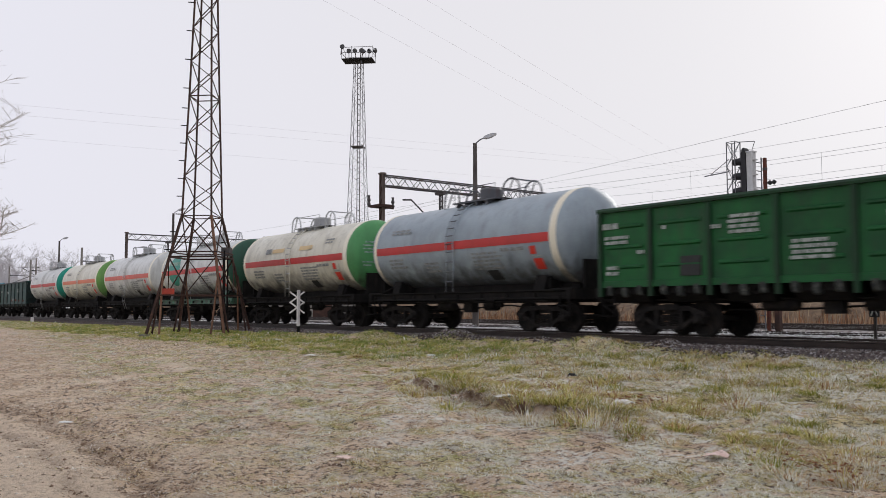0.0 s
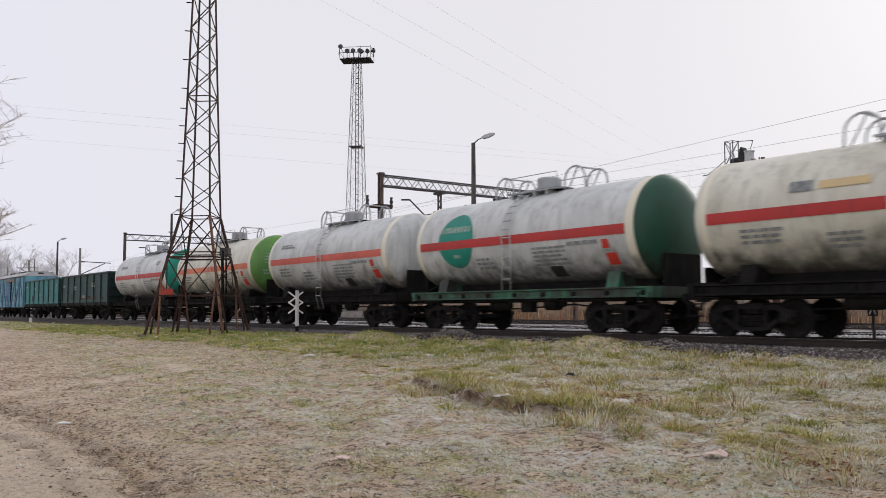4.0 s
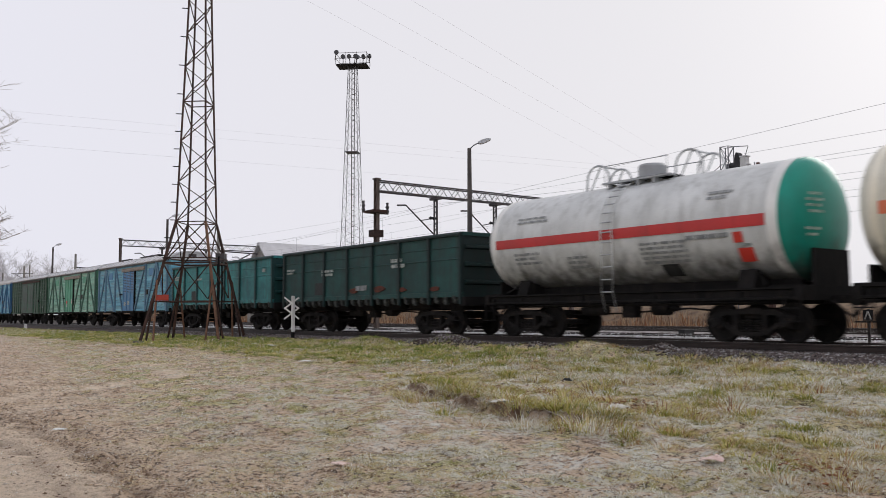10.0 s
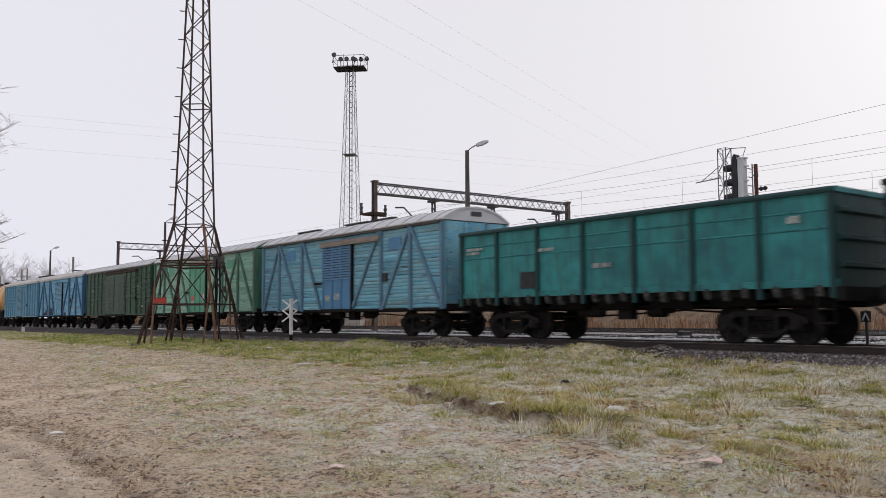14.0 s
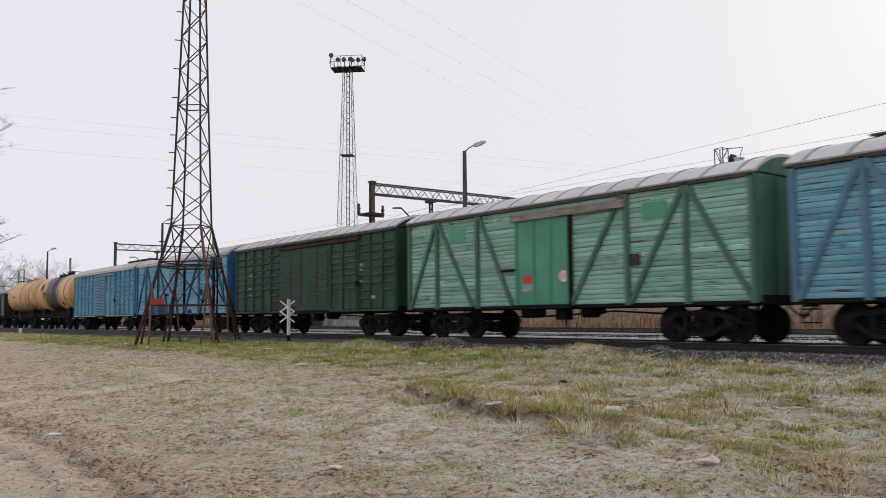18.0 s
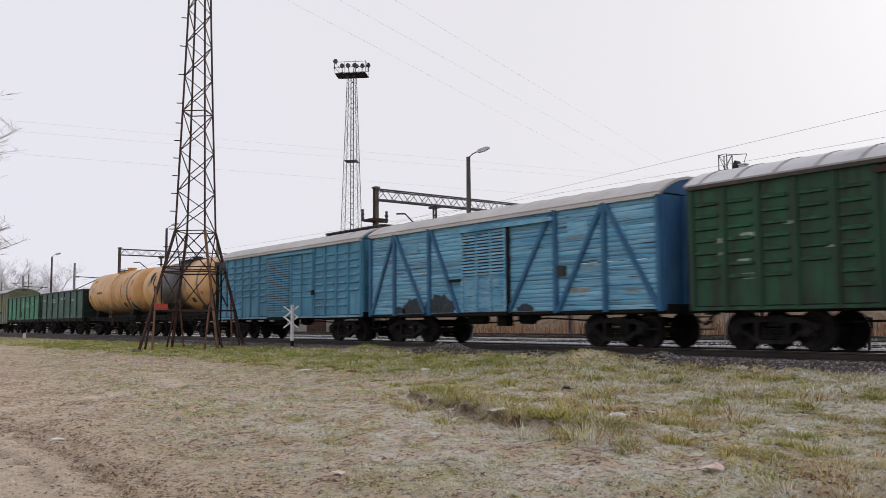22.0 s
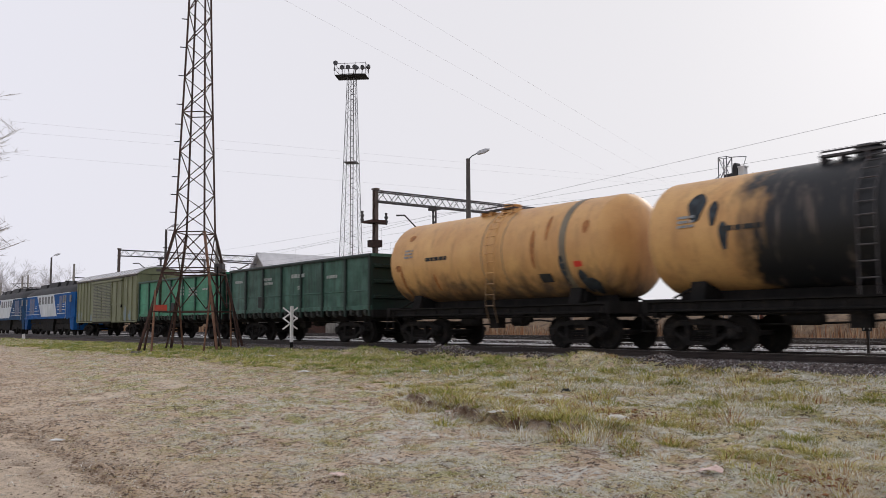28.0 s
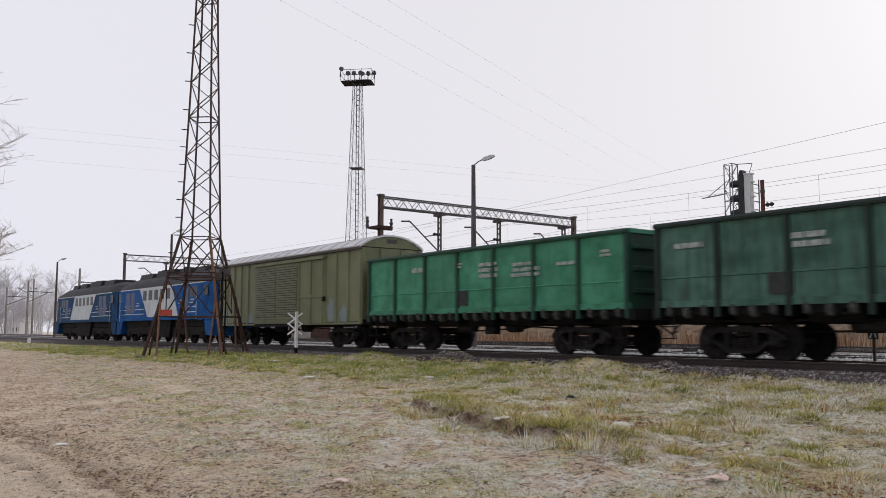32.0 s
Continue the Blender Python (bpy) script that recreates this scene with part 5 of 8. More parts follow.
# ---------------------------------------------------------------- locomotives
LC = {
    "grimy": paint("grimy_blue_paint", 30, 78, 122, (28, 60, 92), rgb(34, 36, 40), (0.44, 0.7), 0.75, 0.75, gloss=0.12),
    "blue": paint("royal_blue_paint", 24, 92, 158, (20, 72, 130), rgb(36, 38, 42), (0.48, 0.75), 0.7, 0.75, gloss=0.12),
    "white": paint("white_band_paint", 186, 192, 196, (160, 168, 174), rgb(96, 98, 100), (0.5, 0.75), 0.6, 0.4),
    "roof": surface("sooty_roof_paint", rgb(34, 34, 36), rgb(50, 49, 50), rgb(26, 26, 27), (0.5, 0.8), False, 0.7, 0, 0.8, 25, 0.01),
    "glass": surface("dark_window_glass", rgb(16, 19, 23), rgb(24, 27, 31), None, (0.5, 0.8), False, 0.3, 0, 3, 30, 0, gloss=0.15),
    "grille": surface("blue_grey_grille", rgb(92, 100, 128), rgb(66, 74, 98), None, (0.5, 0.8), False, 0.6, 0.2, 3, 30, 0.004),
}


def locomotive(label, shift, yaw, blue):
    length, hb = 17.0, 8.35
    v = vehicle("diesel_locomotive", label, "locomotive", "locomotives of the train", length, shift, yaw)
    W, eave = 1.47, 3.42
    sec = [(-W, 1.45), (-W, eave), (-1.36, 3.72), (-1.05, 4.05), (-0.55, 4.25), (0, 4.32), (0.55, 4.25), (1.05, 4.05), (1.36, 3.72), (W, eave), (W, 1.45)]
    body = Shape()
    rings = [(-hb, 0.0, 0.90), (-hb + 0.5, 0.32, 0.965), (-hb + 1.3, 0.8, 1.0), (hb - 1.3, 0.8, 1.0), (hb - 0.5, 0.32, 0.965), (hb, 0.0, 0.90)]
    lower = [(-1, 1.45), (-1, eave), (1, eave), (1, 1.45)]
    n = 4
    vv = [(x, a * W * wide, z) for x, up, wide in rings for a, z in lower]
    ff = [(i * n + j, i * n + (j + 1) % n, (i + 1) * n + (j + 1) % n, (i + 1) * n + j) for i in range(len(rings) - 1) for j in range(n)]
    body.add(vv, ff + [(3, 2, 1, 0), tuple(range((len(rings) - 1) * n, len(rings) * n))])
    part("body", body, blue, v, "royal blue body sides")
    roof = Shape()
    up = sec[1:-1]
    m = len(up)
    vv = []
    for x, u, wide in [(-hb + 0.05, 0.0, 0.90), (-hb + 0.75, 0.62, 0.965), (-hb + 2.2, 0.9, 1.0), (hb - 2.2, 0.9, 1.0), (hb - 0.75, 0.62, 0.965), (hb - 0.05, 0.0, 0.9)]:
        for y, z in up:
            vv.append((x, y * wide, eave + (z - eave) * u + 0.001))
    ff = [(i * m + j, i * m + j + 1, (i + 1) * m + j + 1, (i + 1) * m + j) for i in range(5) for j in range(m - 1)]
    roof.add(vv, ff)
    roof.box(-hb + 0.06, hb - 0.06, -1.3, 1.3, eave - 0.02, eave)
    part("roof", roof, LC["roof"], v, "sooty dark grey roof")
    for x0, x1, z in ((-5.6, -3.2, 4.42), (-2.4, 0.6, 4.5), (1.6, 3.4, 4.44), (4.0, 5.6, 4.4)):
        part("roof_hatch", Shape().prism([(-0.85, 4.02), (-0.72, z), (0.72, z), (0.85, 4.02)], "x", x0, x1), LC["roof"], v, "dark roof hatch")
    part("exhaust", Shape().lathe([(4.2, 0.28), (4.62, 0.28), (4.62, 0.2)], "z", 14, (0.9, 0, 0)), LC["roof"], v)
    for k in (-1, 1):
        ym = -k
        y = lambda d: sorted((ym * (W + 0.002), ym * (W + d)))
        s = Shape().prism([(-1.9, 1.56), (3.4, 1.56), (2.3, 3.36), (-3.5, 3.36)], "y", *y(0.008))
        part("white_band", s, LC["white"], v, "slanted white panel")
        for x in (-2.5, -1.45, -0.4, 0.65, 1.7):
            pane = part("window", Shape().box(x - 0.33, x + 0.33, *y(0.016), 2.6, 3.26), LC["glass"], v, "dark engine room window")
            for z in (2.57, 3.24):
                part("window_frame", Shape().box(x - 0.37, x + 0.37, *y(0.03), z, z + 0.05), LC["white"], pane)
        for x in (-6.4, -5.3, -4.2, 3.4, 4.1, 5.2):
            part("trim_dash", Shape().box(x, x + 0.55, *y(0.013), 2.28, 2.34), LC["white"], v)
            part("trim_dash", Shape().box(x + 0.15, x + 0.6, *y(0.013), 2.45, 2.5), LC["white"], v)
        for x in (-5.8, -4.85, 4.6):
            part("grille", Shape().box(x - 0.4, x + 0.4, *y(0.02), 1.85, 3.2), LC["grille"], v, "louvred grille")
        for x in (-7.55, 7.55):
            part("cab_window", Shape().box(x - 0.28, x + 0.28, *y(-0.03 + 0.045), 2.65, 3.2), LC["glass"], v, "dark cab side window")
        for x in (-6.95, 6.75):
            d = part("cab_door", Shape().box(x - 0.3, x + 0.3, *y(0.012), 1.3, 3.2), blue, v)
            part("handrail", Shape().rod((x - 0.4, ym * (W + 0.07), 1.35), (x - 0.4, ym * (W + 0.07), 2.7), 0.018), LC["white"], d)
        part("sole_bar", Shape().box(-hb, hb, *y(0.02), 1.36, 1.5), blue, v)
        part("trim_line", Shape().box(-hb + 0.9, hb - 0.9, *y(0.012), 3.36, 3.42), LC["white"], v)
        part("fuel_tank", Shape().prism([(-1.6, 0.35), (1.6, 0.35), (1.9, 1.4), (-1.9, 1.4)], "y", *sorted((ym * 0.4, ym * 1.32))), M["black_steel"], v)
        e = k
        part("equipment_box", Shape().box(*sorted((e * 2.3, e * 7.0)), -1.2, 1.2, 0.98, 1.44), M["black_steel"], v, "dark underframe equipment")
        for z in (1.75, 2.05):
            part("trim_line", Shape().box(-7.4, -2.6, *y(0.012), z, z + 0.05), LC["white"], v)
            part("trim_line", Shape().box(3.6, 6.2, *y(0.012), z, z + 0.05), LC["white"], v)
        for x in (5.45, 6.05):
            part("side_window", Shape().box(x - 0.25, x + 0.25, *y(0.016), 2.6, 3.2), LC["glass"], v, "dark side window")
        part("windscreen", Shape().box(*sorted((e * (hb - 0.02), e * (hb + 0.015))), -1.1, -0.12, 2.7, 3.25), LC["glass"], v)
        part("windscreen", Shape().box(*sorted((e * (hb - 0.02), e * (hb + 0.015))), 0.12, 1.1, 2.7, 3.25), LC["glass"], v)
        ap = Shape().prism([(e * hb, 1.46), (e * (hb - 1.25), 1.46), (e * (hb - 0.85), 0.5), (e * hb, 0.45)], "y", -1.4, 1.4)
        part("apron", ap, blue, v, "blue end apron")
        for yy in (-0.9, 0.9):
            part("headlamp", Shape().lathe([(e * hb, 0.14), (e * (hb + 0.08), 0.13), (e * (hb + 0.08), 0.0)], "x", 14, (0, yy, 1.55)), LC["white"], v, "round headlamp")
            part("buffer", Shape().lathe([(e * hb, 0.1), (e * (hb + 0.3), 0.1), (e * (hb + 0.3), 0.24), (e * (hb + 0.34), 0.24), (e * (hb + 0.34), 0.0)], "x", 14, (0, yy, 1.06)), M["black_steel"], v)
        coupler(v, e * (length / 2 - 0.06), e)
        b = part("bogie", Shape().box(-2.6, 2.6, -0.3, 0.3, 0.5, 0.8).box(-0.2, 0.2, -1.1, 1.1, 0.5, 0.8), M["dark_steel"], v, "dark three-axle bogie", pose(e * 4.3, 0, 0))
        for yy in (-1.08, 1.08):
            s = Shape().prism([(-2.7, 0.62), (-2.4, 0.95), (2.4, 0.95), (2.7, 0.62), (2.3, 0.5), (-2.3, 0.5)], "y", yy - 0.07, yy + 0.07)
            for x in (-2.1, 0.0, 2.1):
                s.box(x - 0.2, x + 0.2, yy - 0.12, yy + 0.12, 0.35, 0.68)
                for d in (-0.35, 0.35):
                    s.lathe([(0.3, 0.09), (0.62, 0.09)], "z", 10, (x + d, yy, 0))
            part("side_frame", s, M["dark_steel"], b)
        for x in (-2.1, 0.0, 2.1):
            WHEELS.append((part("wheelset", LOCO_WHEEL, None, b, "steel wheelset", pose(x, 0, 0.525)), x, 0.525))
    return v


# ---------------------------------------------------------------- the train, from its leading wagon back
def circle_badge(v, patch, words, R, zc):
    s = Shape()
    n = 28
    pts = [(-2.8 + 0.94 * math.cos(math.tau * i / n), 0.06 + 0.92 * math.sin(math.tau * i / n)) for i in range(n)]
    ring = [(x, -math.sqrt((R + 0.014) ** 2 - z * z), zc + z) for x, z in pts]
    rows = [ring]
    for f in (0.75, 0.5, 0.25):
        rows.append([(-2.8 + (x + 2.8) * f, -math.sqrt((R + 0.014) ** 2 - (0.06 + (z - 0.06) * f) ** 2), zc + 0.06 + (z - 0.06) * f) for x, z in pts])
    vv = [p for r in rows for p in r] + [(-2.8, -math.sqrt((R + 0.014) ** 2 - 0.0036), zc + 0.06)]
    ff = [(j * n + i, j * n + (i + 1) % n, (j + 1) * n + (i + 1) % n, (j + 1) * n + i) for j in range(3) for i in range(n)]
    ff += [(3 * n + i, 3 * n + (i + 1) % n, 4 * n) for i in range(n)]
    part("badge", s.add(vv, ff), TK["teal"], v, "round teal painted badge")
    words(-3.62, -1.95, zc + 0.26, zc + 0.62, 1, "head_mark")
    words(-2.95, -2.6, zc - 0.56, zc - 0.36, 1, "head_mark")


def buff_patches(v, patch, words, R, zc):
    patch(-1.9, -0.75, zc + 0.38, zc + 0.56, M["buff"], "painted_patch", "faded yellow painted patch")
    patch(0.75, 1.95, zc + 0.38, zc + 0.56, M["buff"], "painted_patch", "faded yellow painted patch")
    patch(-2.6, -2.05, zc + 0.36, zc + 0.6, M["dark_mark"], "painted_patch", "grey overpainted patch")
    words(-3.9, -2.8, zc - 0.75, zc - 0.35, 3)


M["rust_stain"] = surface("brown_rust_stain", rgb(176, 122, 74), rgb(150, 98, 60), rgb(120, 84, 58), (0.5, 0.7), False, 0.8, 0, 4, 30, 0.002)


def end_spills(v, patch, words, R, zc):
    spill_blobs(v, patch, words, R, zc, ((-4.75, -4.4, -0.35, -0.1), (-4.2, -3.85, 0.75, 0.98), (-2.6, -2.45, -1.1, -0.5), (-4.5, -4.35, -1.2, -0.2), (2.4, 2.6, -0.6, 0.6), (4.5, 4.75, 0.3, 0.7), (3.0, 3.15, 0.2, 1.0)), ("rust_stain", "brown rust stain"))
    spill_blobs(v, patch, words, R, zc, ((4.15, 4.45, -1.35, -0.7), (4.35, 4.8, -1.4, -0.95), (3.55, 3.75, -1.3, -0.2)))
    patch(0.1, 0.14, zc - 1.3, zc + 1.3, M["tank_band"], "strap_band", "thin dark strap")
    patch(1.1, 1.14, zc - 1.3, zc + 1.3, M["tank_band"], "strap_band", "thin dark strap")


def spill_blobs(v, patch, words, R, zc, spots_=((-3.95, -3.45, 0.25, 1.0), (-3.3, -3.05, 0.1, 0.75), (-3.0, -2.75, -0.5, 0.2)), stain=("char", "black oil stain")):
    for x0, x1, z0, z1 in spots_:
        n = 18
        cx, cz, w, h = (x0 + x1) / 2, (z0 + z1) / 2, (x1 - x0) / 2, (z1 - z0) / 2
        rim = [(cx + w * math.cos(q) * (1 + 0.18 * math.sin(3 * q)), cz + h * math.sin(q)) for q in [math.tau * i / n for i in range(n)]]
        rows = [[(cx + (x - cx) * f, cz + (z - cz) * f) for x, z in rim] for f in (1, 0.66, 0.33)]
        vv = [(x, -math.sqrt((R + 0.012) ** 2 - z * z), zc + z) for row in rows for x, z in row] + [(cx, -math.sqrt((R + 0.012) ** 2 - cz * cz), zc + cz)]
        ff = [(j * n + i, j * n + (i + 1) % n, (j + 1) * n + (i + 1) % n, (j + 1) * n + i) for j in range(2) for i in range(n)] + [(2 * n + i, 2 * n + (i + 1) % n, 3 * n) for i in range(n)]
        part("oil_stain", Shape().add(vv, ff), M[stain[0]], v, stain[1])


def train():
    gondola("bright green steel gondola wagon with white stencilling", G["bright"], 0.595, 1, MK["g1"], post_col=G["bright_post"])
    tank_wagon("blue-grey tank wagon with a red stripe and cream ring", TK["grey"], TK["ring"], TK["grey"], TK["red"], seed=11, fit=TK["fitting"])
    tank_wagon("cream tank wagon with a red stripe and green end", TK["cream"], TK["ring"], TK["green"], TK["red"], seed=12, extra=buff_patches)
    tank_wagon("white tank wagon with a round teal badge and red stripe", TK["white"], TK["ring"], TK["deep"], TK["red"], TK["greenframe"], seed=13, extra=circle_badge)
    tank_wagon("dirty white tank wagon with a faded red stripe", TK["white"], TK["ring"], TK["white"], TK["salmon"], seed=14)
    tank_wagon("cream tank wagon with an orange stripe and leaf green end", TK["cream"], TK["ring"], TK["olive"], TK["orange"], seed=15)
    tank_wagon("white tank wagon with a red stripe and teal end", TK["white"], TK["whitering"], TK["teal"], TK["red"], seed=16)
    gondola("grimy dark teal-green gondola wagon", G["dark"], 0.53, 2, MK["g2"], post_col=G["dark_post"], rusty=((-0.4, 1.66, 0.32, 0.1), (1.4, 1.68, 0.36, 0.12), (2.9, 1.62, 0.28, 0.08), (4.9, 1.6, 0.3, 0.08)))
    gondola("teal gondola wagon with sooty sills", G["teal"], 0.53, 3, MK["g3"], post_col=G["teal_post"])
    wooden_boxcar("weathered pale blue planked covered wagon", BX["sky"], BX["skybrace"], BX["skydoor"], M["frost_roof"], 21, True, end_col=BX["sky"])
    wooden_boxcar("mint green planked covered wagon with a metal door", BX["mint"], BX["mintbrace"], BX["mintdoor"], M["frost_roof"], 22, posters=True, end_col=BX["mintdark"])
    metal_boxcar("dark green ribbed steel covered wagon", BX["pine"], M["frost_roof"], 3, post_col=BX["pinepost"], door=(-2.15, 2.2, 4.3), bays=(5, 3), louvre_cols=((-2.05, -1.1), (-1.05, -0.15), (0.35, 1.2), (1.25, 2.1)))
    wooden_boxcar("worn blue planked covered wagon with charred patches", BX["blue"], BX["bluebrace"], BX["blue"], M["grey_roof"], 23, True, charred=True, end_col=BX["deepblue"])
    metal_boxcar("steel blue ribbed covered wagon with louvred door", BX["azure"], M["grey_roof"], 4, shift=0.2, board=True, post_col=BX["azurepost"], door=(-1.17, 1.06, 3.1), bays=(6, 4), louvre_cols=((-1.1, -0.45), (-0.38, 0.28), (0.35, 0.98)))
    tank_wagon("ochre oil tank wagon stained with black spills", M["spill"], None, TK["yellow"], None, radius=1.52, zc=2.98, dome=False, hoops=False, seed=17, extra=spill_blobs)
    tank_wagon("ochre oil tank wagon with dark bands", TK["yellow"], None, TK["yellow"], None, radius=1.52, zc=2.98, dome=False, hoops=False, seed=18, extra=end_spills, fit=TK["yellow"])
    gondola("faded dark green gondola wagon", G["forest"], 0.44, 4, MK["g4"], post_col=G["forest_post"])
    gondola("mid green gondola wagon with white stencilling", G["green"], 0.44, 5, MK["g5"], post_col=G["green_post"])
    metal_boxcar("olive drab covered wagon with a wide louvred door", BX["olive"], M["frost_roof"], 5, shift=0.25, plain=True, door=(-2.6, 1.75, 4.0), bays=(5, 3), louvre_cols=((-2.5, -1.5), (-1.45, -0.45), (-0.3, 0.65), (0.7, 1.65)))
    locomotive("royal blue diesel locomotive with a slanted white panel", -0.3, 0, LC["blue"])
    locomotive("blue diesel locomotive with a white panel and dark roof", -0.3, 180, LC["grimy"])


def spill_material():
    m = surface("ochre_paint_with_black_spills", rgb(210, 166, 108), rgb(190, 144, 92), rgb(112, 84, 58), (0.5, 0.85), True, 0.45, 0, 0.9, 30, 0.004, 0.6)
    nt = m.node_tree
    n, l = nt.nodes, nt.links
    b = n["Principled BSDF"]
    old = b.inputs["Base Color"].links[0].from_socket
    co = n.new("ShaderNodeTexCoord")
    sep = n.new("ShaderNodeSeparateXYZ")
    l.new(co.outputs["Object"], sep.inputs[0])
    ab = n.new("ShaderNodeMath")
    ab.operation = "ABSOLUTE"
    sh = n.new("ShaderNodeMath")
    sh.operation = "SUBTRACT"
    sh.inputs[1].default_value = -0.4
    l.new(sep.outputs[0], sh.inputs[0])
    l.new(sh.outputs[0], ab.inputs[0])
    wob = noise_node(nt, 1.6, 5, 0.6, (1, 1, 0.25), False)
    mul = n.new("ShaderNodeMath")
    mul.operation = "MULTIPLY_ADD"
    mul.inputs[1].default_value = 3.2
    l.new(wob, mul.inputs[0])
    l.new(ab.outputs[0], mul.inputs[2])
    f = ramp(nt, mul.outputs[0], 4.1, 3.1)
    l.new(mixc(nt, f, old, mixc(nt, ramp(nt, noise_node(nt, 2.2, 6, 0.65, (2.2, 1, 0.2), False), 0.56, 0.72), rgb(30, 31, 33), rgb(96, 84, 76))), b.inputs["Base Color"])
    return m


M["spill"] = spill_material()
train()

# ---------------------------------------------------------------- lattice masts
def lattice(parent, levels, material, leg=0.1, brace=0.05, centre=(0, 0), pattern="x", names=("leg", "brace"), rings=()):
    """Four-legged lattice: levels of (height, half width); every leg and brace a part of its own."""
    cx, cy = centre
    corners = [(-1, -1), (1, -1), (1, 1), (-1, 1)]
    at = lambda c, lv: (cx + c[0] * lv[1], cy + c[1] * lv[1], lv[0])
    for c in corners:
        part(names[0], Shape().path([at(c, lv) for lv in levels], leg * 0.62, 4), material, parent)
    flip = 0
    for a, b in zip(levels, levels[1:]):
        for i in range(4):
            c, d = corners[i], corners[(i + 1) % 4]
            if pattern == "x":
                part(names[1], Shape().beam(at(c, a), at(d, b), brace), material, parent)
                part(names[1], Shape().beam(at(d, a), at(c, b), brace), material, parent)
            else:
                p, q = (c, d) if (flip + i) % 2 == 0 else (d, c)
                part(names[1], Shape().beam(at(p, a), at(q, b), brace), material, parent)
        flip += 1
    for j in rings:
        for i in range(4):
            part("ring_bar", Shape().beam(at(corners[i], levels[j]), at(corners[(i + 1) % 4], levels[j]), brace * 1.2), material, parent)


M["tan_rust"] = surface("pale_rusted_steel", rgb(132, 100, 80), rgb(98, 70, 58), rgb(78, 58, 50), (0.5, 0.75), False, 0.85, 0.1, 2.0, 30, 0.004, 0.8, 0.15)


def pylon():
    """Rusty power pylon beside the track, with a splayed foot."""
    tw = thing("lattice_pylon", "rusty steel lattice pylon with splayed legs on grass", "pylon", "", pose(-37.95, 14.92, 0, 0, 0, 47.2))
    half = lambda z: float(np.interp(z, [4.97, 10.55, 15, 24], [0.69, 0.525, 0.405, 0.22]))
    zs = [4.97, 5.9, 6.8, 7.75, 8.7, 9.6, 10.55, 11.4, 12.2, 13.0, 13.8, 14.6, 15.4, 16.3, 17.2, 18.2, 19.3, 20.4, 21.6, 22.8, 24]
    lattice(tw, [(z, half(z)) for z in zs], M["rust"], 0.08, 0.036, pattern="z", rings=(0, 6, 13))
    zg = -0.4
    foot, waist, mid = 1.79, 0.69, 1.10
    corners = [(-1, -1), (1, -1), (1, 1), (-1, 1)]
    for c in corners:
        mat = M["tan_rust"] if c == (1, -1) else M["rust"]
        part("leg", Shape().beam((c[0] * foot, c[1] * foot, zg - 0.1), (c[0] * waist, c[1] * waist, 4.97), 0.10), mat, tw)
        inner = (c[0] * (foot - 0.62), c[1] * foot, zg - 0.1)
        part("stay", Shape().beam(inner, (c[0] * 1.27, c[1] * 1.27, 2.3), 0.07), M["tan_rust"], tw)
        inner = (c[0] * foot, c[1] * (foot - 0.62), zg - 0.1)
        part("stay", Shape().beam(inner, (c[0] * 1.27, c[1] * 1.27, 2.3), 0.07), M["rust"], tw)
        part("footing", Shape().prism([(c[0] * foot - 0.2, c[1] * foot - 0.2), (c[0] * foot + 0.2, c[1] * foot - 0.2), (c[0] * foot + 0.2, c[1] * foot + 0.2), (c[0] * foot - 0.2, c[1] * foot + 0.2)], "z", zg - 0.3, zg + 0.02), M["concrete"], tw)
    for z, hw in ((3.08, mid), (1.6, 1.52)):
        if z > 2:
            for i in range(4):
                a, b = corners[i], corners[(i + 1) % 4]
                part("ring_bar", Shape().beam((a[0] * hw, a[1] * hw, z), (b[0] * hw, b[1] * hw, z), 0.07), M["rust"], tw)
                part("ring_bar", Shape().beam((a[0] * hw, a[1] * hw, z + 0.22), (b[0] * hw, b[1] * hw, z + 0.22), 0.05), M["rust"], tw)
    for i in range(4):
        a, b = corners[i], corners[(i + 1) % 4]
        for p, q in ((a, b), (b, a)):
            part("brace", Shape().beam((p[0] * mid, p[1] * mid, 3.08), (q[0] * waist, q[1] * waist, 4.97), 0.045), M["rust"], tw)
            part("brace", Shape().beam((p[0] * mid, p[1] * mid, 3.08), ((p[0] + q[0]) * 0.78, (p[1] + q[1]) * 0.78, 1.5), 0.045), M["rust"], tw)
        part("tie_bar", Shape().beam((a[0] * 1.47, a[1] * 1.47, 1.35), (b[0] * 1.47, b[1] * 1.47, 1.35), 0.05), M["rust"], tw)
    for z in [3.4 + 0.82 * i for i in range(9)] + [10.9 + 1.36 * i for i in range(9)]:
        h = half(z) if z > 4.97 else float(np.interp(z, [3.08, 4.97], [mid, waist]))
        part("climbing_peg", Shape().rod((-h, -h, z), (-h - 0.27, -h - 0.10, z), 0.024, 6), M["black_steel"], tw)
    part("warning_plate", Shape().box(-1.18, -0.62, -1.54, -1.51, 1.38, 1.64), M["red_plate"], tw, "weathered red warning plate")
    for x, y in ((0.75, 0.75), (1.15, -0.2), (0.9, 0.9)):
        part("cable", Shape().path([(x, y, 3.4), (x + 0.02, y + 0.04, 2.0), (x, y - 0.02, zg)], 0.04), M["black_steel"], tw)
    part("clamp_box", Shape().box(0.7, 1.1, 0.6, 1.0, 3.2, 3.6), M["dark_lattice"], tw, "dark cable clamp box")


pylon()


M["flood_case"] = surface("dark_grey_floodlight_case", rgb(96, 98, 104), rgb(74, 76, 80), None, (0.5, 0.8), False, 0.5, 0.3, 3, 30, 0)


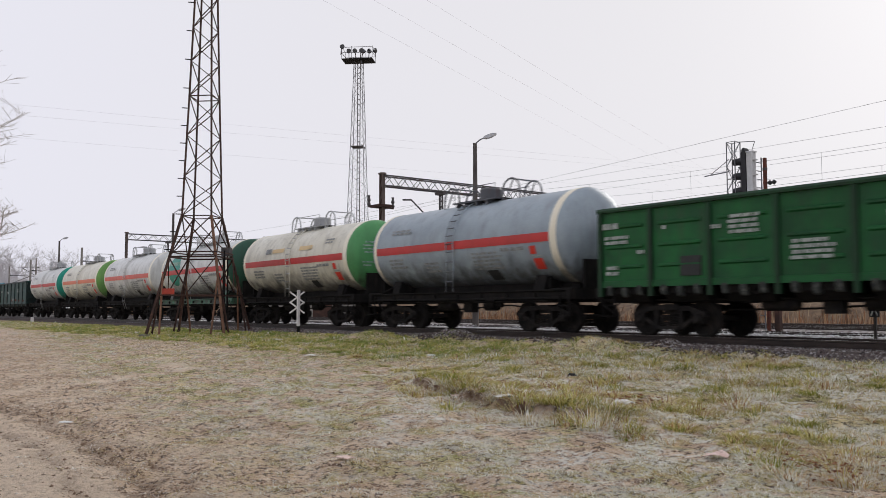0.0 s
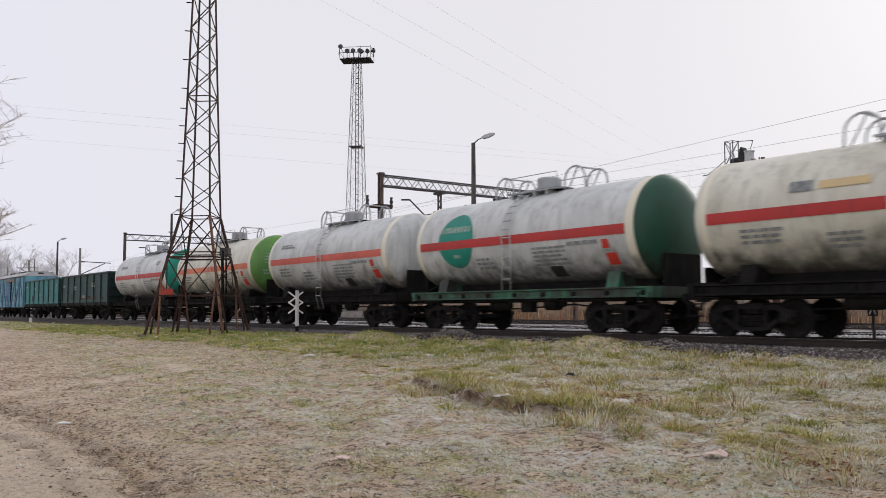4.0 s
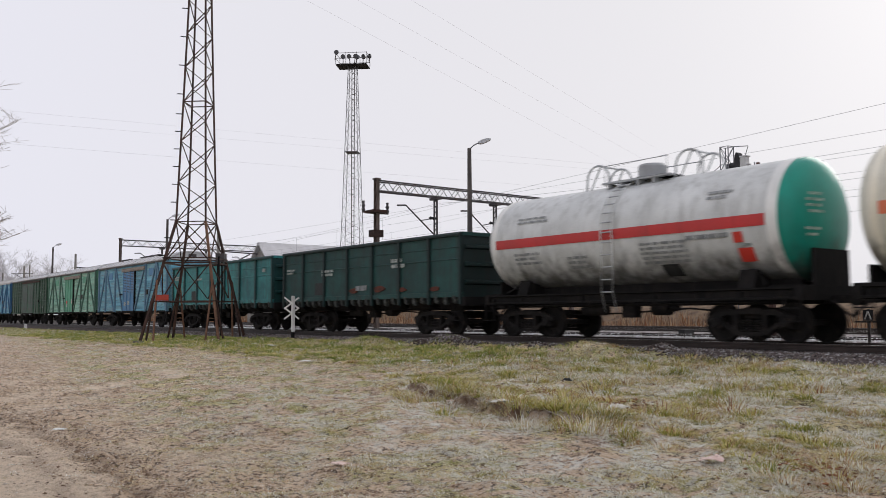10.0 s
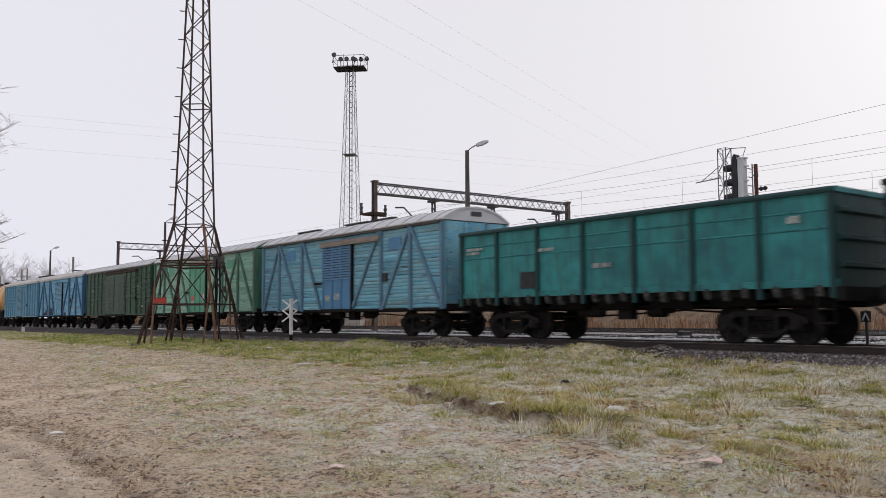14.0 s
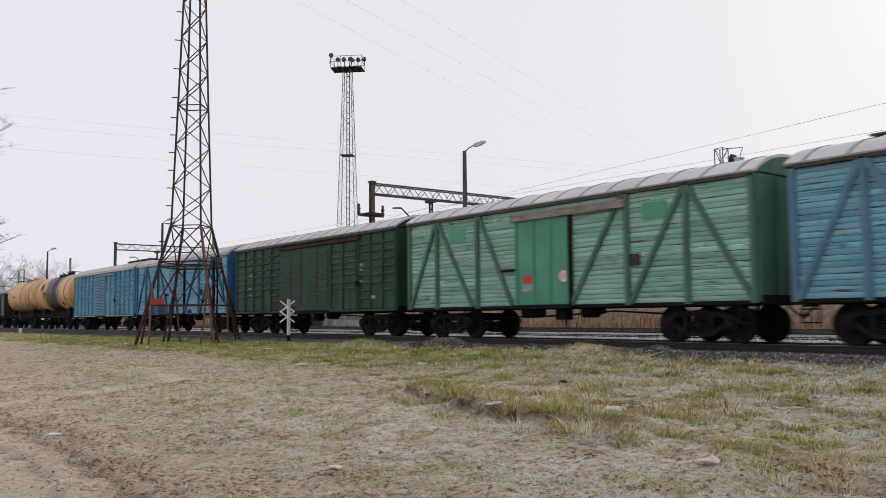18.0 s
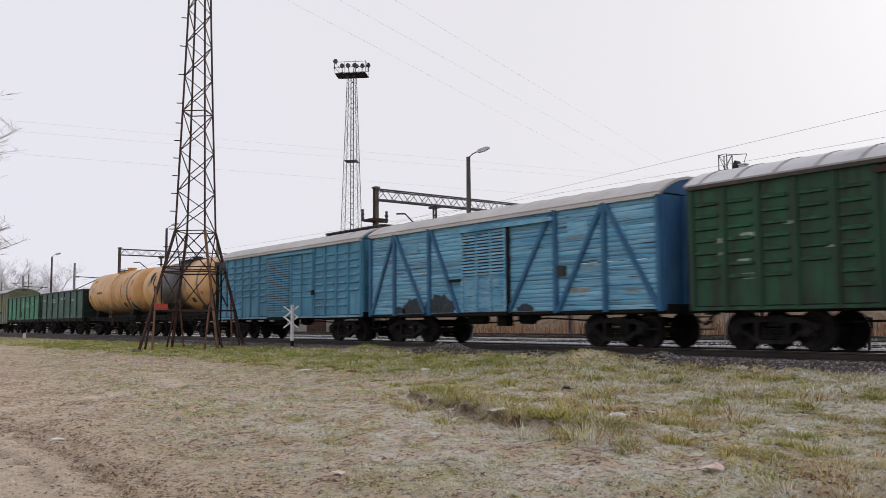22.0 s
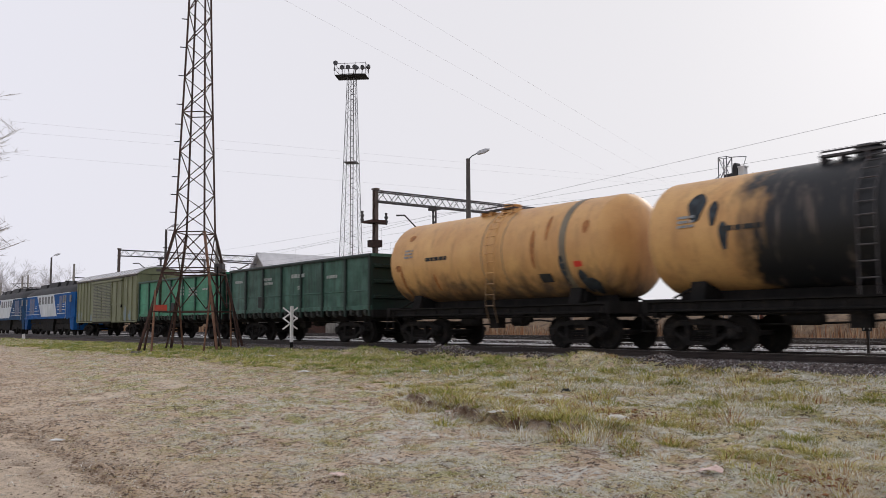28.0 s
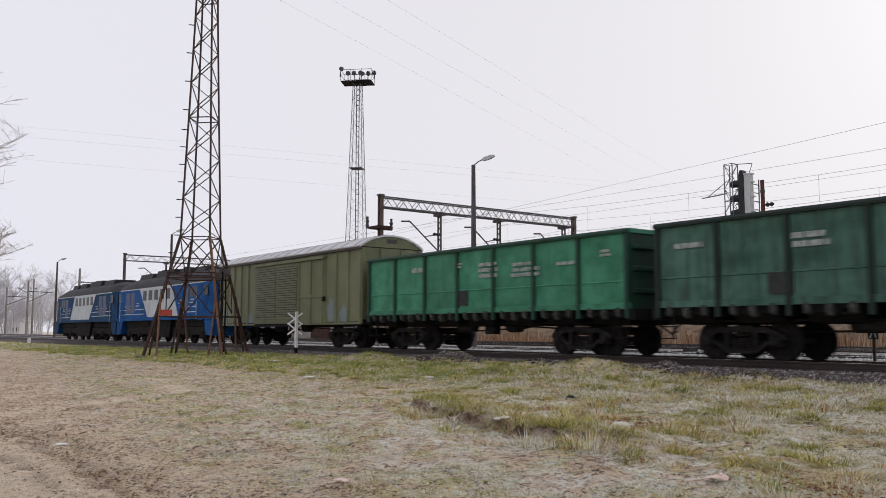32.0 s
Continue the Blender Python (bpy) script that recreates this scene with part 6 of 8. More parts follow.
def flood_mast():
    m = thing("floodlight_mast", "tall grey lattice mast with a floodlight platform", "floodlight mast", "", pose(-81.12, 49.81, 0.45, 0, 0, 46))
    zs = list(np.linspace(0, 28.2, 27))
    half = lambda z: float(np.interp(z, [0, 12, 28.2], [1.34, 0.93, 0.44]))
    part("base_block", Shape().box(-1.4, 1.4, -1.4, 1.4, -1.1, 0.05), M["concrete"], m)
    lattice(m, [(z, half(z)) for z in zs], M["grey_lattice"], 0.065, 0.022, pattern="x", rings=(17,))
    for x in (-0.13, 0.17):
        part("ladder_rail", Shape().beam((x, 0.1, 0), (x, 0.1, 28.2), 0.075), M["dark_lattice"], m)
    for z in np.arange(0.5, 28, 0.6):
        part("rung", Shape().beam((-0.13, 0.1, z), (0.17, 0.1, z), 0.06), M["dark_lattice"], m)
    part("rest_platform", Shape().box(-0.72, 0.72, -0.72, 0.72, 18.4, 18.48), M["dark_lattice"], m)
    part("platform", Shape().prism([(-1.75, -1.0), (1.75, -1.0), (1.75, 1.0), (-1.75, 1.0)], "z", 28.24, 28.34), M["black_steel"], m, "dark lamp platform")
    for z in (29.0, 29.6):
        for a, b in (((-1.75, -1.0), (1.75, -1.0)), ((1.75, -1.0), (1.75, 1.0)), ((1.75, 1.0), (-1.75, 1.0)), ((-1.75, 1.0), (-1.75, -1.0))):
            part("rail", Shape().beam((*a, z), (*b, z), 0.045), M["grey_lattice"], m)
    for x in (-1.75, -0.6, 0.6, 1.75):
        for y in (-1.0, 1.0):
            part("rail_post", Shape().beam((x, y, 28.36), (x, y, 29.7), 0.045), M["grey_lattice"], m)
    for x, y, rz in ((-1.7, -1.0, 40), (-0.9, -1.05, 10), (-0.2, -1.05, -10), (0.5, -1.05, 30), (0.3, 1.0, 160), (1.0, 1.0, 180), (1.7, 0.9, 200)):
        lamp = part("floodlight", Shape().lathe([(-0.34, 0.08), (-0.2, 0.2), (0.05, 0.27), (0.1, 0.27), (0.1, 0.0)], "y", 16), M["flood_case"], m, "round floodlight", pose(x, y, 29.7 if rz % 20 == 0 else 29.15, -20, 0, rz + 180))
        part("bracket", Shape().beam((0, 0, -0.9), (0, 0, 0), 0.08), M["dark_lattice"], lamp)


flood_mast()


def street_lamp(x, y, z0, z1, arm=(0.5, 0.95), base_white=False):
    """A concrete post with a short arm and a flat lamp head."""
    p = thing("street_lamp", "dark concrete lamp post with a pale head", "street lamp", "yard lamps", pose(x, y, z0))
    h = z1 - z0
    part("post", Shape().lathe([(-0.1, 0.17), (h * 0.5, 0.135), (h, 0.10), (h, 0.0)], "z", 12), M["dark_post"], p, "weathered dark post")
    ux, uy = arm
    part("arm", Shape().path([(0, 0, h - 0.05), (ux * 0.3, uy * 0.3, h + 0.15), (ux * 0.65, uy * 0.65, h + 0.28)], 0.03), M["grey_lattice"], p)
    a = math.atan2(uy, ux)
    head = Shape().prism([(0.0, -0.03), (0.1, -0.09), (0.4, -0.11), (0.72, -0.05), (0.75, 0.0), (0.5, 0.09), (0.15, 0.08), (0.0, 0.04)], "y", -0.17, 0.17)
    part("lamp_head", head, M["lamp_head"], p, "pale cobra lamp head", pose(ux * 0.6, uy * 0.6, h + 0.26, 0, -18, math.degrees(a)) @ Matrix.Diagonal((0.9, 0.9, 0.9, 1)))
    return p


M["dark_post"] = surface("dark_weathered_post", rgb(84, 80, 78), rgb(66, 62, 62), rgb(110, 104, 98), (0.5, 0.8), True, 0.9, 0, 1.2, 30, 0.006)
street_lamp(-32.8, 27.0, -0.42, 9.05, (0.5, 0.55))
street_lamp(-75.0, 26.8, -0.42, 9.3, (0.5, 0.55))
street_lamp(-112.5, 26.0, -0.42, 9.2, (0.5, 0.55))


def crossing_sign():
    s = thing("crossing_sign", "white crossing sign post with two stacked diagonal crosses", "sign", "", pose(-32.4, 17.0, -0.3))
    part("base", Shape().rod((0, 0, -0.1), (0, 0, 0.32), 0.07, 10), M["black_steel"], s, "dark post foot")
    part("post", Shape().box(-0.055, 0.055, -0.055, 0.055, 0.3, 1.82), M["white_post"], s)
    ux, uy = 0.49, 0.87
    for z in (1.52, 1.09):
        for k in (-1, 1):
            board = Shape().beam((-0.09 - ux * 0.31, -0.02 - uy * 0.31, z - k * 0.24), (-0.09 + ux * 0.31, -0.02 + uy * 0.31, z + k * 0.24), 0.02 + 0.005 * k, 0.065)
            part("board", board, M["white_post"], s, "", pose(-0.012 * k, 0.006 * k, 0))


crossing_sign()


M["column_brown"] = surface("weathered_brown_steel", rgb(104, 92, 86), rgb(82, 72, 68), rgb(128, 116, 108), (0.5, 0.78), True, 0.85, 0.1, 1.6, 30, 0.004)


def gantry(x, y0, y1, drops, isolator=True, top=8.5):
    g = thing("catenary_gantry", "rusty brown catenary portal gantry over the yard tracks", "gantry", "catenary gantries", pose(x, 0, 0))
    for y in (y0, y1):
        for dx in (-0.13, 0.13):
            part("column_side", Shape().box(dx - 0.035, dx + 0.035, y - 0.1, y + 0.1, -0.5, top + 0.1), M["column_brown"], g)
        for z in np.arange(0.2, top, 0.7):
            part("column_lacing", Shape().beam((-0.13, y - 0.1, z), (0.13, y - 0.1, z + 0.6), 0.04), M["rust"], g)
            part("column_lacing", Shape().beam((-0.13, y + 0.1, z), (0.13, y + 0.1, z + 0.6), 0.04), M["rust"], g)
        part("column_cap", Shape().box(-0.2, 0.2, y - 0.16, y + 0.16, top + 0.05, top + 0.14), M["column_brown"], g)
    for z in (top - 0.62, top - 0.02):
        for dx in (-0.25, 0.25):
            part("chord", Shape().box(dx - 0.04, dx + 0.04, y0, y1, z - 0.036, z + 0.036), M["dark_lattice"], g)
    n = int((y1 - y0) / 0.55)
    step = (y1 - y0) / n
    for i in range(n):
        a, b = y0 + i * step, y0 + (i + 1) * step
        for dx in (-0.25, 0.25):
            za, zb = (top - 0.62, top - 0.02) if i % 2 == 0 else (top - 0.02, top - 0.62)
            part("lacing", Shape().beam((dx, a, za), (dx, b, zb), 0.034), M["grey_lattice"], g)
    for y in drops:
        for dx in (-0.13, 0.13):
            part("drop_post", Shape().box(dx - 0.035, dx + 0.035, y - 0.05, y + 0.05, 5.3, top - 0.62), M["dark_lattice"], g)
        for z in np.arange(5.4, top - 0.9, 0.35):
            part("drop_lacing", Shape().beam((-0.13, y, z), (0.13, y, z + 0.3), 0.035), M["dark_lattice"], g)
        part("drop_head", Shape().box(-0.4, 0.4, y - 0.18, y + 0.18, top - 0.8, top - 0.66), M["dark_lattice"], g)
        part("cantilever", Shape().rod((0.1, y, 5.4), (0.1, y - 2.3, 7.2), 0.045), M["dark_lattice"], g)
        part("registration_arm", Shape().rod((0.1, y - 2.3, 7.2), (0.1, y - 2.9, 7.15), 0.05), M["dark_lattice"], g)
        part("steady_arm", Shape().rod((0.1, y, 6.6), (0.1, y - 1.2, 6.35), 0.03), M["dark_lattice"], g)
        part("insulator", Shape().lathe([(-0.25, 0.05), (-0.15, 0.11), (-0.05, 0.05), (0.05, 0.11), (0.15, 0.05), (0.25, 0.08)], "y", 10, (0.1, y - 0.3, 6.55)), M["signal_black"], g)
    if not isolator:
        return g
    part("switch_frame", Shape().box(-0.5, 0.5, y0 - 0.5, y0 + 0.4, 6.6, 6.75), M["rust"], g, "rusty isolator bracket")
    for dy in (-0.9, 0.75):
        part("insulator", Shape().lathe([(6.6, 0.06), (6.75, 0.12), (6.85, 0.06), (6.98, 0.12), (7.1, 0.06), (7.25, 0.09)], "z", 10, (0, y0 + dy, 0)), M["dark_lattice"], g)
    part("bracket_bar", Shape().box(-0.05, 0.05, y0 - 0.95, y0 + 0.8, 6.56, 6.64), M["rust"], g)
    part("isolator_box", Shape().box(-0.28, 0.28, y0 - 0.36, y0 + 0.3, 5.2, 5.6), M["rust"], g)
    return g


gantry(-41.3, 27.0, 43.0, (31.3, 36.1, 42.0))
gantry(-89.0, 27.0, 43.0, (31.3, 36.1, 42.0), False)


def bracket_mast(x, y, top, arm):
    m = thing("catenary_mast", "slim concrete catenary mast with a bracket arm", "catenary mast", "catenary masts", pose(x, y, -0.45))
    part("pole", Shape().lathe([(0, 0.2), (top, 0.12), (top, 0)], "z", 10), M["concrete"], m)
    part("bracket", Shape().rod((0, 0, top - 1.6), (0, arm, top - 1.7), 0.05), M["dark_lattice"], m)
    part("stay_rod", Shape().rod((0, 0.05, top - 3.2), (0, arm * 0.8, top - 1.75), 0.05), M["dark_lattice"], m)
    part("insulator", Shape().lathe([(-0.2, 0.05), (-0.1, 0.1), (0, 0.05), (0.1, 0.1), (0.2, 0.05)], "y", 8, (0, 0.35, top - 1.62)), M["signal_black"], m)
    return m


bracket_mast(-107.5, 27.4, 8.6, 3.6)
bracket_mast(-168, 35.0, 10.5, -3.0)
bracket_mast(-170, 31.0, 9.0, 4.2)
bracket_mast(-138, 28.0, 8.6, 3.4)
bracket_mast(-64.8, 27.3, 7.9, 3.4)


def signal():
    s = thing("railway_signal", "pale grey railway signal with hooded lamps on a lattice post", "railway signal", "", pose(-18.1, 27.1, -0.42))
    zs = list(np.linspace(0, 7.2, 17))
    lattice(s, [(z, 0.17) for z in zs], M["grey_lattice"], 0.032, 0.016, pattern="z", rings=(16, 13))
    part("top_arm", Shape().beam((0.19, 0.0, 7.18), (0.72, 0.25, 7.16), 0.025), M["grey_lattice"], s)
    part("arm_stay", Shape().beam((0.72, 0.25, 7.16), (0.62, 0.22, 6.85), 0.018), M["grey_lattice"], s)
    z0, z1 = 4.55, 6.72
    part("back_board", Shape().prism([(0.42, z0), (0.60, z0), (0.60, z1 - 0.02), (0.585, z1 + 0.1), (0.54, z1 + 0.18), (0.48, z1 + 0.18), (0.435, z1 + 0.1), (0.42, z1 - 0.02)], "y", -0.18, 0.08), M["signal_black"], s, "black lamp board with rounded top")
    part("case", Shape().box(0.61, 0.84, -0.14, 0.1, z0, z1), M["signal_grey"], s, "pale grey lamp case")
    part("case_cap", Shape().box(0.59, 0.88, -0.16, 0.12, z1, z1 + 0.04), M["signal_grey"], s)
    for i in range(4):
        z = z0 + 0.3 + i * 0.53
        part("hood", Shape().lathe([(0.42, 0.14), (0.05, 0.12), (0.05, 0.10), (0.40, 0.11)], "x", 14, (0, -0.05, z)), M["signal_black"], s, "black lamp hood")
        part("lens", Shape().lathe([(0.41, 0.105), (0.40, 0.0)], "x", 12, (0, -0.05, z)), M["signal_black"], s)
        part("case_step", Shape().box(0.84, 0.93, -0.1, 0.08, z - 0.02, z + 0.02), M["signal_grey"], s)
        part("clamp", Shape().beam((0.19, 0, z - 0.2), (0.62, 0, z - 0.2), 0.05), M["grey_lattice"], s)
    part("side_ladder", Shape().beam((1.05, 0.1, 0.4), (1.05, 0.1, 6.5), 0.035), M["grey_lattice"], s)
    for z in np.arange(0.6, 6.4, 0.3):
        part("ladder_rung", Shape().beam((1.05, 0.1, z), (1.05, -0.2, z), 0.025), M["grey_lattice"], s)
    part("bracket", Shape().beam((0.84, 0, 5.0), (1.05, 0, 5.0), 0.04), M["grey_lattice"], s)
    part("wire_arm", Shape().beam((-0.19, 0, 6.15), (-1.25, 0, 6.1), 0.035).beam((-0.19, 0, 6.6), (-1.0, 0, 6.12), 0.02), M["grey_lattice"], s)


signal()
rp = thing("steel_post", "rusty brown steel post beside the signal", "post", "", pose(-16.85, 27.1, -0.42))
part("post", Shape().box(-0.05, 0.05, -0.05, 0.05, -0.1, 6.45), M["rust_patch"], rp)
part("band", Shape().box(-0.06, 0.06, -0.06, 0.06, 6.0, 6.1), M["dark_lattice"], rp)
part("insulator", Shape().lathe([(0.1, 0.04), (0.18, 0.09), (0.26, 0.04), (0.34, 0.09), (0.42, 0.03)], "x", 10, (0, 0, 5.55)), M["signal_black"], rp)

# ---------------------------------------------------------------- wires
def wire(pts, r, material, label, name="overhead_wire", sag=0.0, n=24):
    """A hanging wire between two points with a given sag."""
    p, q = Vector(pts[0]), Vector(pts[1])
    line = [p.lerp(q, i / n) - Vector((0, 0, 4 * sag * (i / n) * (1 - i / n))) for i in range(n + 1)]
    return solo(name, Shape().path(line, r, 5), material, label, "wire", "", "overhead wires")


for y in (31.2, 36.0, 41.2):
    for x0, x1 in ((-137, -89), (-89, -41), (-41, 7), (7, 55)):
        wire(((x0, y, 7.45), (x1, y, 7.45)), 0.0065, M["wire"], "dark catenary messenger wire above the yard track", sag=0.75)
        for i in range(1, 8):
            f = i / 8
            x = x0 + (x1 - x0) * f
            solo("dropper", Shape().rod((x, y, 5.66), (x, y, 7.45 - 3.0 * f * (1 - f)), 0.006, 4), M["wire"], "thin vertical dropper wire", "wire", "", "droppers")
    wire(((-260, y, 5.66), (90, y, 5.66)), 0.0065, M["wire"], "dark contact wire above the yard track", n=4)
wire(((-60, 30, 6.2), (45, 30, 10.6)), 0.0065, M["wire"], "dark feeder cable sagging across the yard", sag=0.18)
wire(((-89, 31, 7.6), (45, 31, 7.5)), 0.006, M["wire"], "dark feeder wire above the yard", sag=0.3)
wire(((-89, 34, 7.4), (45, 34, 7.2)), 0.006, M["wire"], "dark feeder wire above the yard", sag=0.25)
for p, q in (((-87.6, 15.4, 20), (-75.0, 77.6, 20)), ((-87.5, 15.4, 19), (-73.9, 76.5, 19)), ((-82.8, 14.6, 16), (-75.1, 59.5, 16)),
             ((-54.7, 29.1, 24), (-77.1, 77.8, 24)), ((-52.4, 32.1, 24), (-76.4, 87.8, 24)), ((-50.0, 35.3, 24), (-74.9, 94.3, 24))):
    p, q = Vector(p), Vector(q)
    d = (q - p).normalized()
    wire((p - d * 45, q + d * 60), 0.006, M["far_wire"], "thin pale power line high over the yard", "power_line", n=6)

# ---------------------------------------------------------------- buildings and trees in the distance
def shed(x, y, w, d, wall_h, ridge_h):
    s = thing("yard_shed", "grey shed with a frosted pitched roof behind the yard", "building", "", pose(x, y, -0.45))
    part("wall", Shape().box(-w / 2, w / 2, -d / 2, d / 2, 0, wall_h), M["concrete"], s)
    prof = [(-w / 2 - 0.4, wall_h - 0.1), (0, ridge_h), (w / 2 + 0.4, wall_h - 0.1), (w / 2 + 0.4, wall_h + 0.08), (0, ridge_h + 0.2), (-w / 2 - 0.4, wall_h + 0.08)]
    part("roof", Shape().prism(prof, "y", -d / 2 - 0.5, d / 2 + 0.5), M["frost_roof"], s, "frosted grey pitched roof")
    for k in (-1, 1):
        part("gable", Shape().prism([(-w / 2, wall_h), (w / 2, wall_h), (0, ridge_h - 0.05)], "y", k * d / 2 - 0.1, k * d / 2 + 0.1), M["concrete"], s)
        win = part("window", Shape().box(-0.6, 0.6, *sorted((k * (d / 2 - 0.05), k * (d / 2 + 0.04))), 2.0, 3.2), M["placard"], s)
        part("window_frame", Shape().box(-0.04, 0.04, *sorted((k * (d / 2 + 0.04), k * (d / 2 + 0.07))), 2.0, 3.2), M["white_post"], win)
    part("door", Shape().box(w / 2 - 0.05, w / 2 + 0.05, -1.2, 1.2, 0, 2.6), M["rust"], s)
    return s


shed(-86.5, 46.5, 7.0, 10.0, 5.6, 9.0)


def house(x, y, w, d, h, storeys):
    s = thing("house", "pale rendered house beyond the railway yard", "building", "", pose(x, y, -0.5, 0, 0, 35))
    part("wall", Shape().box(-w / 2, w / 2, -d / 2, d / 2, 0, h), M["white_wall"], s)
    part("roof", Shape().prism([(-w / 2 - 0.4, h), (w / 2 + 0.4, h), (0, h + 2.4)], "y", -d / 2 - 0.4, d / 2 + 0.4), M["grey_roof"], s)
    part("chimney", Shape().box(0.8, 1.5, -0.4, 0.3, h + 0.6, h + 3.2), M["rust"], s)
    for j in range(storeys):
        for i in range(3):
            xx = -w / 2 + w * (i + 0.5) / 3
            for k in (-1, 1):
                win = part("window", Shape().box(xx - 0.5, xx + 0.5, *sorted((k * (d / 2 - 0.02), k * (d / 2 + 0.03))), 1.0 + j * 2.8, 2.4 + j * 2.8), M["placard"], s)
                part("window_frame", Shape().box(xx - 0.04, xx + 0.04, *sorted((k * (d / 2 + 0.03), k * (d / 2 + 0.06))), 1.0 + j * 2.8, 2.4 + j * 2.8), M["white_wall"], win)


M["white_wall"] = surface("pale_render_wall", rgb(216, 214, 212), rgb(198, 196, 194), rgb(150, 146, 142), (0.55, 0.85), True, 0.9, 0, 0.7, 20, 0.004)
house(-329, 64.5, 6, 6, 4.6, 1)

M["twig"] = surface("frosted_bark", rgb(150, 144, 142), rgb(186, 184, 184), rgb(104, 96, 92), (0.52, 0.75), False, 0.95, 0, 2, 20, 0.004)
# Frosted branches painted paler to stand in for distance haze.
M["far_twig"] = surface("haze_pale_frosted_branches", rgb(196, 194, 196), rgb(180, 178, 182), rgb(164, 160, 162), (0.52, 0.75), False, 0.95, 0, 2, 20, 0)


M["frost_twig"] = surface("hoar_frosted_twigs", rgb(196, 192, 190), rgb(214, 212, 212), rgb(120, 110, 106), (0.5, 0.7), False, 0.95, 0, 3, 20, 0)


def bare_tree(seed, height, spread, levels, thick, material, twig=0.006, first=0.25, forks=(3, 5)):
    rng = random.Random(seed)
    trunk, crown = Shape(), Shape()

    def grow(p, d, length, r, lv):
        q, shape = p, trunk if lv == 0 else crown
        bend = Vector((rng.uniform(-1, 1), rng.uniform(-1, 1), rng.uniform(-0.2, 0.6))) * 0.16
        steps_n = 3 if lv < 2 else 2
        pts = [p]
        for i in range(steps_n):
            d = (d + bend * rng.uniform(0.3, 1.2)).normalized()
            q = q + d * length / steps_n
            pts.append(q)
        for i, (a, b) in enumerate(zip(pts, pts[1:])):
            ra = r * (1 - 0.3 * i / steps_n)
            rb = r * (1 - 0.3 * (i + 1) / steps_n)
            shape.rod(a, b, ra, 7 if lv == 0 else (5 if lv < 2 else 3), rb)
        if lv >= levels:
            return
        for i in range(rng.randint(*forks) + (2 if lv == 0 else 0)):
            f = rng.uniform(first if lv == 0 else 0.25, 1.0)
            j = min(int(f * steps_n), steps_n - 1)
            at = pts[j].lerp(pts[j + 1], f * steps_n - j)
            a = rng.uniform(0, math.tau)
            out = Vector((math.cos(a), math.sin(a), rng.uniform(-0.15, 0.55))) * spread
            grow(at, (d * 0.7 + out).normalized(), length * rng.uniform(0.42, 0.68), max(r * rng.uniform(0.4, 0.6), twig), lv + 1)
    grow(Vector((0, 0, -0.3)), Vector((0, 0, 1)), height * 0.62, thick, 0)
    a, b = trunk.mesh("trunk"), crown.mesh("crown")
    a.materials.append(material)
    b.materials.append(material)
    return a, b


def tree(meshes, m, label, group="bare trees"):
    t = thing("tree", label, "tree", group, m)
    part("trunk", meshes[0], None, t)
    part("crown", meshes[1], None, t, "bare twiggy crown")
    return t


near_tree = bare_tree(4, 12.0, 1.1, 5, 0.17, M["frost_twig"], 0.006, 0.2, (4, 6))
tree(near_tree, pose(-33.7, 4.08, -0.8, 0, 0, 40), "bare frosted tree at the edge of the field")
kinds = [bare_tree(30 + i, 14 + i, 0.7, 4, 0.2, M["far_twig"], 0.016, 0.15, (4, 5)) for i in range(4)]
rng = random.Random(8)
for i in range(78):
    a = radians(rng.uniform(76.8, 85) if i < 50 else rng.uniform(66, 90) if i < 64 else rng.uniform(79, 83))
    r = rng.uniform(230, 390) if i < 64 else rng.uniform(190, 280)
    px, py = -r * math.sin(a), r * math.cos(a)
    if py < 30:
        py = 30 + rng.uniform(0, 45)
    tree(kinds[i % 4], pose(px, py, -0.6, 0, 0, rng.uniform(0, 360)), "bare frosted tree paled for haze in the distance")

# ---------------------------------------------------------------- small things along the yard
def reeds(name, count, x0, x1, y0, y1, hmin, hmax, z, material, label, seed, width=0.02):
    r = np.random.RandomState(seed)
    x, y = r.uniform(x0, x1, count), r.uniform(y0, y1, count)
    h = r.uniform(hmin, hmax, count)
    a = r.uniform(0, math.tau, count)
    h = h * np.clip(0.62 + 0.5 * drift(x, y, 5.0, 1) + 0.35 * grit(x, y, 0.8, 2), 0.15, 1.2)
    lean = r.uniform(0, 0.9, count) * h
    w = width * r.uniform(0.6, 1.4, count)
    return blades(name, x, y, np.full(count, z), h, a, lean, w, material, label)


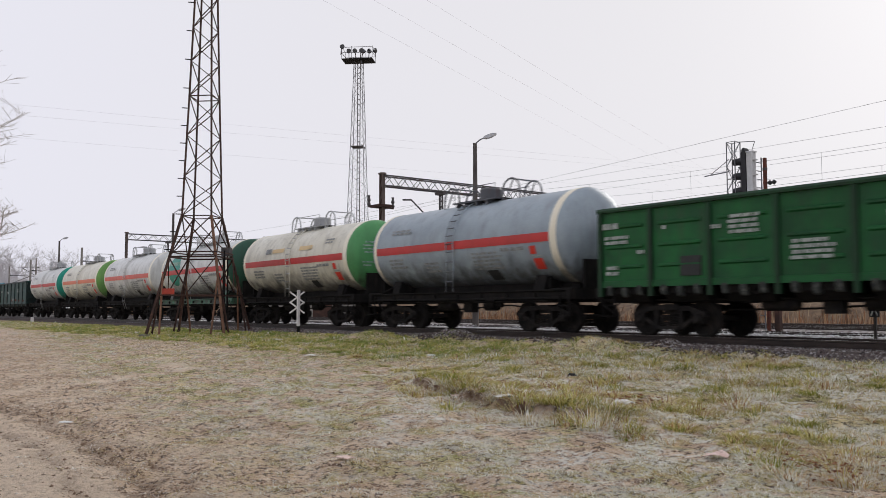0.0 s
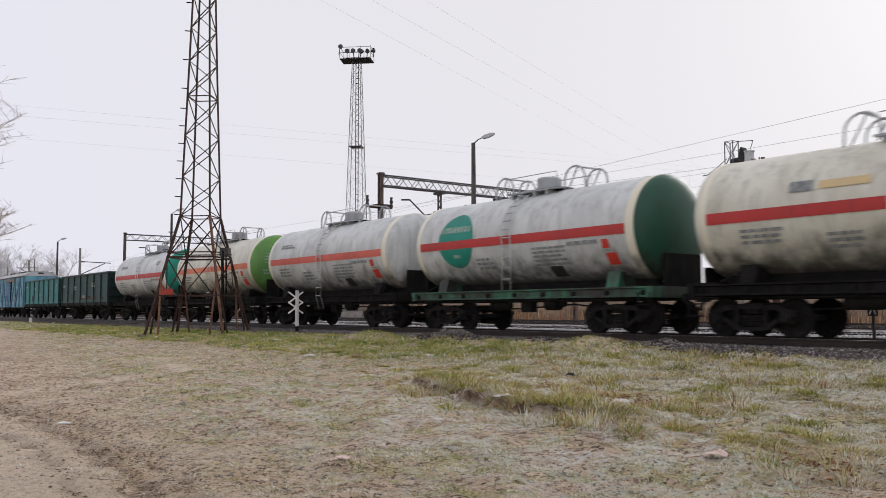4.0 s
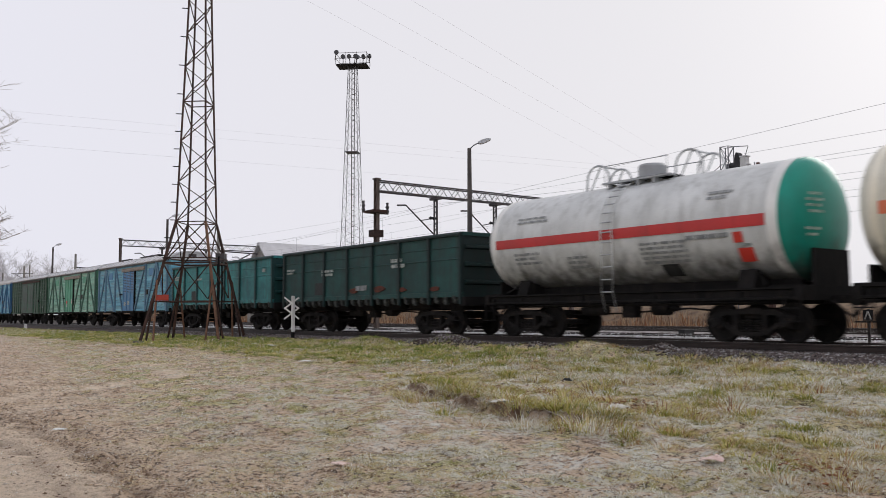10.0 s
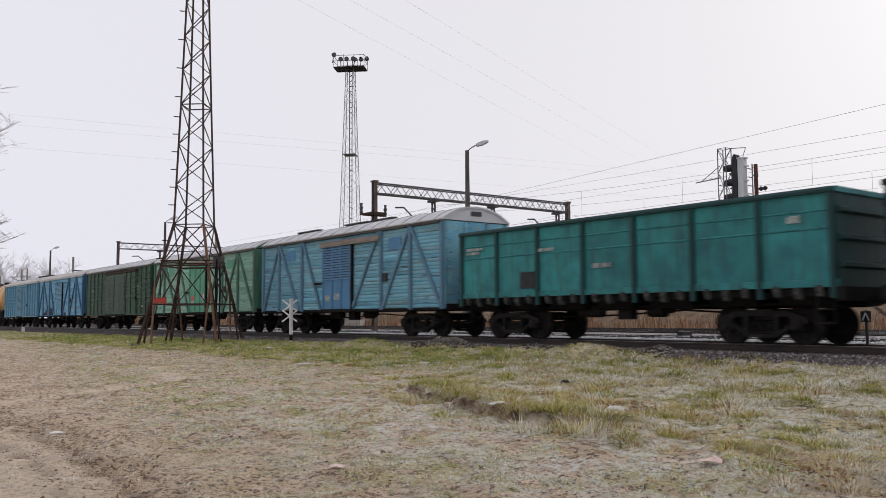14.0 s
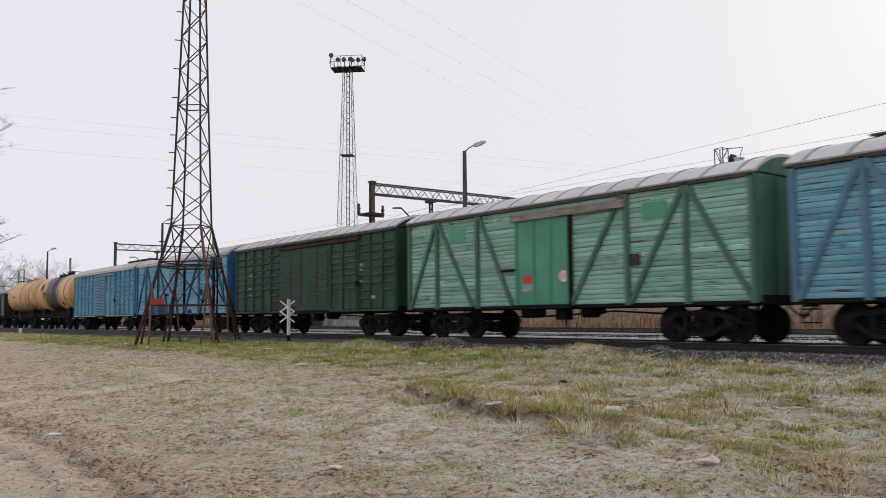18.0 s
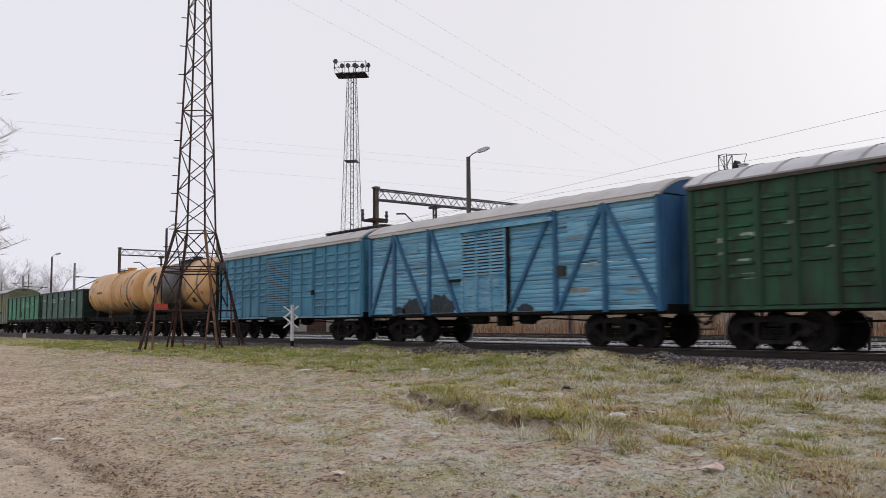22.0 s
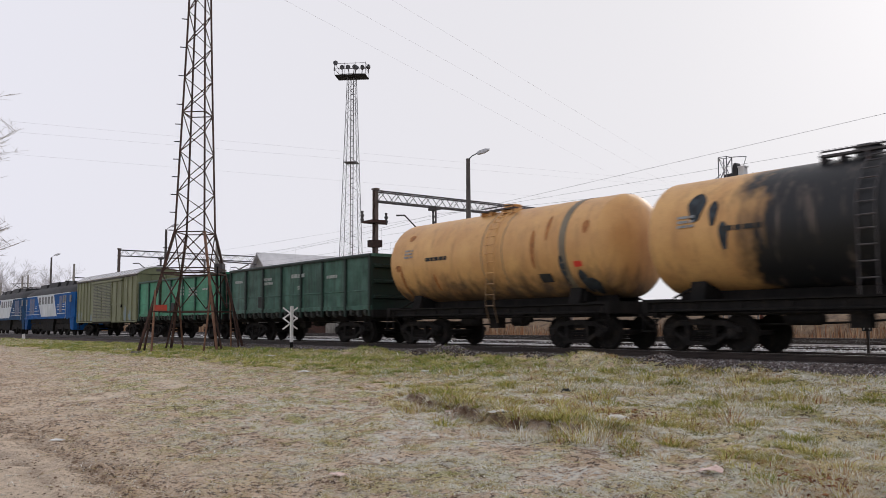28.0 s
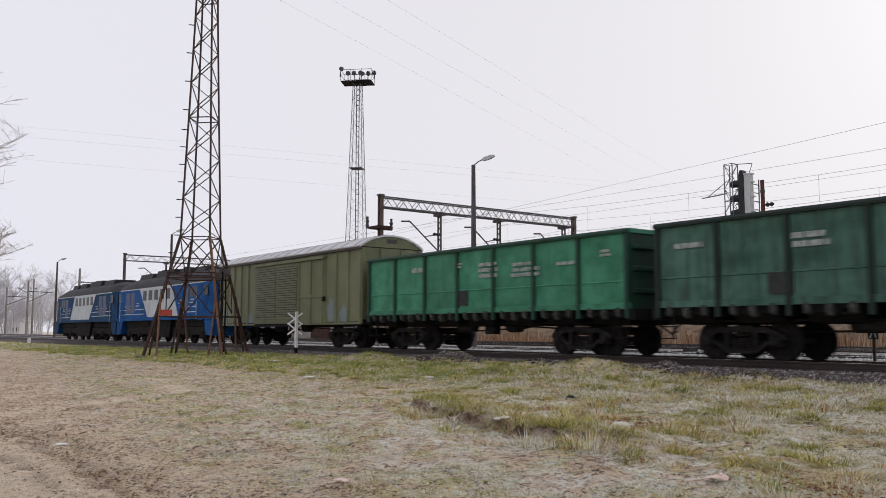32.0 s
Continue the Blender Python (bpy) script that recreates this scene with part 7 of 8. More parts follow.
def blades(name, x, y, z, h, a, lean, w, material, label):
    n = len(x)
    dx, dy = np.cos(a), np.sin(a)
    sx, sy = -dy * w / 2, dx * w / 2
    co = np.empty((n, 5, 3), np.float32)
    co[:, 0] = np.stack([x - sx, y - sy, z], -1)
    co[:, 1] = np.stack([x + sx, y + sy, z], -1)
    mx, my, mz = x + dx * lean * 0.3, y + dy * lean * 0.3, z + h * 0.62
    co[:, 2] = np.stack([mx + sx * 0.7, my + sy * 0.7, mz], -1)
    co[:, 3] = np.stack([mx - sx * 0.7, my - sy * 0.7, mz], -1)
    co[:, 4] = np.stack([x + dx * lean, y + dy * lean, z + h * 0.98], -1)
    base = (np.arange(n) * 5)[:, None]
    tri = np.concatenate([base + [0, 1, 2], base + [0, 2, 3], base + [3, 2, 4]], 0).astype(np.int32)
    me = bpy.data.meshes.new(name)
    me.vertices.add(n * 5)
    me.vertices.foreach_set("co", co.ravel())
    me.loops.add(tri.size)
    me.loops.foreach_set("vertex_index", tri.ravel())
    me.polygons.add(len(tri))
    me.polygons.foreach_set("loop_start", np.arange(0, tri.size, 3, dtype=np.int32))
    me.update(calc_edges=True)
    me.materials.append(material)
    return tagged(new(name, me), label, "grass", "", "stuff")


def blade_material(name, cols, rough=0.8, thin=False):
    m = bpy.data.materials.new(name)
    m.use_nodes = True
    nt = m.node_tree
    n, l = nt.nodes, nt.links
    geo = n.new("ShaderNodeNewGeometry")
    cr = n.new("ShaderNodeValToRGB")
    el = cr.color_ramp.elements
    while len(el) < len(cols):
        el.new(0.5)
    for i, c in enumerate(cols):
        el[i].position = i / max(1, len(cols) - 1)
        el[i].color = rgb(*c)
    l.new(geo.outputs["Random Per Island"], cr.inputs[0])
    b = n["Principled BSDF"]
    l.new(cr.outputs[0], b.inputs["Base Color"])
    b.inputs["Roughness"].default_value = rough
    b.inputs["Specular IOR Level"].default_value = 0.2
    if thin:
        tr = n.new("ShaderNodeBsdfTranslucent")
        l.new(cr.outputs[0], tr.inputs["Color"])
        mx = n.new("ShaderNodeMixShader")
        mx.inputs[0].default_value = 0.4
        l.new(b.outputs[0], mx.inputs[1])
        l.new(tr.outputs[0], mx.inputs[2])
        l.new(mx.outputs[0], n["Material Output"].inputs["Surface"])
    return m


M["straw"] = blade_material("dry_straw", [(150, 122, 92), (116, 86, 62), (86, 64, 52), (170, 148, 120), (124, 78, 52), (136, 104, 76)])
M["bank"] = surface("dry_brown_bank", rgb(124, 104, 82), rgb(96, 78, 62), rgb(74, 60, 50), (0.45, 0.7), False, 1.0, 0, 1.2, 8, 0.08)
M["green_blade"] = blade_material("autumn_green_blades", [(128, 154, 62), (156, 168, 84), (98, 124, 48), (194, 182, 110), (156, 154, 78)], 0.8, True)
M["tan_blade"] = blade_material("withered_blades", [(218, 202, 158), (186, 168, 120), (240, 228, 194), (130, 102, 70), (198, 156, 112), (226, 212, 172)], 0.8, True)
M["frost_blade"] = blade_material("frosted_blades", [(240, 239, 232), (206, 206, 186), (248, 247, 243), (172, 162, 132), (228, 226, 214)], 0.8, True)
M["olive_blade"] = blade_material("olive_autumn_blades", [(158, 154, 94), (190, 180, 122), (92, 88, 48), (226, 213, 166), (178, 162, 106), (112, 96, 60)], 0.8, True)
bank = Shape().prism([(52.5, -0.6), (70, -0.6), (66, 2.3), (60, 2.0), (55.5, 0.9)], "x", -230, 40)
solo("dry_bank", bank, M["bank"], "low bank of dry brown earth and grass", "bank", "structure")
reeds("dry_reeds", 30000, -200, 30, 50.5, 60, 0.3, 1.7, -0.2, M["straw"], "dry brown reeds and tall grass beyond the tracks", 3, 0.05)



# ---------------------------------------------------------------- grass, stones and litter in the field
def spots(n, r0, r1, seed):
    """Points spread over the field in front of the track, denser towards the near end."""
    r = np.random.RandomState(seed)
    d = r0 * (r1 / r0) ** r.uniform(0, 1, n)
    a = np.radians(r.uniform(21, 85, n))
    x, y = -d * np.sin(a), d * np.cos(a)
    keep = (y > 1.0) & (y < 16.9)
    return x[keep], y[keep], d[keep], r


def lawn():
    x, y, d, r = spots(980000, 5.0, 90, 41)
    g, f = cover(x, y)[:2]
    patch_n = 0.5 + 0.5 * drift(x, y, 0.7, 0)
    keep = r.uniform(0, 1, len(x)) < np.clip(g * (0.02 + 1.15 * patch_n), 0, 1) * (0.42 + 0.35 * sstep(11.2, 12.4, y) * sstep(-13, -18, x))
    x, y, d, g, f = x[keep], y[keep], d[keep], g[keep], f[keep]
    n = len(x)
    thick = sstep(0.45, 0.95, g)
    h = (0.012 + 0.022 * r.uniform(0, 1, n)) + thick * r.uniform(0.0, 0.04, n) * (0.2 + 1.0 * np.clip(0.5 + 0.5 * drift(x, y, 1.3, 2), 0, 1))
    a = r.uniform(0, math.tau, n)
    lean = h * r.uniform(0.6, 4.0, n)
    w = (0.003 + 0.00068 * d) * r.uniform(0.5, 1.5, n)
    z = ground_z(x, y) - 0.006
    pick = r.uniform(0, 1, n)
    dry = 0.5 - 0.5 * sstep(10.5, 12.5, y) + 0.45 * drift(x, y, 1.1, 1)
    frosty = f * 0.8
    mat_zone = sstep(-19, -13, x) * sstep(12.5, 10.5, y)
    frosty = np.clip(frosty + 0.34 * mat_zone + 0.4 * grit(x, y, 0.22, 2), 0, 0.85)
    dry = np.clip(dry + 0.3 * mat_zone, 0.05, 0.95)
    h = h * (1 - 0.35 * mat_zone) * (1 + 0.9 * sstep(11.0, 13.0, y))
    belt = sstep(10.6, 12.4, y + 0.8 * drift(x, y, 1.6, 0)) * sstep(-12.5, -16.5, x)
    kind = np.where(pick < frosty, 2, np.where(r.uniform(0, 1, n) < dry, 1, np.where(r.uniform(0, 1, n) < 0.25 + 0.75 * belt, 0, 3)))
    for k, name, mat, label in ((0, "green_grass", M["green_blade"], "short green autumn grass on the field"), (1, "withered_grass", M["tan_blade"], "withered tan grass on the field"),
                                (2, "frosted_grass", M["frost_blade"], "grass blades white with frost"), (3, "olive_grass", M["olive_blade"], "short matted olive grass on the field")):
        m = kind == k
        blades(name, x[m], y[m], z[m], h[m], a[m], lean[m], w[m], mat, label)


def tufts():
    """Clumps of taller grass, gathered in drifts."""
    r = np.random.RandomState(17)
    cx, cy = [], []
    while len(cx) < 520:
        d = 7.5 * (34 / 7.5) ** r.uniform(0, 1)
        a = math.radians(r.uniform(22, 80))
        x, y = -d * math.sin(a), d * math.cos(a)
        if y < 16.8 and y > edge_line(x) - 0.6 and r.uniform() < (0.25 + 0.95 * max(0.0, float(drift(np.array(x), np.array(y), 1.7, 2)))) * (1.0 if x > -16 else 0.5):
            cx.append(x)
            cy.append(y)
    for x in np.arange(-13.4, -3.2, 0.075):
        if r.uniform() < 0.75:
            cx.append(x + r.uniform(-0.1, 0.1))
            cy.append(float(edge_line(x)) + r.uniform(0.06, 0.5))
    cx, cy = np.array(cx), np.array(cy)
    size = (0.35 + 1.05 * r.uniform(0, 1, len(cx)) ** 1.6) * np.where(cx > -6.5, 0.62, np.where(cx > -13, 1.0, 0.75))
    per = 130
    i = np.repeat(np.arange(len(cx)), per)
    n = len(i)
    ang, rad = r.uniform(0, math.tau, n), np.sqrt(r.uniform(0, 1, n)) * 0.21 * size[i]
    x, y = cx[i] + np.cos(ang) * rad * 1.3, cy[i] + np.sin(ang) * rad
    h = r.uniform(0.03, 0.14, n) * size[i]
    lean = h * r.uniform(0.3, 3.0, n)
    w = (0.0032 + 0.00050 * np.hypot(x, y)) * r.uniform(0.6, 1.4, n)
    z = ground_z(x, y) - 0.01
    tone = r.uniform(0, 1, len(cx))[i] + r.uniform(-0.2, 0.2, n)
    for lo, hi, name, mat, label in ((-1, 0.27, "green_tufts", M["tuft_green"], "taller tufts of olive green grass"), (0.27, 0.49, "yellow_green_tufts", M["tuft_yellow"], "taller tufts of yellow-green grass"),
                                     (0.49, 0.56, "brown_tufts", M["tuft_brown"], "withered reddish brown tufts"), (0.56, 0.80, "tan_tufts", M["tan_blade"], "withered tufts of tall grass"),
                                     (0.80, 2, "frosted_tufts", M["frost_blade"], "tufts of grass white with frost")):
        m = (tone >= lo) & (tone < hi)
        blades(name, x[m], y[m], z[m], h[m], ang[m], lean[m], w[m], mat, label)


M["tuft_green"] = blade_material("olive_green_tufts", [(140, 146, 66), (112, 122, 52), (172, 166, 86), (92, 100, 46), (196, 180, 108)], 0.8, True)
M["tuft_yellow"] = blade_material("yellow_green_tufts", [(208, 198, 124), (184, 178, 100), (226, 213, 152), (150, 146, 72)], 0.8, True)
M["tuft_brown"] = blade_material("brown_withered_tufts", [(140, 88, 60), (108, 72, 52), (170, 120, 82)], 0.8, True)


def mats():
    """Low clumps of matted, flattened grass and straw, some white with frost."""
    cx, cy, d, r = spots(26000, 5.0, 60, 51)
    g, f, path, rut = cover(cx, cy)
    keep = r.uniform(0, 1, len(cx)) < np.clip(0.16 + 0.75 * g * sstep(0.9, 0.3, g) + 0.25 * g + 0.3 * f + 0.45 * grit(cx, cy, 0.5, 3), 0.03, 1) * (1 - 0.85 * np.clip(path, 0, 1)) * (1 - 0.8 * rut) * (0.25 + 0.75 * sstep(1.8, 4.2, cy + 0.16 * (cx + 10)))
    cx, cy, d, g, f = cx[keep], cy[keep], d[keep], g[keep], f[keep]
    m = len(cx)
    size = r.uniform(0.35, 1.2, m) * (0.7 + 0.025 * d)
    share = np.clip(0.3 + 0.6 * f + 0.35 * drift(cx, cy, 0.9, 2) + 0.2 * sstep(-12, -15, cx) * sstep(10.5, 8.5, cy), 0.04, 0.85)
    pick = r.uniform(0, 1, m)
    tone = np.where(pick < share, 2, np.where(r.uniform(0, 1, m) < 0.55 - 0.3 * g, 1, 3))
    per = 24
    i = np.repeat(np.arange(m), per)
    n = len(i)
    ang, rad = r.uniform(0, math.tau, n), np.sqrt(r.uniform(0, 1, n)) * 0.085 * size[i]
    x, y = cx[i] + np.cos(ang) * rad * 1.5, cy[i] + np.sin(ang) * rad
    h = r.uniform(0.006, 0.042, n) * size[i] * (0.7 + 0.6 * g[i])
    lean = r.uniform(0.02, 0.09, n) * size[i]
    w = (0.0026 + 0.0005 * d[i]) * r.uniform(0.6, 1.4, n)
    z = ground_z(x, y) - 0.004
    kind = np.where(r.uniform(0, 1, n) < 0.82, tone[i], r.randint(1, 4, n))
    a = ang + r.normal(0, 0.9, n)
    for k, name, mat, label in ((1, "matted_straw", M["tan_blade"], "flattened withered straw on the field"), (2, "frosted_mats", M["frost_blade"], "matted grass clumps white with frost"),
                                (3, "matted_grass", M["olive_blade"], "matted clumps of short olive grass")):
        q = kind == k
        blades(name, x[q], y[q], z[q], h[q], a[q], lean[q], w[q], mat, label)


def belt():
    """Thicker green grass along the foot of the pylon."""
    r = np.random.RandomState(63)
    m = 1500
    cx, cy = -17 - 43 * r.uniform(0, 1, m) ** 1.2, r.uniform(11.4, 16.6, m)
    keep = r.uniform(0, 1, m) < np.clip(0.55 + 0.6 * drift(cx, cy, 2.2, 1), 0.1, 1)
    cx, cy = cx[keep], cy[keep]
    size = r.uniform(0.4, 1.3, len(cx))
    i = np.repeat(np.arange(len(cx)), 70)
    n = len(i)
    ang, rad = r.uniform(0, math.tau, n), np.sqrt(r.uniform(0, 1, n)) * 0.26 * size[i]
    x, y = cx[i] + np.cos(ang) * rad * 1.4, cy[i] + np.sin(ang) * rad
    h = r.uniform(0.02, 0.12, n) * size[i]
    w = (0.003 + 0.0005 * np.hypot(x, y)) * r.uniform(0.6, 1.4, n)
    tone = r.uniform(0, 1, len(cx))[i] + r.uniform(-0.2, 0.2, n)
    for lo, hi, name, mat, label in ((-1, 0.62, "green_belt_grass", M["belt_green"], "clumps of fresh green grass by the pylon"), (0.62, 2, "yellowed_belt_grass", M["tuft_yellow"], "yellowed clumps of grass by the pylon")):
        q = (tone >= lo) & (tone < hi)
        blades(name, x[q], y[q], ground_z(x[q], y[q]) - 0.01, h[q], ang[q], h[q] * r.uniform(0.3, 2.4, q.sum()), w[q], mat, label)


M["belt_green"] = blade_material("fresh_green_blades", [(124, 146, 70), (148, 160, 88), (100, 122, 54), (170, 166, 100)], 0.8, True)


def stones(name, x, y, z, size, material, label, seed, category="stones", flat=0.7):
    r = np.random.RandomState(seed)
    n = len(x)
    base = np.array([(1, 0, 0), (0, 1, 0), (-1, 0, 0), (0, -1, 0), (0, 0, 1), (0, 0, -1)], np.float32)
    v = base[None] * (size[:, None, None] * r.uniform(0.55, 1.25, (n, 6, 1)))
    v[:, :, 2] *= flat
    v += r.uniform(-0.25, 0.25, v.shape) * size[:, None, None]
    a = r.uniform(0, math.tau, n)
    c, s = np.cos(a)[:, None], np.sin(a)[:, None]
    vx = v[:, :, 0] * c - v[:, :, 1] * s
    vy = v[:, :, 0] * s + v[:, :, 1] * c
    co = np.stack([vx + x[:, None], vy + y[:, None], v[:, :, 2] + z[:, None]], -1).astype(np.float32)
    f = np.array([(0, 1, 4), (1, 2, 4), (2, 3, 4), (3, 0, 4), (1, 0, 5), (2, 1, 5), (3, 2, 5), (0, 3, 5)])
    tri = ((np.arange(n) * 6)[:, None, None] + f[None]).reshape(-1, 3).astype(np.int32)
    me = bpy.data.meshes.new(name)
    me.vertices.add(n * 6)
    me.vertices.foreach_set("co", co.ravel())
    me.loops.add(tri.size)
    me.loops.foreach_set("vertex_index", tri.ravel())
    me.polygons.add(len(tri))
    me.polygons.foreach_set("loop_start", np.arange(0, tri.size, 3, dtype=np.int32))
    me.update(calc_edges=True)
    me.materials.append(material)
    return tagged(new(name, me), label, category, "", "stuff")


M["stone_mix"] = blade_material("mixed_ballast_stones", [(104, 94, 89), (78, 70, 68), (130, 119, 114), (54, 49, 49), (178, 174, 172), (92, 78, 72)], 0.95)
M["rubble_mix"] = blade_material("dark_frosted_rubble", [(84, 74, 68), (58, 50, 47), (108, 98, 92), (44, 38, 37), (164, 160, 158), (72, 60, 54)], 0.95)
M["frost_stone"] = blade_material("frosted_stones", [(206, 206, 206), (176, 174, 174), (224, 226, 228), (140, 134, 132)], 0.95)
M["clod_mix"] = blade_material("mixed_soil_clods", [(164, 141, 118), (120, 98, 80), (204, 188, 166), (92, 74, 60), (142, 119, 98), (216, 206, 192), (130, 107, 88), (108, 87, 71)], 0.95)
M["frost_crumb"] = blade_material("frosted_crumbs", [(222, 216, 204), (200, 192, 178), (232, 228, 220), (172, 158, 140), (212, 204, 190)], 0.95)
M["leaf_mix"] = blade_material("fallen_leaves", [(140, 84, 58), (104, 66, 48), (166, 116, 82), (88, 62, 50)], 0.85)


def loose_stones():
    r = np.random.RandomState(23)
    n = 26000
    x = -4 - 46 * r.uniform(0, 1, n) ** 1.5
    y = np.where(r.uniform(0, 1, n) < 0.75, r.uniform(16.75, 18.55, n), r.uniform(18.7, 21.6, n))
    z = np.interp(y, [16.65, 17.65, 21.15, 22.15], [-0.46, -0.2, -0.2, -0.46])
    z = np.maximum(z, ground_z(x, y) - 0.01)
    stones("ballast_stones", x, y, z, r.uniform(0.018, 0.05, n), M["stone_mix"], "loose dark ballast stones beside the rails", 5)
    n = 30000
    x, y = -2 - 66 * r.uniform(0, 1, n) ** 1.3, np.where(r.uniform(0, 1, n) < 0.25, r.uniform(18.9, 20.0, n), r.uniform(21.8, 26.2, n))
    z = np.interp(y, [16.65, 17.65, 21.15, 21.7, 22.55, 26.05, 26.8], [-0.46, -0.2, -0.2, -0.34, -0.06, -0.06, -0.44])
    stones("frosted_ballast", x, y, z, r.uniform(0.025, 0.065, n), M["frost_stone"], "ballast stones white with frost between the rails", 12)
    n = 7500
    k = r.choice(4, n, p=(0.55, 0.25, 0.1, 0.1))
    cx, cy, sx = np.array([-21.4, -13.1, -11.0, -17.3])[k], np.array([16.72, 16.72, 16.7, 16.65])[k], np.array([1.75, 0.8, 1.1, 0.9])[k]
    x, y = cx + r.uniform(-1, 1, n) * sx, cy + r.normal(0, 0.2, n)
    stones("rubble_heap", x, y, ground_z(x, y) + r.uniform(-0.01, 0.03, n), r.uniform(0.015, 0.06, n), M["rubble_mix"], "low heaps of dark rubble beside the track", 6, "rubble")
    x, y, d, q = spots(80000, 5.0, 50, 77)
    g, f = cover(x, y)[:2]
    keep = q.uniform(0, 1, len(x)) < (1.0 - 0.75 * g) * np.clip(0.35 + 0.9 * drift(x, y, 0.9, 3) + 0.5 * grit(x, y, 0.4, 1), 0.04, 1)
    x, y, d = x[keep], y[keep], d[keep]
    stones("soil_clods", x, y, ground_z(x, y), (0.003 + 0.017 * q.uniform(0, 1, len(x)) ** 3) * (1 + 0.03 * d), M["clod_mix"], "small clods and pebbles on the trodden soil", 7, "soil clods", 0.5)
    x, y = r.uniform(-16, -5, 60000), r.uniform(1.4, 3.6, 60000)
    keep = r.uniform(0, 1, len(x)) < 0.35 * np.clip(rut_lines(x, y), 0, 1)
    x, y = x[keep], y[keep]
    stones("rut_clods", x, y, ground_z(x, y), 0.004 + 0.022 * r.uniform(0, 1, len(x)) ** 2.5, M["clod_mix"], "crumbled soil clods along the tyre ruts", 14, "soil clods", 0.6)
    x, y, d, q = spots(60000, 5.0, 40, 78)
    g, f = cover(x, y)[:2]
    keep = q.uniform(0, 1, len(x)) < f * f * np.clip(0.4 + 0.9 * grit(x, y, 0.28, 1), 0, 1)
    x, y, d = x[keep], y[keep], d[keep]
    stones("frost_crumbs", x, y, ground_z(x, y) + 0.003, (0.003 + 0.010 * q.uniform(0, 1, len(x)) ** 2) * (1 + 0.03 * d), M["frost_crumb"], "crumbs of soil and dead grass white with frost", 8, "frosted soil", 0.6)
    n = 420
    k = r.randint(0, 5, n)
    cx, cy = np.array([-10.5, -9.7, -7.8, -7.3, -3.9])[k], np.array([9.2, 9.6, 9.25, 9.0, 6.9])[k]
    x, y = cx + r.normal(0, 0.26, n), cy + r.normal(0, 0.17, n)
    stones("fallen_leaves", x, y, ground_z(x, y) + r.uniform(0.0, 0.06, n), r.uniform(0.01, 0.034, n), M["leaf_mix"], "reddish brown fallen leaves among the grass", 9, "leaves", 0.25)


M["paper"] = surface("crumpled_white_paper", rgb(226, 226, 222), rgb(206, 206, 202), rgb(150, 142, 132), (0.6, 0.8), False, 0.8, 0, 12, 60, 0.004)
M["carton"] = surface("pinkish_packaging", rgb(226, 204, 194), rgb(206, 176, 164), rgb(160, 130, 118), (0.55, 0.8), False, 0.8, 0, 12, 60, 0.004)


def litter(x, y, l, w, h, rz, mat, label, seed):
    """A crumpled flat scrap."""
    r = np.random.RandomState(seed)
    n = 7
    u = np.linspace(-0.5, 0.5, n)
    gx_, gy_ = np.meshgrid(u, u)
    zz = h * (0.35 + 0.65 * r.uniform(0, 1, (n, n))) * (1 - 1.1 * (gx_ ** 2 + gy_ ** 2))
    edge = 1 + r.uniform(-0.22, 0.12, (n, n))
    s = Shape()
    pts = np.stack([gx_ * l * edge, gy_ * w * edge, zz], -1).reshape(-1, 3)
    low = pts.copy()
    low[:, 2] -= 0.008
    f = [(j * n + i, j * n + i + 1, (j + 1) * n + i + 1, (j + 1) * n + i) for j in range(n - 1) for i in range(n - 1)]
    rim = [i for i in range(n)] + [j * n + n - 1 for j in range(1, n)] + [(n - 1) * n + i for i in range(n - 2, -1, -1)] + [j * n for j in range(n - 2, 0, -1)]
    k = n * n
    f += [tuple(q + k for q in reversed(q4)) for q4 in f[:]]
    f += [(rim[i], rim[i - 1], rim[i - 1] + k, rim[i] + k) for i in range(len(rim))]
    s.add(np.concatenate([pts, low]).tolist(), f)
    ob = solo("litter", s, mat, label, "litter", "", "litter in the grass")
    ob.matrix_basis = pose(x, y, float(ground_z(np.array(x), np.array(y))) + 0.012, 0, 0, rz)


for i, (x, y, l, w, h, rz, mat, label) in enumerate((
        (-19.65, 10.68, 0.3, 0.2, 0.05, 40, "paper", "crumpled white paper scrap on the grass"), (-8.75, 7.72, 0.30, 0.16, 0.06, 60, "paper", "flattened white plastic packet in the grass"),
        (-7.75, 8.94, 0.26, 0.16, 0.08, 20, "paper", "crumpled white wrapper in the grass"), (-11.9, 2.9, 0.15, 0.08, 0.03, 50, "paper", "dirty white scrap on bare soil"),
        (-4.7, 6.67, 0.2, 0.12, 0.09, 30, "carton", "pinkish torn packaging on the turf"), (-17.2, 12.7, 0.25, 0.15, 0.06, 10, "paper", "small white scrap in the grass"),
        (-27.5, 13.6, 0.4, 0.2, 0.06, 10, "paper", "white scrap near the pylon"), (-10.16, 8.04, 0.26, 0.1, 0.04, 70, "carton", "reddish torn packaging in the grass"),
        (-10.6, 10.9, 0.14, 0.12, 0.08, 0, "placard", "small black can in the grass"), (-41.5, 13.2, 0.3, 0.2, 0.05, 0, "paper", "white scrap in the grass"),
        (-31.0, 14.6, 0.3, 0.2, 0.05, 0, "paper", "white scrap in the grass"), (-7.04, 4.19, 0.17, 0.09, 0.03, 15, "carton", "pinkish torn scrap on soil"))):
    litter(x, y, l, w, h, rz, M[mat], label, 60 + i)
ms = thing("marker_stone", "small white marker stone beside the rails", "marker stone", "", pose(-82, 16.9, -0.4))
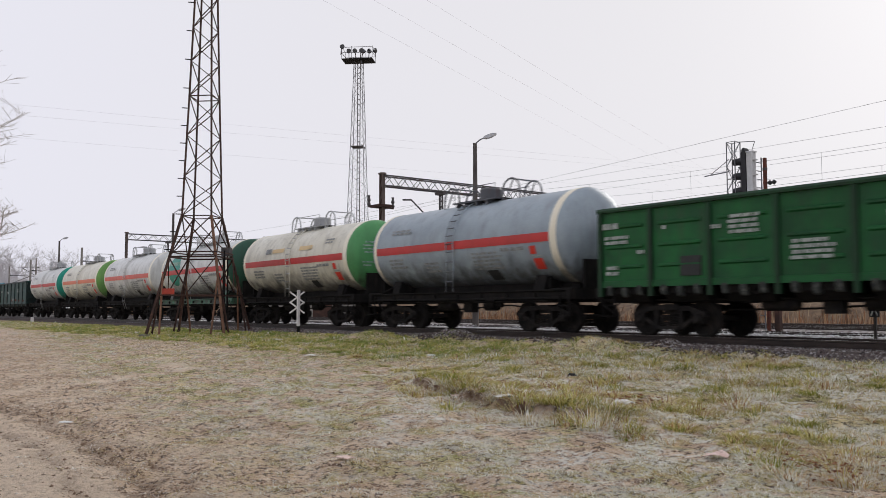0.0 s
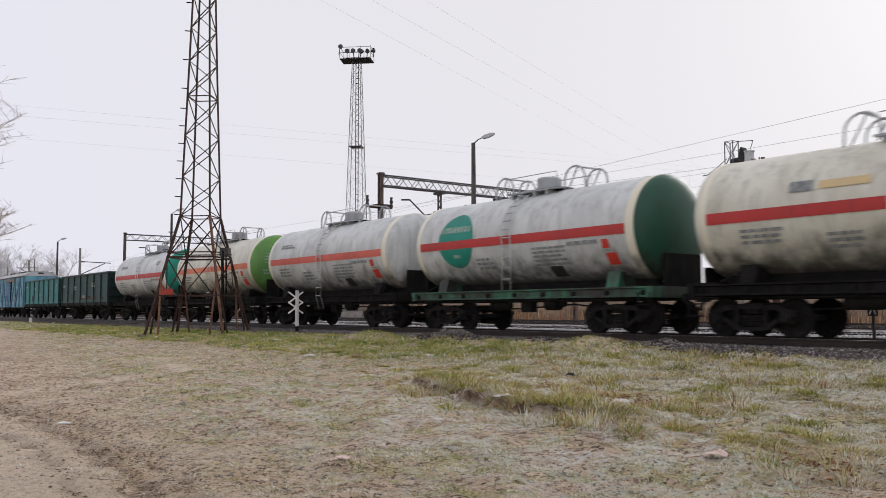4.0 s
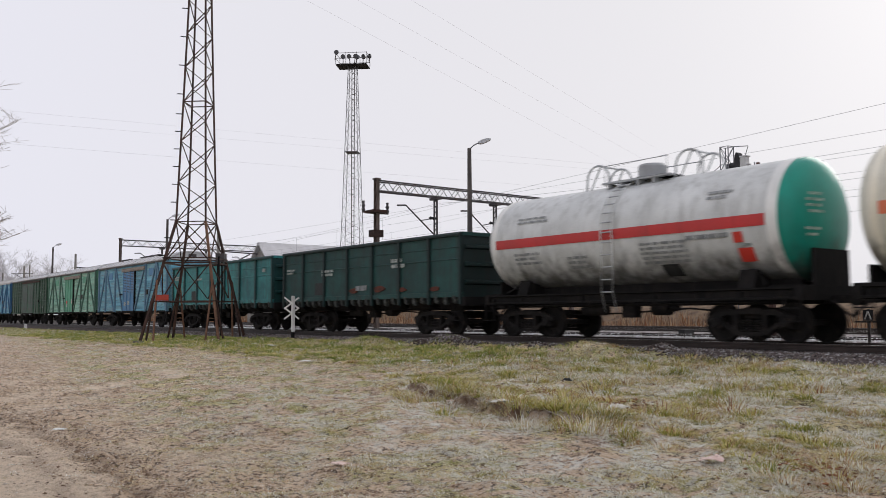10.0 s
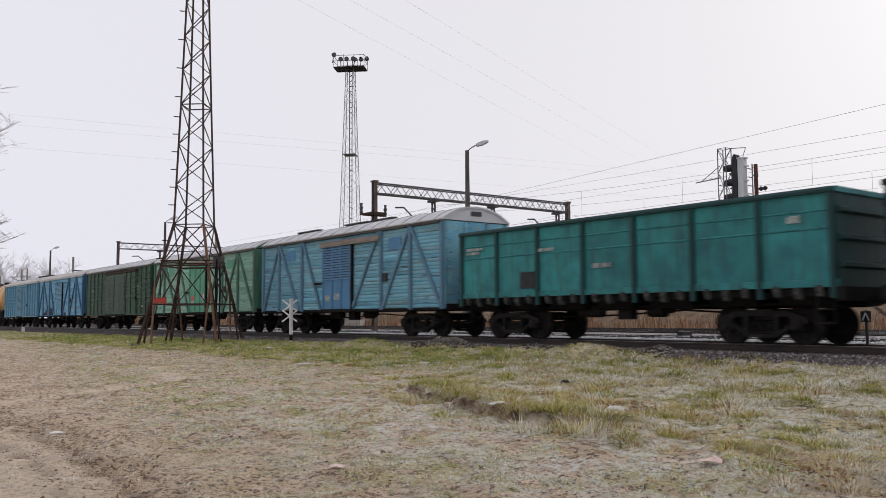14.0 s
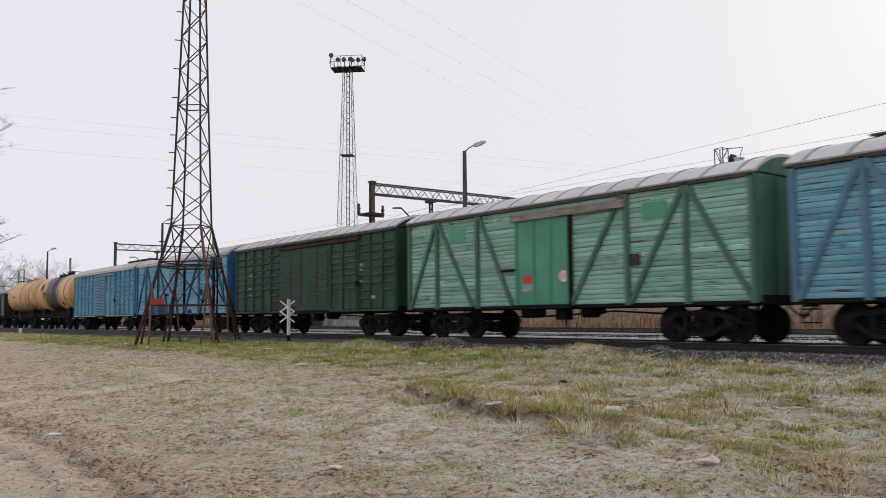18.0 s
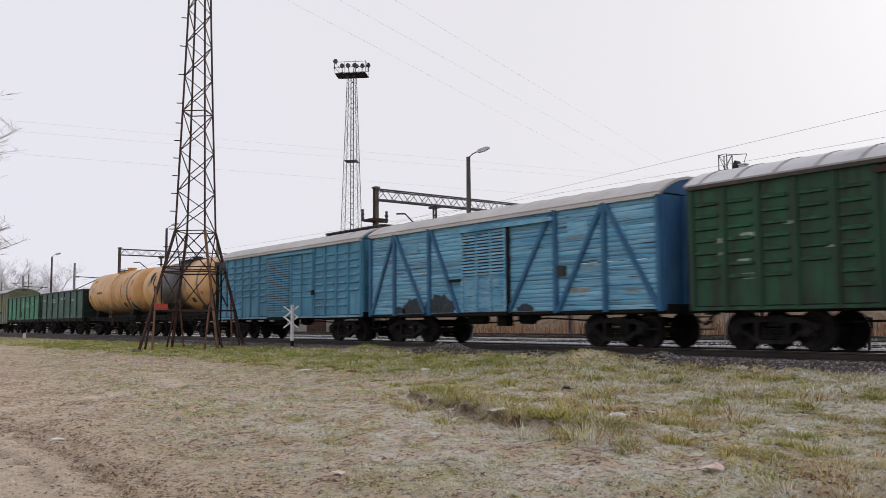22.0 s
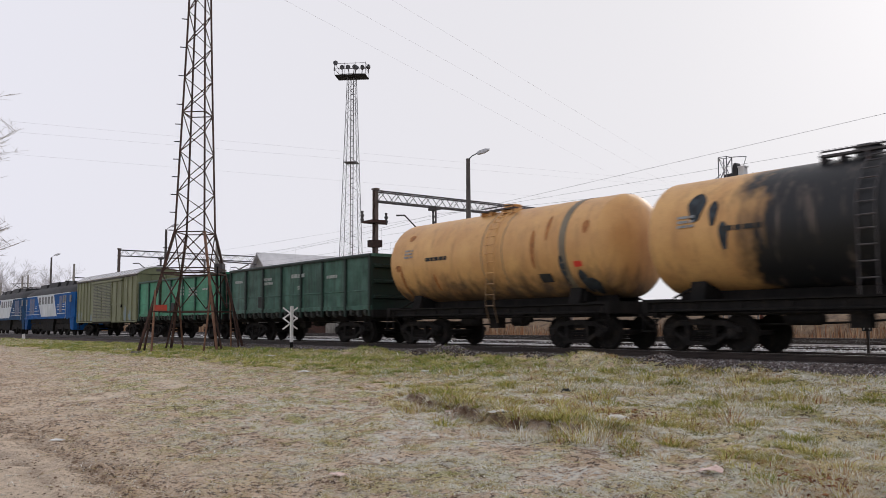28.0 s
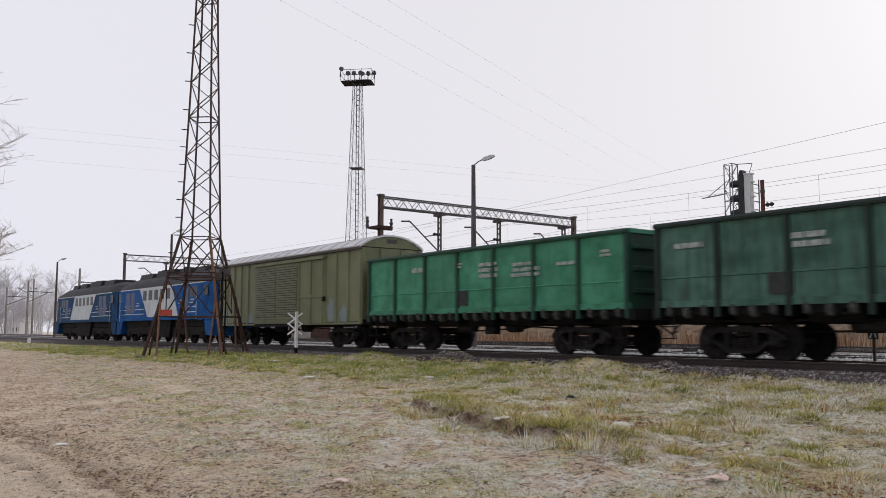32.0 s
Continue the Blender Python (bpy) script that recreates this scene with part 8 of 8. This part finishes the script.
part("stone", Shape().prism([(-0.18, 0), (0.18, 0), (0.16, 0.38), (0.06, 0.46), (-0.06, 0.46), (-0.16, 0.38)], "y", -0.1, 0.1), M["white_post"], ms)
pm = thing("point_machine", "squat dark point machine between the tracks", "point machine", "", pose(-20.6, 32.4 - 4.6, -0.42))
part("case", Shape().box(-0.14, 0.14, -0.3, 0.3, 0, 0.45), M["signal_black"], pm)
part("lid", Shape().box(-0.16, 0.16, -0.32, 0.32, 0.45, 0.5), M["signal_black"], pm)
mp = thing("marker_post", "short dark post with a small black and white marker plate", "marker post", "", pose(-10.7, 22.0, -0.36))
part("post", Shape().box(-0.03, 0.03, -0.03, 0.03, 0.0, 1.16), M["dark_post"], mp)
part("plate", Shape().beam((-0.10, -0.095, 1.0), (0.10, 0.035, 1.0), 0.02, 0.28), M["signal_black"], mp, "black marker plate")
for k in (-1, 1):
    part("plate_mark", Shape().beam((k * 0.06, k * 0.038 - 0.05, 0.9), (0.0, -0.05, 1.1), 0.022, 0.03), M["white_post"], mp, "white slanted stroke")
rp = thing("steel_post", "rusty brown steel stump beyond the rails", "post", "", pose(-16.4, 26.95, -0.42))
part("post", Shape().box(-0.09, 0.09, -0.09, 0.09, -0.1, 1.75), M["rust"], rp)
lawn()
tufts()
mats()
belt()
loose_stones()


# ---------------------------------------------------------------- motion of the train
def lead(t):
    """Place of the leading coupler along the track."""
    return 104.576 + 6.680 * (t - 16) - 0.0027 * (t - 16) ** 2


def motions():
    back_off = 0.0
    turned = [m[0] for m in MOVERS if m[3]]
    for v, length, shift, yaw in MOVERS:
        centre = -back_off - length / 2 + shift
        walk(v, [(t, pose(lead(t) + centre, TRACK_Y, 0, 0, 0, yaw)) for t in range(0, 33, 2)])
        back_off += length
    turns = [(i / 10, lead(i / 10) - lead(0)) for i in range(321)]
    for w, x, r in WHEELS:
        if w.parent.parent in turned:
            walk(w, [(t, pose(x, 0, r) @ Matrix.Rotation(-s / r, 4, "Y")) for t, s in turns])
            continue
        walk(w, [(t, pose(x, 0, r) @ Matrix.Rotation(s / r, 4, "Y")) for t, s in turns])


motions()
